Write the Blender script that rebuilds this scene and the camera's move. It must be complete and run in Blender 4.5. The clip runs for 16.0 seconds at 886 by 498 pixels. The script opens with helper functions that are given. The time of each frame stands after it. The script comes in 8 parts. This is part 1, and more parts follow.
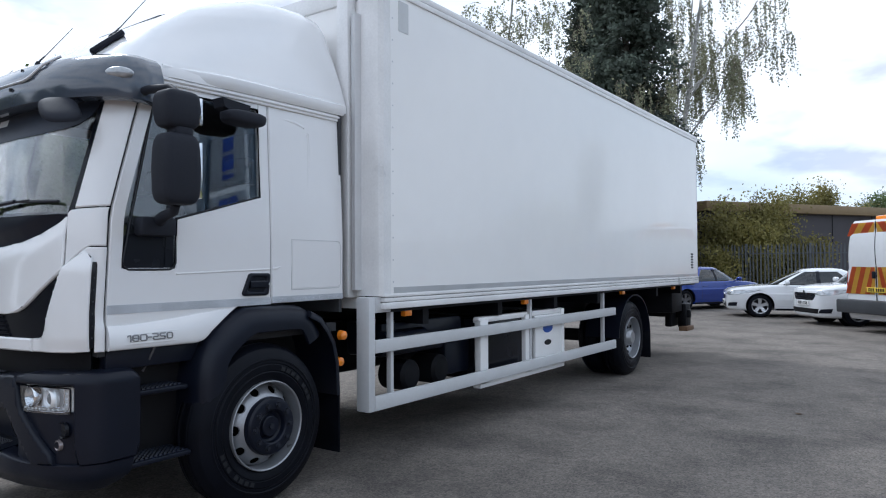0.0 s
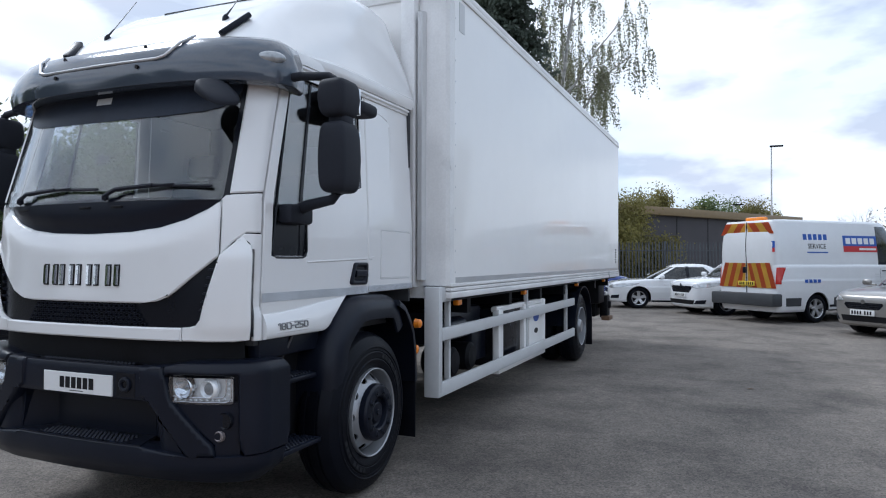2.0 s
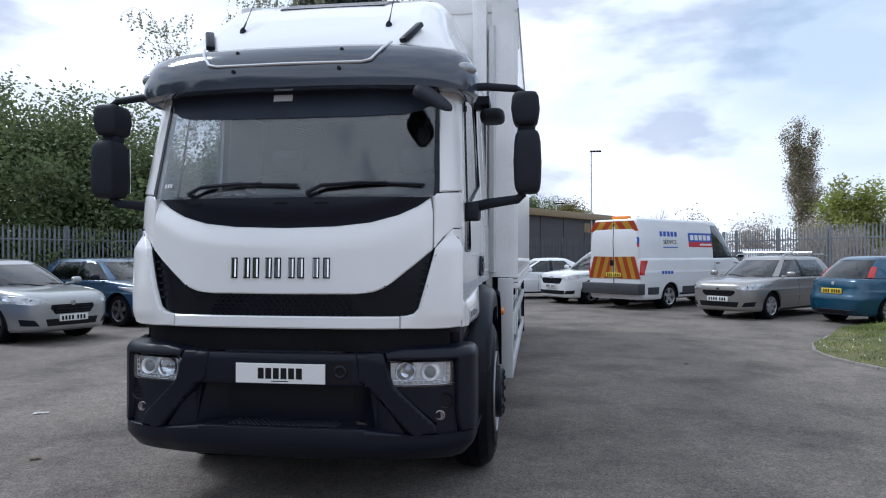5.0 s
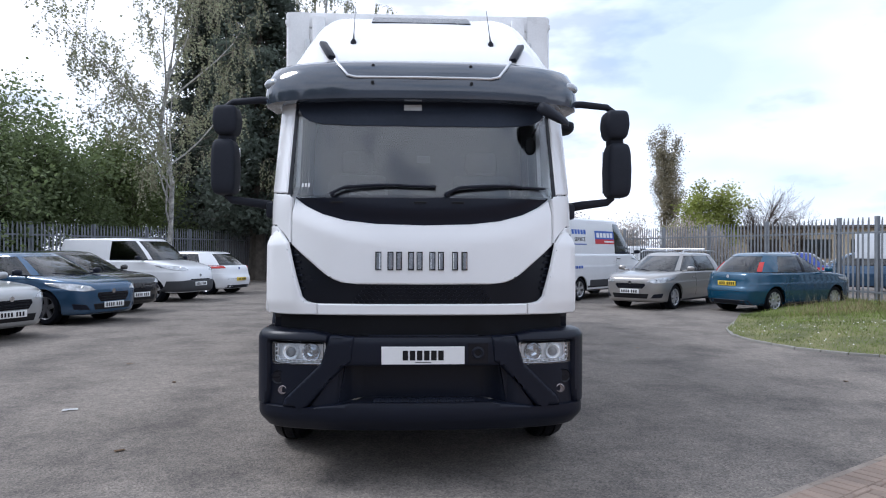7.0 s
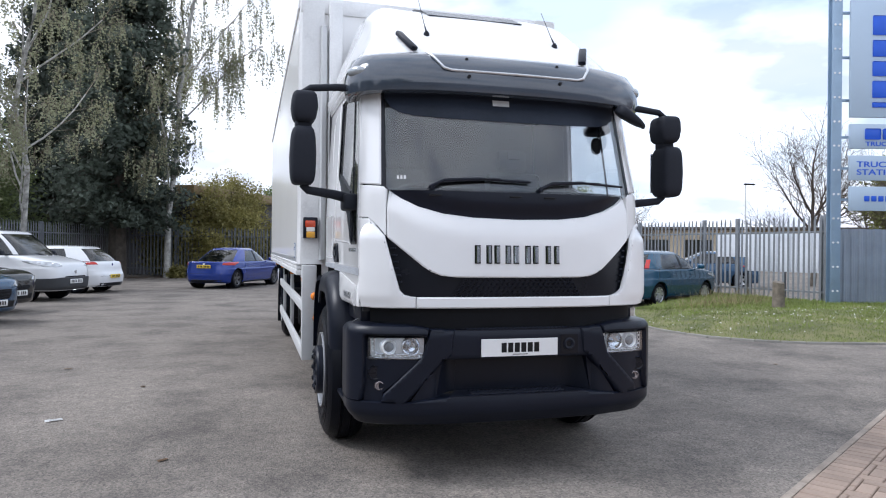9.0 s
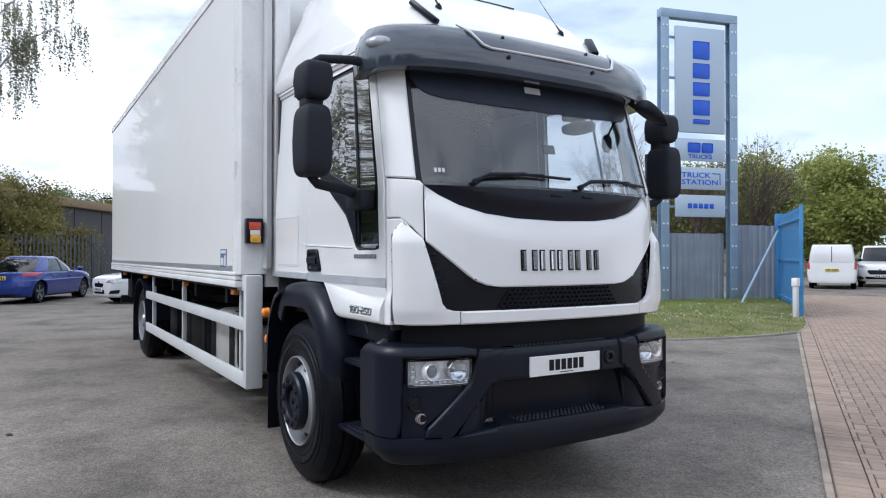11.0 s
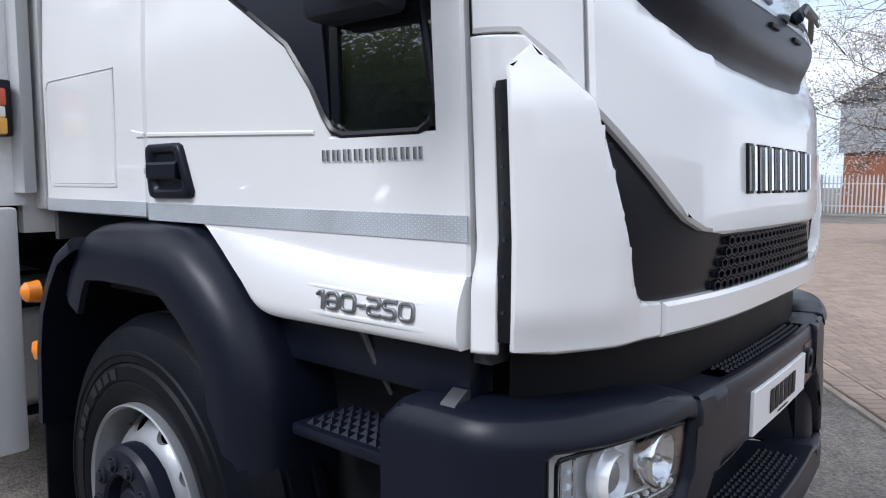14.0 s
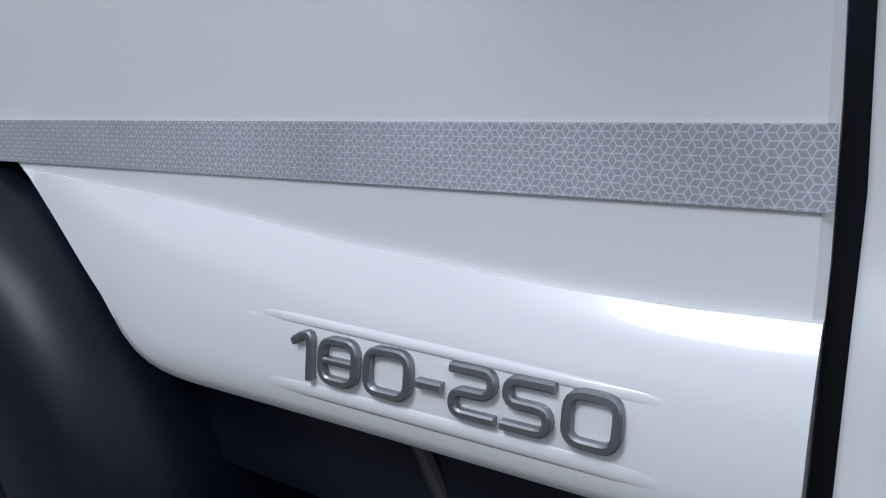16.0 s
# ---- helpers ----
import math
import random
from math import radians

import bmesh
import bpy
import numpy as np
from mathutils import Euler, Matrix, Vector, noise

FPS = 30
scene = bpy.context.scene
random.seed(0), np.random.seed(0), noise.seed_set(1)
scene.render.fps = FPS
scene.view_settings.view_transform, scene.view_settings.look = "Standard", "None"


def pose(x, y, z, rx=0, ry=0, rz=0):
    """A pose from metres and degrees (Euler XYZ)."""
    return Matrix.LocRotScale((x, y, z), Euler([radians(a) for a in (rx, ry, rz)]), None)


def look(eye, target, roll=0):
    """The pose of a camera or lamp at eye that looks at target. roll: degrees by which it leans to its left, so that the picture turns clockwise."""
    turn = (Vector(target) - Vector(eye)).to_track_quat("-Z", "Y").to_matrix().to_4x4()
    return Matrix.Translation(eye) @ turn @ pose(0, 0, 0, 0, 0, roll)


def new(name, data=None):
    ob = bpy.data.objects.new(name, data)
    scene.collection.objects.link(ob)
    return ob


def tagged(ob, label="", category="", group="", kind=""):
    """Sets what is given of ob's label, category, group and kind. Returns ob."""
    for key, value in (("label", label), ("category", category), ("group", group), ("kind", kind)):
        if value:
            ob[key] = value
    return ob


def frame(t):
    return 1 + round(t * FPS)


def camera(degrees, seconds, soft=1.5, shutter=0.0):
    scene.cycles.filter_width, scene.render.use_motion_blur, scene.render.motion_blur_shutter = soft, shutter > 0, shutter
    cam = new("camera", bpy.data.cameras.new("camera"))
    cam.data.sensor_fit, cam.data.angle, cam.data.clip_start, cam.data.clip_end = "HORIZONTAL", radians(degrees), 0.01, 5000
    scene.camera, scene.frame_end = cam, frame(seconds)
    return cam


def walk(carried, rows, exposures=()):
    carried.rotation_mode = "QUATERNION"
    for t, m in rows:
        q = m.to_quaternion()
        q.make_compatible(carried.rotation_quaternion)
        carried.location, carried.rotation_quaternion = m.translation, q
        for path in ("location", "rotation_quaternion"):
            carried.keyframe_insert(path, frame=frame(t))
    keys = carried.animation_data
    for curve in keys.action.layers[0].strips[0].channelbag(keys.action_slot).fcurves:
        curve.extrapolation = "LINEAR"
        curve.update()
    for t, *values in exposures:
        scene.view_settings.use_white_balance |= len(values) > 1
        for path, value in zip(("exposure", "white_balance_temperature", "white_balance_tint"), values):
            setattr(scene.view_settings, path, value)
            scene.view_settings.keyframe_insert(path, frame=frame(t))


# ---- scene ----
cam = camera(65.3, 16.0, 1.1)
PATH = [
    (0, (-0.002, 0.001, 1.549), (-1.168, 1.625, 1.595), -0.3),
    (0.5, (-0.333, -0.294, 1.565), (-1.42, 1.383, 1.63), 0.2),
    (1, (-0.672, -0.618, 1.528), (-1.618, 1.142, 1.612), -0.0),
    (1.5, (-1.004, -0.836, 1.509), (-1.859, 0.971, 1.566), -0.0),
    (2, (-1.329, -1.035, 1.52), (-2.113, 0.804, 1.551), 0.1),
    (2.5, (-1.644, -1.352, 1.518), (-2.318, 0.531, 1.544), -0.2),
    (3, (-1.944, -1.504, 1.499), (-2.582, 0.391, 1.519), -0.3),
    (3.5, (-2.268, -1.679, 1.511), (-2.86, 0.231, 1.534), -0.3),
    (4, (-2.578, -1.856, 1.517), (-3.075, 0.081, 1.529), -0.1),
    (4.2, (-2.705, -1.9, 1.507), (-3.151, 0.049, 1.523), -0.1),
    (6.3, (-4.224, -2.454, 1.509), (-4.23, -0.454, 1.516), 0.4),
    (6.5, (-4.395, -2.553, 1.506), (-4.353, -0.554, 1.512), 0.4),
    (7, (-4.762, -2.66, 1.499), (-4.661, -0.662, 1.504), 0.2),
    (7.5, (-5.105, -2.619, 1.486), (-5.005, -0.622, 1.47), 0.3),
    (8, (-5.554, -2.687, 1.487), (-5.293, -0.704, 1.44), 0.6),
    (8.5, (-5.94, -2.616, 1.469), (-5.55, -0.655, 1.437), 0.3),
    (9, (-6.332, -2.456, 1.463), (-5.797, -0.529, 1.464), 0.6),
    (9.2, (-6.525, -2.436, 1.457), (-5.888, -0.54, 1.461), 0.4),
    (11.3, (-7.394, -1.058, 1.46), (-6.298, 0.614, 1.479), 0.3),
    (11.5, (-7.427, -0.872, 1.471), (-6.287, 0.771, 1.488), 0.5),
    (12, (-7.439, -0.404, 1.467), (-6.175, 1.146, 1.471), 0.5),
    (12.5, (-7.244, 0.009, 1.44), (-5.89, 1.481, 1.427), 0.0),
    (13, (-7.063, 0.428, 1.408), (-5.643, 1.833, 1.317), 0.2),
    (13.5, (-6.867, 0.817, 1.384), (-5.345, 2.109, 1.257), 0.3),
    (14, (-6.660, 1.221, 1.395), (-5.124, 2.487, 1.208), 0.2),
    (14.5, (-6.507, 1.564, 1.384), (-4.948, 2.791, 1.124), 0.1),
    (15, (-6.288, 1.784, 1.352), (-4.676, 2.939, 1.093), 0.6),
    (15.5, (-6.146, 1.902, 1.345), (-4.518, 3.030, 1.066), 0.6),
    (16, (-6.103, 1.958, 1.327), (-4.437, 3.019, 1.009), 0.9),
]
walk(cam, [(t, look(eye, target, roll)) for t, eye, target, roll in PATH], [(0, 0.02, 5650, 9), (3, -0.12, 5620, 9), (6.5, 0.02, 5660, 12), (7.5, 0.30, 5720, 13), (9, 0.32, 5820, 12), (11.5, 0.1, 5800, 10), (12.5, 0.02, 5800, 10), (13.5, 0.28, 5880, 12), (14.5, 0.11, 5660, 10), (15.3, -0.17, 5560, 10), (16, -0.48, 5560, 10)])

# world and sun: bright broken cloud
SUN_FROM = Vector((-0.64, 0.14, 0.76)).normalized()
world = bpy.data.worlds.new("sky")
scene.world = world
world.use_nodes = True
wn, wl = world.node_tree.nodes, world.node_tree.links
wn.clear()
w_out, w_bg = wn.new("ShaderNodeOutputWorld"), wn.new("ShaderNodeBackground")
w_sky = wn.new("ShaderNodeTexSky")
w_sky.sky_type, w_sky.sun_disc = "NISHITA", False
w_sky.sun_elevation = math.asin(SUN_FROM.z)
w_sky.sun_rotation = math.atan2(SUN_FROM.x, SUN_FROM.y)
w_tc = wn.new("ShaderNodeTexCoord")
w_map = wn.new("ShaderNodeMapping")
w_map.inputs["Scale"].default_value = (1.0, 1.0, 2.6)
w_map.inputs["Location"].default_value = (0.35, 0.1, 0.0)
w_n = wn.new("ShaderNodeTexNoise")
w_n.inputs["Scale"].default_value, w_n.inputs["Detail"].default_value, w_n.inputs["Roughness"].default_value = 2.0, 5.0, 0.45
w_r = wn.new("ShaderNodeValToRGB")
w_r.color_ramp.elements[0].color = (0.42, 0.42, 0.42, 1)
w_r.color_ramp.elements[0].position, w_r.color_ramp.elements[1].position = 0.34, 0.54
w_n2 = wn.new("ShaderNodeTexNoise")
w_n2.inputs["Scale"].default_value, w_n2.inputs["Detail"].default_value = 4.6, 5.0
w_cl = wn.new("ShaderNodeValToRGB")
w_cl.color_ramp.elements[0].position, w_cl.color_ramp.elements[0].color = 0.37, (8.8, 9.0, 9.8, 1)
w_cl.color_ramp.elements[1].position, w_cl.color_ramp.elements[1].color = 0.47, (13.6, 13.6, 13.7, 1)
w_mix = wn.new("ShaderNodeMixRGB")
# the cloud breaks up towards the east
w_dot, w_gap, w_sub = wn.new("ShaderNodeVectorMath"), wn.new("ShaderNodeMapRange"), wn.new("ShaderNodeMath")
w_dot.operation, w_dot.inputs[1].default_value = "DOT_PRODUCT", Vector((0.93, 0.30, 0.24)).normalized()
w_gap.interpolation_type = "SMOOTHSTEP"
w_gap.inputs[1].default_value, w_gap.inputs[2].default_value, w_gap.inputs[3].default_value, w_gap.inputs[4].default_value = 0.82, 0.98, 0.0, 0.115
w_sub.operation = "SUBTRACT"
w_haze = wn.new("ShaderNodeMixRGB")
w_haze.inputs[0].default_value, w_haze.inputs[2].default_value = 0.6, (5.6, 8.2, 10.6, 1)
for a, b in ((w_tc.outputs["Generated"], w_map.inputs[0]), (w_map.outputs[0], w_n.inputs["Vector"]), (w_map.outputs[0], w_n2.inputs["Vector"]),
             (w_n.outputs[0], w_sub.inputs[0]), (w_tc.outputs["Generated"], w_dot.inputs[0]), (w_dot.outputs["Value"], w_gap.inputs[0]), (w_gap.outputs[0], w_sub.inputs[1]), (w_sub.outputs[0], w_r.inputs[0]), (w_n2.outputs[0], w_cl.inputs[0]), (w_r.outputs[0], w_mix.inputs[0]),
             (w_sky.outputs[0], w_haze.inputs[1]), (w_haze.outputs[0], w_mix.inputs[1]), (w_cl.outputs[0], w_mix.inputs[2]), (w_mix.outputs[0], w_bg.inputs[0]), (w_bg.outputs[0], w_out.inputs[0])):
    wl.new(a, b)
w_bg.inputs[1].default_value = 0.089
sun = new("sun", bpy.data.lights.new("sun", "SUN"))
sun.data.energy, sun.data.angle, sun.data.color = 1.9, radians(16), (1.0, 0.96, 0.9)
sun.matrix_world = look(SUN_FROM * 60, (0, 0, 0))

# ---- materials ----
def mat(name, col, rough=0.5, metal=0.0, var=0.08, scale=2.5, fine=55.0, bump=0.0, bscale=160.0, coat=0.0, rvar=0.08, col2=None, island=0.0, spec=0.5, emit=0.0):
    m = bpy.data.materials.new(name)
    m.use_nodes = True
    n, l = m.node_tree.nodes, m.node_tree.links
    p = n["Principled BSDF"]
    tc = n.new("ShaderNodeTexCoord")
    a, b = n.new("ShaderNodeTexNoise"), n.new("ShaderNodeTexNoise")
    a.inputs["Scale"].default_value, a.inputs["Detail"].default_value = scale, 5.0
    b.inputs["Scale"].default_value, b.inputs["Detail"].default_value = fine, 3.0
    add = n.new("ShaderNodeMath")
    add.operation = "MULTIPLY_ADD"
    add.inputs[1].default_value = 0.35
    ramp = n.new("ShaderNodeValToRGB")
    lo = [max(0.0, c * (1 - var * 2)) for c in col]
    hi = [min(1.0, c * (1 + var * 1.4)) for c in (col2 or col)]
    ramp.color_ramp.elements[0].position, ramp.color_ramp.elements[0].color = 0.38, (*lo, 1)
    ramp.color_ramp.elements[1].position, ramp.color_ramp.elements[1].color = 0.98, (*hi, 1)
    for t in (a, b):
        l.new(tc.outputs["Object"], t.inputs["Vector"])
    l.new(b.outputs[0], add.inputs[0])
    l.new(a.outputs[0], add.inputs[2])
    l.new(add.outputs[0], ramp.inputs[0])
    colour = ramp.outputs[0]
    if island:
        geo, oi = n.new("ShaderNodeNewGeometry"), n.new("ShaderNodeObjectInfo")
        s = n.new("ShaderNodeMath")
        s.operation = "ADD"
        l.new(geo.outputs["Random Per Island"], s.inputs[0])
        l.new(oi.outputs["Random"], s.inputs[1])
        k = n.new("ShaderNodeMapRange")
        k.inputs[1].default_value, k.inputs[2].default_value, k.inputs[3].default_value, k.inputs[4].default_value = 0.0, 2.0, 1 - island, 1 + island
        l.new(s.outputs[0], k.inputs[0])
        hsv = n.new("ShaderNodeHueSaturation")
        l.new(k.outputs[0], hsv.inputs["Value"])
        l.new(colour, hsv.inputs["Color"])
        colour = hsv.outputs[0]
    l.new(colour, p.inputs["Base Color"])
    rr = n.new("ShaderNodeMapRange")
    rr.inputs[3].default_value, rr.inputs[4].default_value = max(0.02, rough - rvar), min(1.0, rough + rvar)
    l.new(a.outputs[0], rr.inputs[0])
    l.new(rr.outputs[0], p.inputs["Roughness"])
    p.inputs["Metallic"].default_value = metal
    p.inputs["Specular IOR Level"].default_value = spec
    p.inputs["Coat Weight"].default_value = coat
    p.inputs["Coat Roughness"].default_value = 0.03
    if emit:
        l.new(colour, p.inputs["Emission Color"])
        p.inputs["Emission Strength"].default_value = emit
    if bump:
        t = n.new("ShaderNodeTexNoise")
        t.inputs["Scale"].default_value, t.inputs["Detail"].default_value = bscale, 4.0
        l.new(tc.outputs["Object"], t.inputs["Vector"])
        bp = n.new("ShaderNodeBump")
        bp.inputs["Strength"].default_value, bp.inputs["Distance"].default_value = bump, 0.01
        l.new(t.outputs[0], bp.inputs["Height"])
        l.new(bp.outputs[0], p.inputs["Normal"])
    return m


def glass(name, tint, gloss=1.0, base=0.05, power=4.0):
    """A clear sheet: gloss that rises towards grazing view, the rest seen through."""
    m = bpy.data.materials.new(name)
    m.use_nodes = True
    n, l = m.node_tree.nodes, m.node_tree.links
    n.clear()
    out, mix = n.new("ShaderNodeOutputMaterial"), n.new("ShaderNodeMixShader")
    tr, gl, lw = n.new("ShaderNodeBsdfTransparent"), n.new("ShaderNodeBsdfGlossy"), n.new("ShaderNodeLayerWeight")
    tr.inputs[0].default_value = (*tint, 1)
    gl.inputs["Color"].default_value = (gloss, gloss, gloss, 1)
    gl.inputs["Roughness"].default_value = 0.01
    lw.inputs[0].default_value = 0.5
    pw, ma = n.new("ShaderNodeMath"), n.new("ShaderNodeMath")
    pw.operation, pw.inputs[1].default_value = "POWER", power
    ma.operation, ma.inputs[1].default_value, ma.inputs[2].default_value = "MULTIPLY_ADD", 1 - base, base
    l.new(lw.outputs["Facing"], pw.inputs[0])
    l.new(pw.outputs[0], ma.inputs[0])
    l.new(ma.outputs[0], mix.inputs[0])
    l.new(tr.outputs[0], mix.inputs[1])
    l.new(gl.outputs[0], mix.inputs[2])
    l.new(mix.outputs[0], out.inputs[0])
    return m


def asphalt():
    m = mat("asphalt", (0.180, 0.165, 0.150), 0.88, var=0.14, scale=0.35, fine=9.0, bump=0.9, bscale=70.0, rvar=0.06, spec=0.3)
    n, l = m.node_tree.nodes, m.node_tree.links
    p = n["Principled BSDF"]
    src = p.inputs["Base Color"].links[0].from_socket
    tc = n.new("ShaderNodeTexCoord")
    v = n.new("ShaderNodeTexVoronoi")
    v.inputs["Scale"].default_value = 75.0
    r = n.new("ShaderNodeValToRGB")
    r.color_ramp.elements[0].color, r.color_ramp.elements[1].color = (0.42, 0.42, 0.43, 1), (1.68, 1.65, 1.6, 1)
    mul = n.new("ShaderNodeMixRGB")
    mul.blend_type, mul.inputs[0].default_value = "MULTIPLY", 0.75
    l.new(tc.outputs["Object"], v.inputs["Vector"])
    l.new(v.outputs["Color"], r.inputs[0])
    l.new(src, mul.inputs[1])
    l.new(r.outputs[0], mul.inputs[2])
    # worn tracks and oil stains
    s = n.new("ShaderNodeTexNoise")
    s.inputs["Scale"].default_value, s.inputs["Detail"].default_value = 1.1, 8.0
    r2 = n.new("ShaderNodeValToRGB")
    r2.color_ramp.elements[0].position, r2.color_ramp.elements[0].color = 0.30, (0.52, 0.51, 0.52, 1)
    r2.color_ramp.elements[1].position, r2.color_ramp.elements[1].color = 0.56, (1.10, 1.08, 1.06, 1)
    mul2 = n.new("ShaderNodeMixRGB")
    mul2.blend_type, mul2.inputs[0].default_value = "MULTIPLY", 0.8
    l.new(tc.outputs["Object"], s.inputs["Vector"])
    l.new(s.outputs[0], r2.inputs[0])
    l.new(mul.outputs[0], mul2.inputs[1])
    l.new(r2.outputs[0], mul2.inputs[2])
    # patches a hand wide, with loose grit
    g = n.new("ShaderNodeTexNoise")
    g.inputs["Scale"].default_value, g.inputs["Detail"].default_value, g.inputs["Roughness"].default_value = 6.5, 9.0, 0.72
    r3 = n.new("ShaderNodeValToRGB")
    r3.color_ramp.elements[0].position, r3.color_ramp.elements[0].color = 0.34, (0.80, 0.80, 0.81, 1)
    r3.color_ramp.elements[1].position, r3.color_ramp.elements[1].color = 0.66, (1.17, 1.15, 1.13, 1)
    mul3 = n.new("ShaderNodeMixRGB")
    mul3.blend_type, mul3.inputs[0].default_value = "MULTIPLY", 0.85
    l.new(tc.outputs["Object"], g.inputs["Vector"])
    l.new(g.outputs[0], r3.inputs[0])
    l.new(mul2.outputs[0], mul3.inputs[1])
    l.new(r3.outputs[0], mul3.inputs[2])
    l.new(mul3.outputs[0], p.inputs["Base Color"])
    return m


def tape_material():
    m = mat("reflective_tape", (0.56, 0.58, 0.61), 0.4, 0.3, var=0.10, scale=5, fine=30)
    n, l = m.node_tree.nodes, m.node_tree.links
    p = n["Principled BSDF"]
    src = p.inputs["Base Color"].links[0].from_socket
    tc, sep = n.new("ShaderNodeTexCoord"), n.new("ShaderNodeSeparateXYZ")
    l.new(tc.outputs["Object"], sep.inputs[0])
    def op(kind, a, b=None):
        q = n.new("ShaderNodeMath")
        q.operation = kind
        for k, w in enumerate((a, b)):
            if w is None:
                continue
            if isinstance(w, float):
                q.inputs[k].default_value = w
            else:
                l.new(w, q.inputs[k])
        return q.outputs[0]
    # lozenges in threes, as on conspicuity tape: a triangular net less every third edge
    lines, edge = None, 0.0054
    for a in (0.0, 60.0, 120.0):
        ca, sa = math.cos(radians(a)) / edge, math.sin(radians(a)) / edge
        u = op("ADD", op("MULTIPLY", sep.outputs[1], ca), op("MULTIPLY", sep.outputs[2], sa))
        c = op("MULTIPLY", op("ADD", op("MULTIPLY", sep.outputs[1], -sa), op("MULTIPLY", sep.outputs[2], ca)), 1.1547)
        row = op("ROUND", c)
        k = op("SUBTRACT", op("FLOOR", op("SUBTRACT", u, op("MULTIPLY", row, 0.5))), row)
        gone = op("COMPARE", op("FLOORED_MODULO", k, 3.0), 1.0)
        d = op("ADD", op("ABSOLUTE", op("SUBTRACT", c, row)), gone)
        lines = d if lines is None else op("MINIMUM", lines, d)
    r = n.new("ShaderNodeValToRGB")
    r.color_ramp.elements[0].position, r.color_ramp.elements[0].color = 0.06, (1.36, 1.36, 1.36, 1)
    r.color_ramp.elements[1].position, r.color_ramp.elements[1].color = 0.12, (0.78, 0.80, 0.84, 1)
    mul = n.new("ShaderNodeMixRGB")
    mul.blend_type, mul.inputs[0].default_value = "MULTIPLY", 0.9
    l.new(lines, r.inputs[0])
    l.new(src, mul.inputs[1])
    l.new(r.outputs[0], mul.inputs[2])
    l.new(mul.outputs[0], p.inputs["Base Color"])
    return m


WHITE = mat("white_cab_paint", (0.81, 0.81, 0.815), 0.22, var=0.015, scale=0.8, fine=8, coat=0.7, rvar=0.05)
BOXWHITE = mat("white_gel_coat_panel", (0.90, 0.895, 0.885), 0.34, var=0.02, scale=0.6, fine=4, rvar=0.03, coat=0.45)
ALU = mat("brushed_aluminium", (0.62, 0.63, 0.65), 0.38, 0.75, var=0.05, scale=3, fine=90, bump=0.03)
GREYPAINT = mat("grey_painted_steel", (0.60, 0.61, 0.62), 0.38, var=0.05, scale=2, fine=40)
PLASTIC = mat("black_moulded_plastic", (0.0066, 0.0088, 0.0175), 0.35, spec=0.24, var=0.12, bump=0.06, bscale=700, rvar=0.07)
GLOSSBLACK = mat("dark_panel", (0.0065, 0.0075, 0.012), 0.26, spec=0.26, var=0.1)
# dull blue-black that stands for the visor mirrored in the windscreen
VISORREFLECTION = mat("painted_visor_reflection", (0.024, 0.031, 0.048), 0.35, spec=0.15, var=0.15, scale=3)
VISOR = mat("smoked_visor_acrylic", (0.055, 0.068, 0.092), 0.14, var=0.1, scale=1.5, coat=0.7)
MIRRORBLACK = mat("grained_mirror_plastic", (0.022, 0.0245, 0.033), 0.6, spec=0.14, var=0.1, bump=0.05, bscale=500)
MARKER = mat("clear_marker_lens", (0.36, 0.38, 0.40), 0.12, 0.3, var=0.15, scale=25, coat=0.8)
LED = mat("clear_light_block", (0.95, 0.95, 0.96), 0.08, 0.1, coat=0.8)
RUBBER = mat("tyre_rubber", (0.0045, 0.0054, 0.0092), 0.42, spec=0.11, var=0.2, scale=6, fine=80, bump=0.15, bscale=220)
DARKSHEEN = mat("dark_satin_metal", (0.085, 0.087, 0.095), 0.3, 0.5, var=0.1)
SIDEMARK = mat("worn_sidewall_mark", (0.022, 0.023, 0.026), 0.6, spec=0.15)
BOWL = mat("headlamp_reflector", (0.97, 0.97, 0.97), 0.14, 0.22, var=0.05, scale=30, coat=0.6)
FOGLENS = mat("fog_lamp_lens", (0.30, 0.26, 0.26), 0.12, 0.4, coat=0.8)
STEELWHEEL = mat("silver_painted_wheel", (0.34, 0.35, 0.37), 0.3, 0.5, var=0.05, scale=4)
SATINCHROME = mat("satin_chrome", (0.50, 0.51, 0.53), 0.26, 1.0, var=0.05, rvar=0.05)
DIGIT = mat("dark_satin_number", (0.27, 0.275, 0.285), 0.36, 0.85, var=0.05, rvar=0.05)
CHROME = mat("chrome", (0.75, 0.76, 0.78), 0.08, 1.0, var=0.03, rvar=0.03)
DARKMETAL = mat("dark_chassis_steel", (0.0065, 0.0070, 0.0095), 0.55, spec=0.15, var=0.25, scale=5)
INTERIOR = mat("dark_cab_trim", (0.016, 0.017, 0.019), 0.75, var=0.15)
SEATCLOTH = mat("grey_seat_cloth", (0.035, 0.037, 0.042), 0.9, var=0.2, fine=120, bump=0.2)
ORANGE = mat("amber_lens", (0.85, 0.25, 0.015), 0.2, var=0.08, coat=0.5)
RED = mat("red_lens", (0.5, 0.02, 0.015), 0.2, var=0.08, coat=0.5)
LENS = glass("clear_lens", (0.93, 0.95, 0.97))
SCREEN = glass("windscreen_glass", (0.90, 0.92, 0.93), 1.0, 0.058, 3.6)
PROJ = mat("projector_lens", (0.20, 0.205, 0.21), 0.05, var=0.1, coat=1.0)
SIDEGLASS = glass("side_glass", (0.86, 0.88, 0.90), 1.0, 0.075, 3.2)
DARKGLASS = glass("tinted_car_glass", (0.22, 0.24, 0.26), 1.0, 0.07, 4.0)
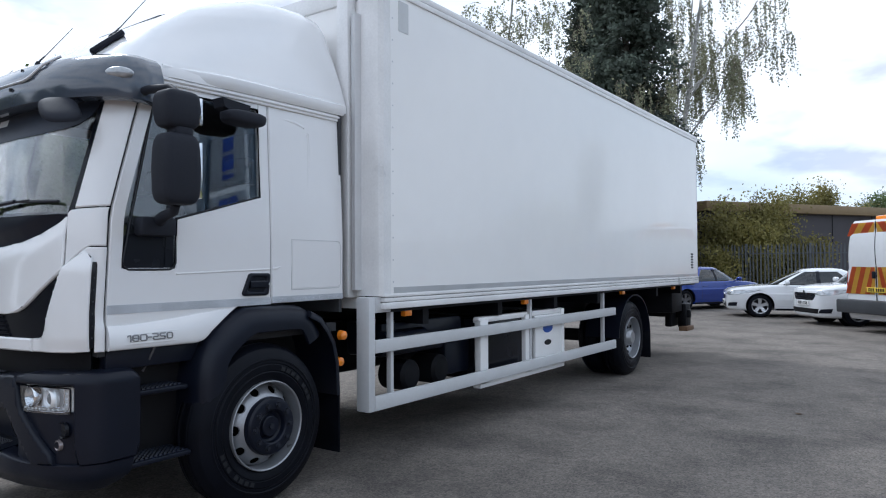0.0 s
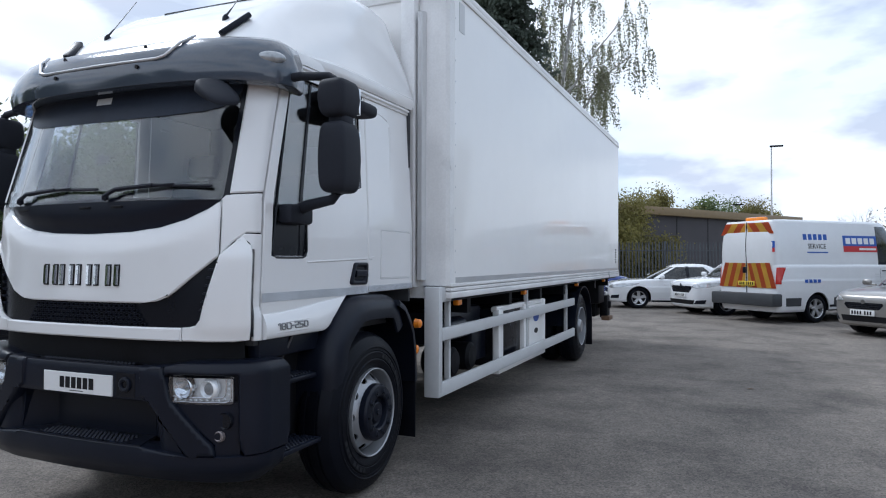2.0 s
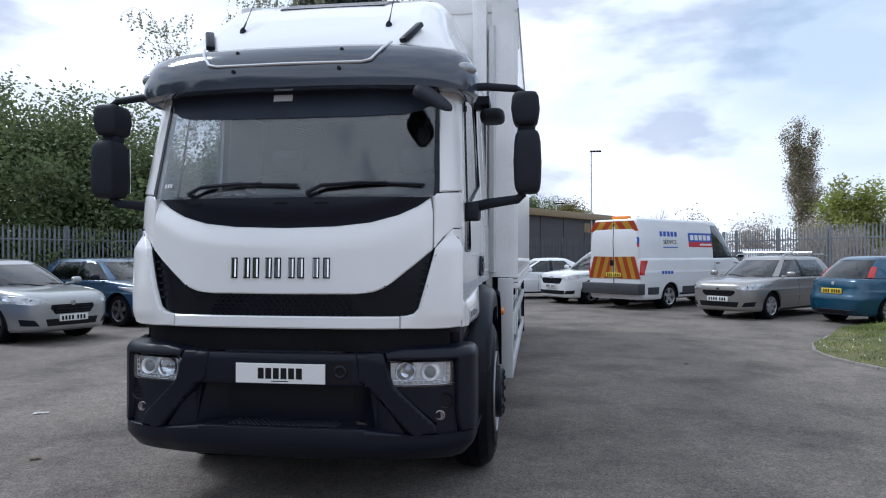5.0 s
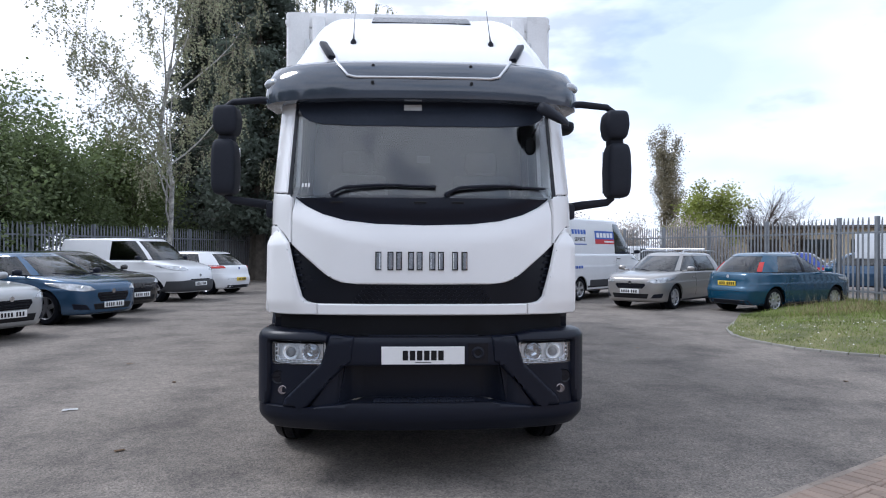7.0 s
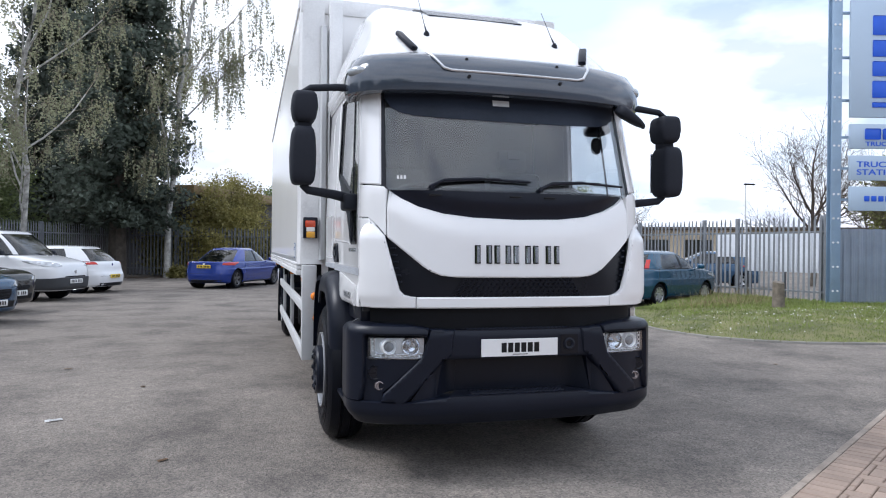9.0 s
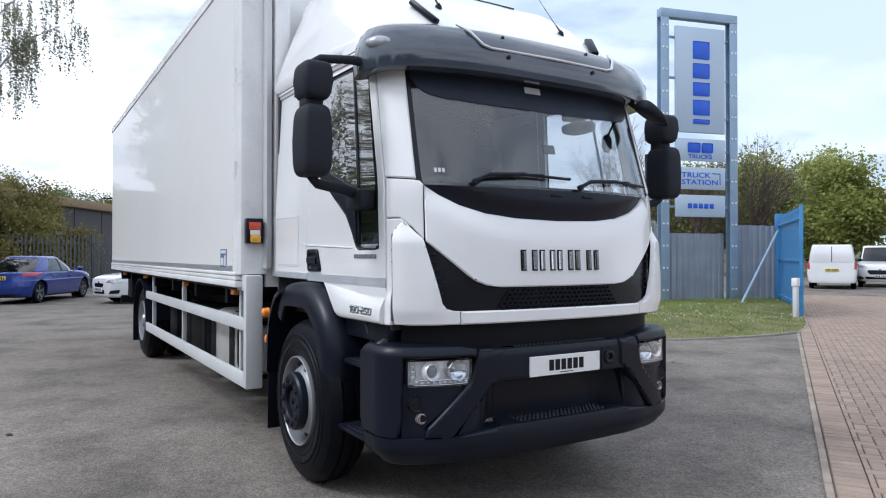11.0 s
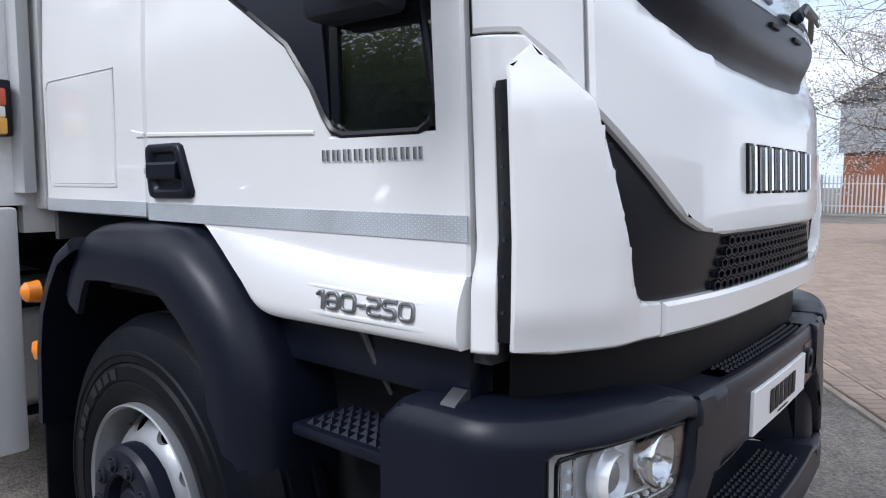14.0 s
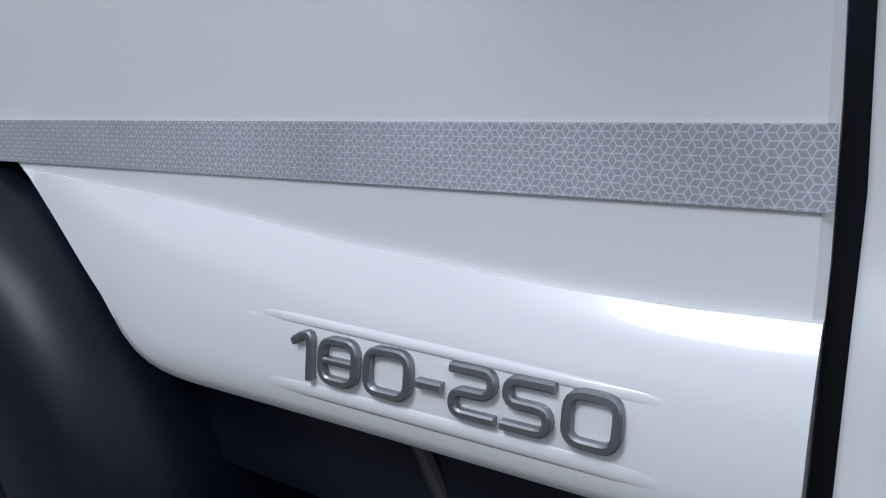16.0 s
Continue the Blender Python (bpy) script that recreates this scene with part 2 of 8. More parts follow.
LINING = mat("grey_cab_lining", (0.045, 0.047, 0.052), 0.9, var=0.08)
TANK = mat("aluminium_tank", (0.55, 0.54, 0.52), 0.4, 0.25, var=0.1, scale=3)
TAPE = tape_material()
PLATEWHITE = mat("white_plate", (0.78, 0.78, 0.78), 0.35, var=0.02)
PLATEYELLOW = mat("yellow_plate", (0.72, 0.52, 0.06), 0.35, var=0.03)
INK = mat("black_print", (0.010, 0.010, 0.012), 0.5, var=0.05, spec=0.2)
BLUEINK = mat("blue_print", (0.02, 0.09, 0.42), 0.4, var=0.05)
REDINK = mat("red_print", (0.5, 0.025, 0.03), 0.4, var=0.05)
ASPHALT = asphalt()

# ---- mesh helpers ----
def finish(name, bm, material, parent=None, label="", angle=32, smooth=True):
    bmesh.ops.recalc_face_normals(bm, faces=bm.faces)
    me = bpy.data.meshes.new(name)
    bm.to_mesh(me)
    bm.free()
    if material:
        me.materials.append(material)
    if smooth:
        me.shade_smooth()
        me.set_sharp_from_angle(angle=radians(angle))
    ob = new(name, me)
    if parent:
        ob.parent = parent
    if label:
        ob["label"] = label
    return ob


def part(name, bm, material, parent, label="", angle=32):
    return finish(name, bm, material, parent, label, angle)


def thing(name, m, label, category, group="", kind=""):
    ob = new(name)
    ob.empty_display_size = 0.1
    ob.matrix_basis = m
    return tagged(ob, label, category, group, kind)


def box(bm, x0, x1, y0, y1, z0, z1, bevel=0.0, m=None, seg=2):
    geo = bmesh.ops.create_cube(bm, size=1.0)["verts"]
    for v in geo:
        v.co = Vector(((x0 + x1) / 2 + v.co.x * (x1 - x0), (y0 + y1) / 2 + v.co.y * (y1 - y0), (z0 + z1) / 2 + v.co.z * (z1 - z0)))
        if m:
            v.co = m @ v.co
    if bevel:
        es = list({e for v in geo for e in v.link_edges})
        bmesh.ops.bevel(bm, geom=es, offset=bevel, segments=seg, affect="EDGES", profile=0.5)
    return bm


def boxm(*a, **k):
    return box(bmesh.new(), *a, **k)


def loft(bm, rings, closed=True, caps=True):
    vs = [[bm.verts.new(p) for p in r] for r in rings]
    n = len(vs[0])
    for a, b in zip(vs, vs[1:]):
        for i in range(n if closed else n - 1):
            j = (i + 1) % n
            bm.faces.new((a[i], a[j], b[j], b[i]))
    if caps and closed:
        bm.faces.new(vs[0][::-1])
        bm.faces.new(vs[-1])
    return bm


def lathe(bm, profile, axis="X", centre=(0, 0, 0), n=40):
    """profile: (along the axis, radius)"""
    rings = []
    for h, r in profile:
        ring = []
        for i in range(n):
            a = 2 * math.pi * i / n
            c, s = r * math.cos(a), r * math.sin(a)
            p = {"X": (h, c, s), "Y": (c, h, s), "Z": (c, s, h)}[axis]
            ring.append(Vector(p) + Vector(centre))
        rings.append(ring)
    return loft(bm, rings, True, False)


def cyl(bm, r, h0, h1, axis="Z", centre=(0, 0, 0), n=24, r1=None):
    r1 = r if r1 is None else r1
    return lathe(bm, [(h0, 0.0005), (h0, r), (h1, r1), (h1, 0.0005)], axis, centre, n)


def tube(bm, pts, r, n=8, taper=None):
    pts = [Vector(p) for p in pts]
    rings = []
    for i, p in enumerate(pts):
        d = (pts[min(i + 1, len(pts) - 1)] - pts[max(i - 1, 0)]).normalized()
        a = d.cross(Vector((0, 0, 1)) if abs(d.z) < 0.9 else Vector((1, 0, 0))).normalized()
        b = d.cross(a)
        rr = r if taper is None else r + (taper - r) * i / (len(pts) - 1)
        rings.append([p + rr * (a * math.cos(2 * math.pi * k / n) + b * math.sin(2 * math.pi * k / n)) for k in range(n)])
    return loft(bm, rings)


def panel(bm, poly, fn, thick, step=0.09, chamfer=0.004):
    """A plate with the outline poly (a, b), laid on the surface fn(a, b, depth)."""
    whole = abs(sum(p[0] * q[1] - q[0] * p[1] for p, q in zip(poly, poly[1:] + poly[:1]))) / 2
    for ears in (False, True):
        # cut the outline into a grid; a hooked outline that does not cut cleanly goes through triangles
        tmp = bmesh.new()
        tmp.faces.new([tmp.verts.new((a, b, 0)) for a, b in poly])
        tmp.normal_update()
        if ears and len(poly) > 4:
            bmesh.ops.triangulate(tmp, faces=tmp.faces[:], ngon_method="EAR_CLIP")
        for k in (0, 1):
            lo, hi = min(p[k] for p in poly), max(p[k] for p in poly)
            c = math.ceil((lo + 1e-4) / step) * step
            while c < hi - 1e-4:
                no = (1, 0, 0) if k == 0 else (0, 1, 0)
                co = (c, 0, 0) if k == 0 else (0, c, 0)
                bmesh.ops.bisect_plane(tmp, geom=tmp.verts[:] + tmp.edges[:] + tmp.faces[:], plane_co=co, plane_no=no, dist=1e-5)
                c += step
        tmp.normal_update()
        if ears or (abs(sum(f.calc_area() for f in tmp.faces) - whole) < whole * 1e-3 and len({f.normal.z > 0 for f in tmp.faces}) == 1 and max(len(f.verts) for f in tmp.faces) < 9):
            break
        tmp.free()
    tmp.normal_update()
    if chamfer:
        bmesh.ops.inset_region(tmp, faces=tmp.faces[:], thickness=chamfer, use_even_offset=True, use_boundary=True)
    tmp.verts.index_update()
    edge = {v.index for e in tmp.edges if e.is_boundary for v in e.verts}
    front = [bm.verts.new(fn(v.co.x, v.co.y, chamfer if v.index in edge else 0.0)) for v in tmp.verts]
    back = [bm.verts.new(fn(v.co.x, v.co.y, thick)) for v in tmp.verts]
    for f in tmp.faces:
        ids = [v.index for v in f.verts]
        bm.faces.new([front[i] for i in ids])
        bm.faces.new([back[i] for i in reversed(ids)])
    for e in tmp.edges:
        if e.is_boundary:
            i, j = e.verts[0].index, e.verts[1].index
            bm.faces.new((front[i], front[j], back[j], back[i]))
    tmp.free()
    return bm


def rounded(path, r, n=4, closed=False):
    """The corners of a path (a, b), each turned into an arc that begins r before it."""
    out = []
    m = len(path)
    for i, p in enumerate(path):
        if not closed and i in (0, m - 1):
            out.append(p)
            continue
        a, b = Vector(path[i - 1]), Vector(path[(i + 1) % m])
        c = Vector(p)
        q0, q1 = c + (a - c).normalized() * min(r, (a - c).length * 0.48), c + (b - c).normalized() * min(r, (b - c).length * 0.48)
        for k in range(n + 1):
            t = k / n
            w = q0 * (1 - t) ** 2 + c * 2 * t * (1 - t) + q1 * t * t
            out.append((w.x, w.y))
    return out


def stroke(bm, path, w, h, fn, closed=False, c=0.0015):
    """A raised chamfered bar of width w and height h along a path (a, b) on the surface fn."""
    m = len(path)
    rings = []
    for i in range(m):
        a = Vector(path[i - 1] if closed or i else path[0])
        b = Vector(path[(i + 1) % m] if closed or i < m - 1 else path[-1])
        t = (b - a).normalized()
        nrm = Vector((-t.y, t.x))
        p = Vector(path[i])
        ring = []
        for o, d in ((-w / 2, 0.001), (-w / 2, -h + c), (-w / 2 + c, -h), (w / 2 - c, -h), (w / 2, -h + c), (w / 2, 0.001)):
            q = p + nrm * o
            ring.append(fn(q.x, q.y, d))
        rings.append(ring)
    return loft(bm, rings + rings[:1] if closed else rings, True, not closed)


def mirror_poly(half):
    """A closed outline from its half with a >= 0, listed from the middle round to the middle."""
    return half + [(-a, b) for a, b in reversed(half) if abs(a) > 1e-6]


def smooth(x):
    x = min(1.0, max(0.0, x))
    return x * x * (3 - 2 * x)


def arc(cx, cz, r, a0, a1, n):
    return [(cx + r * math.cos(radians(a0 + (a1 - a0) * i / n)), cz + r * math.sin(radians(a0 + (a1 - a0) * i / n))) for i in range(n + 1)]


def words(text, size, m, material, parent, name="lettering", depth=0.002, bold=0.0):
    """Raised lettering as a mesh, centred on m, reading along its x, with its y up."""
    cu = bpy.data.curves.new(name, "FONT")
    cu.body, cu.size, cu.extrude, cu.align_x, cu.align_y = text, size, depth, "CENTER", "CENTER"
    cu.resolution_u, cu.offset = 8, bold
    tmp = bpy.data.objects.new("tmp", cu)
    scene.collection.objects.link(tmp)
    me = bpy.data.meshes.new_from_object(tmp.evaluated_get(bpy.context.evaluated_depsgraph_get()))
    bpy.data.objects.remove(tmp)
    me.name = name
    me.transform(m)
    me.materials.clear()
    me.materials.append(material)
    ob = new(name, me)
    ob.parent = parent
    return ob

# ---- the truck: x across it, y from its nose (1.70) to its tail (12.6) ----
TX, TY = -4.665, 7.0
truck = thing("box_truck", pose(TX, TY, 0), "white rigid box truck with black plastic bumper parked on asphalt", "truck")


def tp(name, bm, material, parent=None, label="", angle=32):
    bmesh.ops.translate(bm, verts=bm.verts, vec=(0, -TY, 0))
    return part(name, bm, material, parent or truck, label, angle)


# plan outline of the cab, by the way round it from the middle of the nose
def nose(u):
    return 1.695 + 0.255 * (1 - max(0.0, 1 - abs(u) ** 3.0) ** 0.62)


PLAN = [(0.0, 0.0, nose(0.0))]
for i in range(1, 201):
    u = 1 - (1 - i / 200) ** 2
    s0, x0, y0 = PLAN[-1]
    PLAN.append((s0 + math.hypot(u - x0, nose(u) - y0), u, nose(u)))
SC = PLAN[-1][0]
PLAN_S, PLAN_X, PLAN_Y = (np.array([p[k] for p in PLAN]) for k in range(3))


def plan(s):
    a = abs(s)
    if a <= SC:
        x, y = float(np.interp(a, PLAN_S, PLAN_X)), float(np.interp(a, PLAN_S, PLAN_Y))
        x2, y2 = float(np.interp(a + 0.01, PLAN_S, PLAN_X)), float(np.interp(a + 0.01, PLAN_S, PLAN_Y))
        d = Vector((x2 - x, y2 - y, 0))
        nrm = Vector((d.y, -d.x, 0)).normalized() if d.length > 1e-5 else Vector((1, 0, 0))
    else:
        y = 1.95 + a - SC
        x = 1.0 + 0.022 * smooth((y - 2.0) / 1.2)
        nrm = Vector((1, 0, 0))
    sg = -1 if s < 0 else 1
    return Vector((sg * x, y, 0)), Vector((sg * nrm.x, nrm.y, 0))


def skin(s, z, d=0.0):
    """The cab's outer skin, at the way s round the plan and the height z, d inside it."""
    p, nrm = plan(s)
    back = max(0.0, z - 1.30) * 0.05 + max(0.0, z - 1.84) * 0.23
    inn = max(0.0, z - 1.75) * 0.045
    return Vector((p.x - inn * p.x, p.y + back * (1 - smooth((p.y - 2.0) / 1.0)), z)) - nrm * d


def side(sg):
    return lambda y, z, d=0.0: skin(sg * (SC + y - 1.95), z, d)


def bump_skin(s, z, d=0.0):
    p, nrm = plan(s)
    out = 0.012 + 0.05 * smooth((abs(s) - 0.35) / 0.7)
    return Vector((p.x, p.y, z)) + nrm * (out - d)


# nose panels
bonnet_half = [(0, 1.285), (0.42, 1.287), (0.52, 1.298), (0.58, 1.32), (0.63, 1.352), (0.86, 1.535), (0.862, 1.835),
               (0.78, 1.785), (0.66, 1.732), (0.5, 1.69), (0.3, 1.668), (0, 1.66)]
COWL_Z = lambda s: float(np.interp(abs(s), [0, 0.3, 0.5, 0.66, 0.78, 0.868], [1.655, 1.662, 1.684, 1.726, 1.78, 1.832]))
def fold(s, z, d=0.0):
    """The nose panel leans back above a crease that follows the cowl."""
    k = max(0.0, z - (COWL_Z(s) - 0.095))
    return skin(s, z, d + 0.34 * k * k / (k + 0.012))
tp("front_panel", panel(bmesh.new(), mirror_poly(bonnet_half), fold, 0.03, 0.035, 0.008), WHITE, None, "", 40)
cowl_half = [(0, 1.645), (0.3, 1.652), (0.5, 1.675), (0.66, 1.716), (0.78, 1.77), (0.868, 1.825), (0.868, 1.85), (0, 1.85)]
tp("windscreen_cowl", panel(bmesh.new(), mirror_poly(cowl_half), lambda s, z, d=0: skin(s, z, d + 0.014 + 0.036 * smooth((COWL_Z(s) + 0.11 - z) / 0.1)), 0.03, 0.025, 0.0), PLASTIC, None, "matt black plastic cowl")
grille_half = [(0, 1.15), (0.68, 1.15), (0.80, 1.20), (0.895, 1.55), (0.86, 1.55), (0.63, 1.36), (0.52, 1.31), (0, 1.30)]
grille = tp("grille", panel(bmesh.new(), mirror_poly(grille_half), lambda s, z, d=0: skin(s, z, d + 0.022), 0.03, 0.07, 0.004), GLOSSBLACK, None, "black lower grille panel")
strip_half = [(0, 1.092), (0.672, 1.092), (0.672, 1.162), (0, 1.162)]
tp("lower_strip", panel(bmesh.new(), mirror_poly(strip_half), lambda s, z, d=0: skin(s, z, d - 0.004), 0.04, 0.07, 0.008), WHITE)
# honeycomb mesh
bm = bmesh.new()
for row in range(5):
    for col in range(-12, 13):
        cs, cz = col * 0.036 + (row % 2) * 0.018, 1.172 + row * 0.024
        if abs(cs) > 0.44 - 0.02 * row:
            continue
        ring = [(cs + 0.0185 * math.cos(radians(60 * k + 30)), cz + 0.0135 * math.sin(radians(60 * k + 30))) for k in range(6)]
        hole = [(cs + 0.0145 * math.cos(radians(60 * k + 30)), cz + 0.0095 * math.sin(radians(60 * k + 30))) for k in range(6)]
        vo, vi = [bm.verts.new(skin(a, b, 0.010)) for a, b in ring], [bm.verts.new(skin(a, b, 0.010)) for a, b in hole]
        vd = [bm.verts.new(skin(a, b, 0.021)) for a, b in hole]
        for k in range(6):
            j = (k + 1) % 6
            bm.faces.new((vo[k], vo[j], vi[j], vi[k]))
            bm.faces.new((vi[k], vi[j], vd[j], vd[k]))
tp("grille_mesh", bm, PLASTIC, grille)
for sg in (-1, 1):
    SE, SB = SC - 0.052, SC - 0.032
    lower = [(0.676, 1.092), (0.95, 1.092), (SE, 1.098), (SE, 1.595), (0.985, 1.645), (0.93, 1.60), (0.872, 1.545), (0.778, 1.205), (0.752, 1.176), (0.71, 1.165), (0.676, 1.163)]
    bulge = lambda s, z, d=0: skin(s, z, d - (0.034 * smooth((abs(s) - 0.71) / 0.12) + 0.012 * smooth((abs(s) - 0.88) / (SE - 0.88))) * smooth((1.645 - z) / 0.12) * (0.55 + 0.45 * smooth((z - 1.09) / 0.09)))
    corner = tp("corner_panel", panel(bmesh.new(), [(sg * a, b) for a, b in lower], bulge, 0.03, 0.02, 0.007), WHITE, None, "", 65)
    low = lambda s, z, d=0: skin(s, z, d - 0.016 * smooth((1.27 - z) / 0.06))
    tp("corner_strip", panel(bmesh.new(), [(sg * a, b) for a, b in ((SB, 1.092), (SC + 0.016, 1.09), (SC + 0.016, 1.655), (0.99, 1.655), (0.945, 1.617), (0.945, 1.56), (SB, 1.56))], low, 0.03, 0.025, 0.004), WHITE, corner, "", 65)
    slit = bmesh.new()
    loft(slit, [[bulge(sg * (SE - 0.001), z, 0.007), bulge(sg * (SE + 0.004), z, 0.010).lerp(low(sg * SB, z, 0.006), 0.5), low(sg * (SB + 0.003), z, 0.005), low(sg * SB, z, 0.03), bulge(sg * (SE - 0.004), z, 0.035)] for z in (1.115, 1.16, 1.22, 1.3, 1.4, 1.5, 1.545, 1.575)])
    slit = tp("air_slit", slit, GLOSSBLACK, corner)
    for k in range(6):
        z = 1.17 + 0.064 * k
        c = bulge(sg * (SE + 0.004), z, 0.010).lerp(low(sg * SB, z, 0.006), 0.5)
        tp("slit_clip", cyl(bmesh.new(), 0.003, -0.003, 0.003, "X", tuple(c), 8), DARKSHEEN, corner)
    upper = [(0.868, 1.542), (0.93, 1.61), (1.0, 1.662), (SC + 0.016, 1.662), (SC + 0.016, 1.875), (0.885, 1.86), (0.868, 1.84)]
    tp("pillar_base_panel", panel(bmesh.new(), [(sg * a, b) for a, b in upper], lambda s, z, d=0: skin(s, z, d + 0.004), 0.03, 0.05, 0.007), WHITE)
    pil = [(0.905, 1.868), (SC + 0.016, 1.882), (SC + 0.016, 2.66), (0.905, 2.66)]
    tp("windscreen_pillar", panel(bmesh.new(), [(sg * a, b) for a, b in pil], skin, 0.04, 0.08, 0.008), WHITE)
    slot = [(SC + 0.008, 1.10), (SC + 0.04, 1.10), (SC + 0.04, 2.6), (SC + 0.008, 2.6)]
    tp("door_gap_seal", panel(bmesh.new(), [(sg * a, b) for a, b in slot], lambda s, z, d=0: skin(s, z, d + 0.022), 0.01, 0.09, 0), GLOSSBLACK)
tp("scuttle", panel(bmesh.new(), mirror_poly([(0, 0.94), (1.02, 0.94), (1.02, 1.12), (0, 1.12)]), lambda s, z, d=0: skin(s, z, d + 0.06), 0.05, 0.09, 0), DARKMETAL)
glass_half = [(0, 1.835), (0.885, 1.835), (0.905, 1.86), (0.905, 2.64), (0, 2.64)]
ws = tp("windscreen", panel(bmesh.new(), mirror_poly(glass_half), lambda s, z, d=0: skin(s, z, d + 0.012), 0.005, 0.09, 0), SCREEN, None, "large curved windscreen", 60)
ws.visible_shadow = False
for poly in ([(0.868, 1.84), (0.912, 1.86), (0.912, 2.6), (0.882, 2.6), (0.875, 1.88)], [(-0.868, 1.84), (-0.912, 1.86), (-0.912, 2.6), (-0.882, 2.6), (-0.875, 1.88)]):
    tp("windscreen_seal", panel(bmesh.new(), poly, lambda s, z, d=0: skin(s, z, d + 0.008), 0.004, 0.09, 0), GLOSSBLACK)
# the visor's dark reflection, laid on the glass as a fixed matt panel
tp("sun_strip", panel(bmesh.new(), mirror_poly([(0, 2.312), (0.45, 2.316), (0.68, 2.33), (0.78, 2.352), (0.84, 2.39), (0.88, 2.45), (0.88, 2.64), (0, 2.64)]), lambda s, z, d=0: skin(s, z, d + 0.0085), 0.003, 0.09, 0), VISORREFLECTION, None, "dark band painted as the visor's reflection along the top of the windscreen")
tp("sticker", panel(bmesh.new(), [(-0.13, 2.42), (-0.01, 2.42), (-0.01, 2.46), (-0.13, 2.46)], lambda s, z, d=0: skin(s, z, d + 0.005), 0.002, 0.2, 0), GREYPAINT, None, "pale grey toll tag on the glass")
bm = bmesh.new()
for k in range(3):
    panel(bm, [(-0.80 + 0.022 * k, 1.905), (-0.786 + 0.022 * k, 1.905), (-0.786 + 0.022 * k, 1.93), (-0.80 + 0.022 * k, 1.93)], lambda s, z, d=0: skin(s, z, d + 0.006), 0.001, 0.2, 0)
tp("emission_sticker", bm, GREYPAINT)
# chrome maker's badge as plain upright bars
on_nose = lambda a, b, d=0.0: fold(a, b, d - 0.001)
for c in (-0.2835, -0.207, -0.153, -0.078, -0.024, 0.057, 0.111, 0.200, 0.260):
    bar_ = tp("maker_badge", stroke(bmesh.new(), [(c, 1.382), (c, 1.40), (c, 1.46), (c, 1.485)], 0.029, 0.016, on_nose, False, 0.006), CHROME, None, "raised chrome badge bar on the nose panel", 25)
    tp("badge_backing", stroke(bmesh.new(), [(c, 1.375), (c, 1.40), (c, 1.46), (c, 1.492)], 0.038, 0.005, on_nose), INK, bar_)

# visor: smoked, wrapped round the roof's front edge
rings = []
for i in range(61):
    s = -1.19 + 2.38 * i / 60
    k = 1.0 - 0.40 * smooth((abs(s) - 0.95) / 0.25)
    up = 0.03 * smooth((abs(s) - 0.3) / 0.8)
    prof = [(0.0, 2.485), (0.10, 2.468), (0.138, 2.48), (0.15, 2.53), (0.143, 2.59), (0.122, 2.65), (0.075, 2.72), (0.0, 2.755), (-0.03, 2.755), (-0.03, 2.485)]
    ring = []
    for o, z in prof:
        p, nrm = plan(s)
        c = skin(s, 2.56, 0)
        ring.append(Vector((c.x, c.y, z - 0.012 * smooth((abs(s) - 1.0) / 0.3))) + nrm * (o * k if o > 0 else o))
    rings.append(ring)
visor = tp("sun_visor", loft(bmesh.new(), rings), VISOR, None, "smoked blue-grey wraparound sun visor", 50)
# raised pale edging of the visor's middle
edge = []
for s, z in ((-0.60, 2.76), (-0.55, 2.70), (-0.49, 2.625), (-0.44, 2.612), (0, 2.612), (0.44, 2.612), (0.49, 2.625), (0.55, 2.70), (0.60, 2.76)):
    p, nrm = plan(s)
    c = skin(s, 2.56, 0)
    o = 0.142 if z < 2.63 else (0.103 if z < 2.72 else 0.03)
    edge.append(Vector((c.x, c.y, z)) + nrm * o)
tp("visor_edging", tube(bmesh.new(), edge, 0.009, 8), ALU, visor, "pale moulded edging")
for s, z, o in ((-0.34, 2.575, 0.148), (0.32, 2.575, 0.148), (-0.34, 2.70, 0.085), (0.32, 2.70, 0.085), (-0.78, 2.58, 0.13), (0.78, 2.58, 0.13)):
    p, nrm = plan(s)
    c = skin(s, 2.56, 0)
    tp("bolt", cyl(bmesh.new(), 0.011, -0.008, 0.008, "Y", (c.x, c.y - o, z), 10), INK, visor)
for sg in (-1, 1):
    c, nrm = skin(sg * 1.0, 2.60, 0), plan(sg * 1.0)[1]
    bm = bmesh.new()
    bmesh.ops.create_uvsphere(bm, u_segments=20, v_segments=10, radius=1.0)
    tang = Vector((-nrm.y, nrm.x, 0))
    for v in bm.verts:
        v.co = c + nrm * (0.128 + v.co.x * 0.028) + tang * (v.co.y * 0.076) + Vector((0, 0, 0.016 + v.co.z * 0.035))
    tp("marker_lamp", bm, MARKER, visor, "oval clear marker lamp")

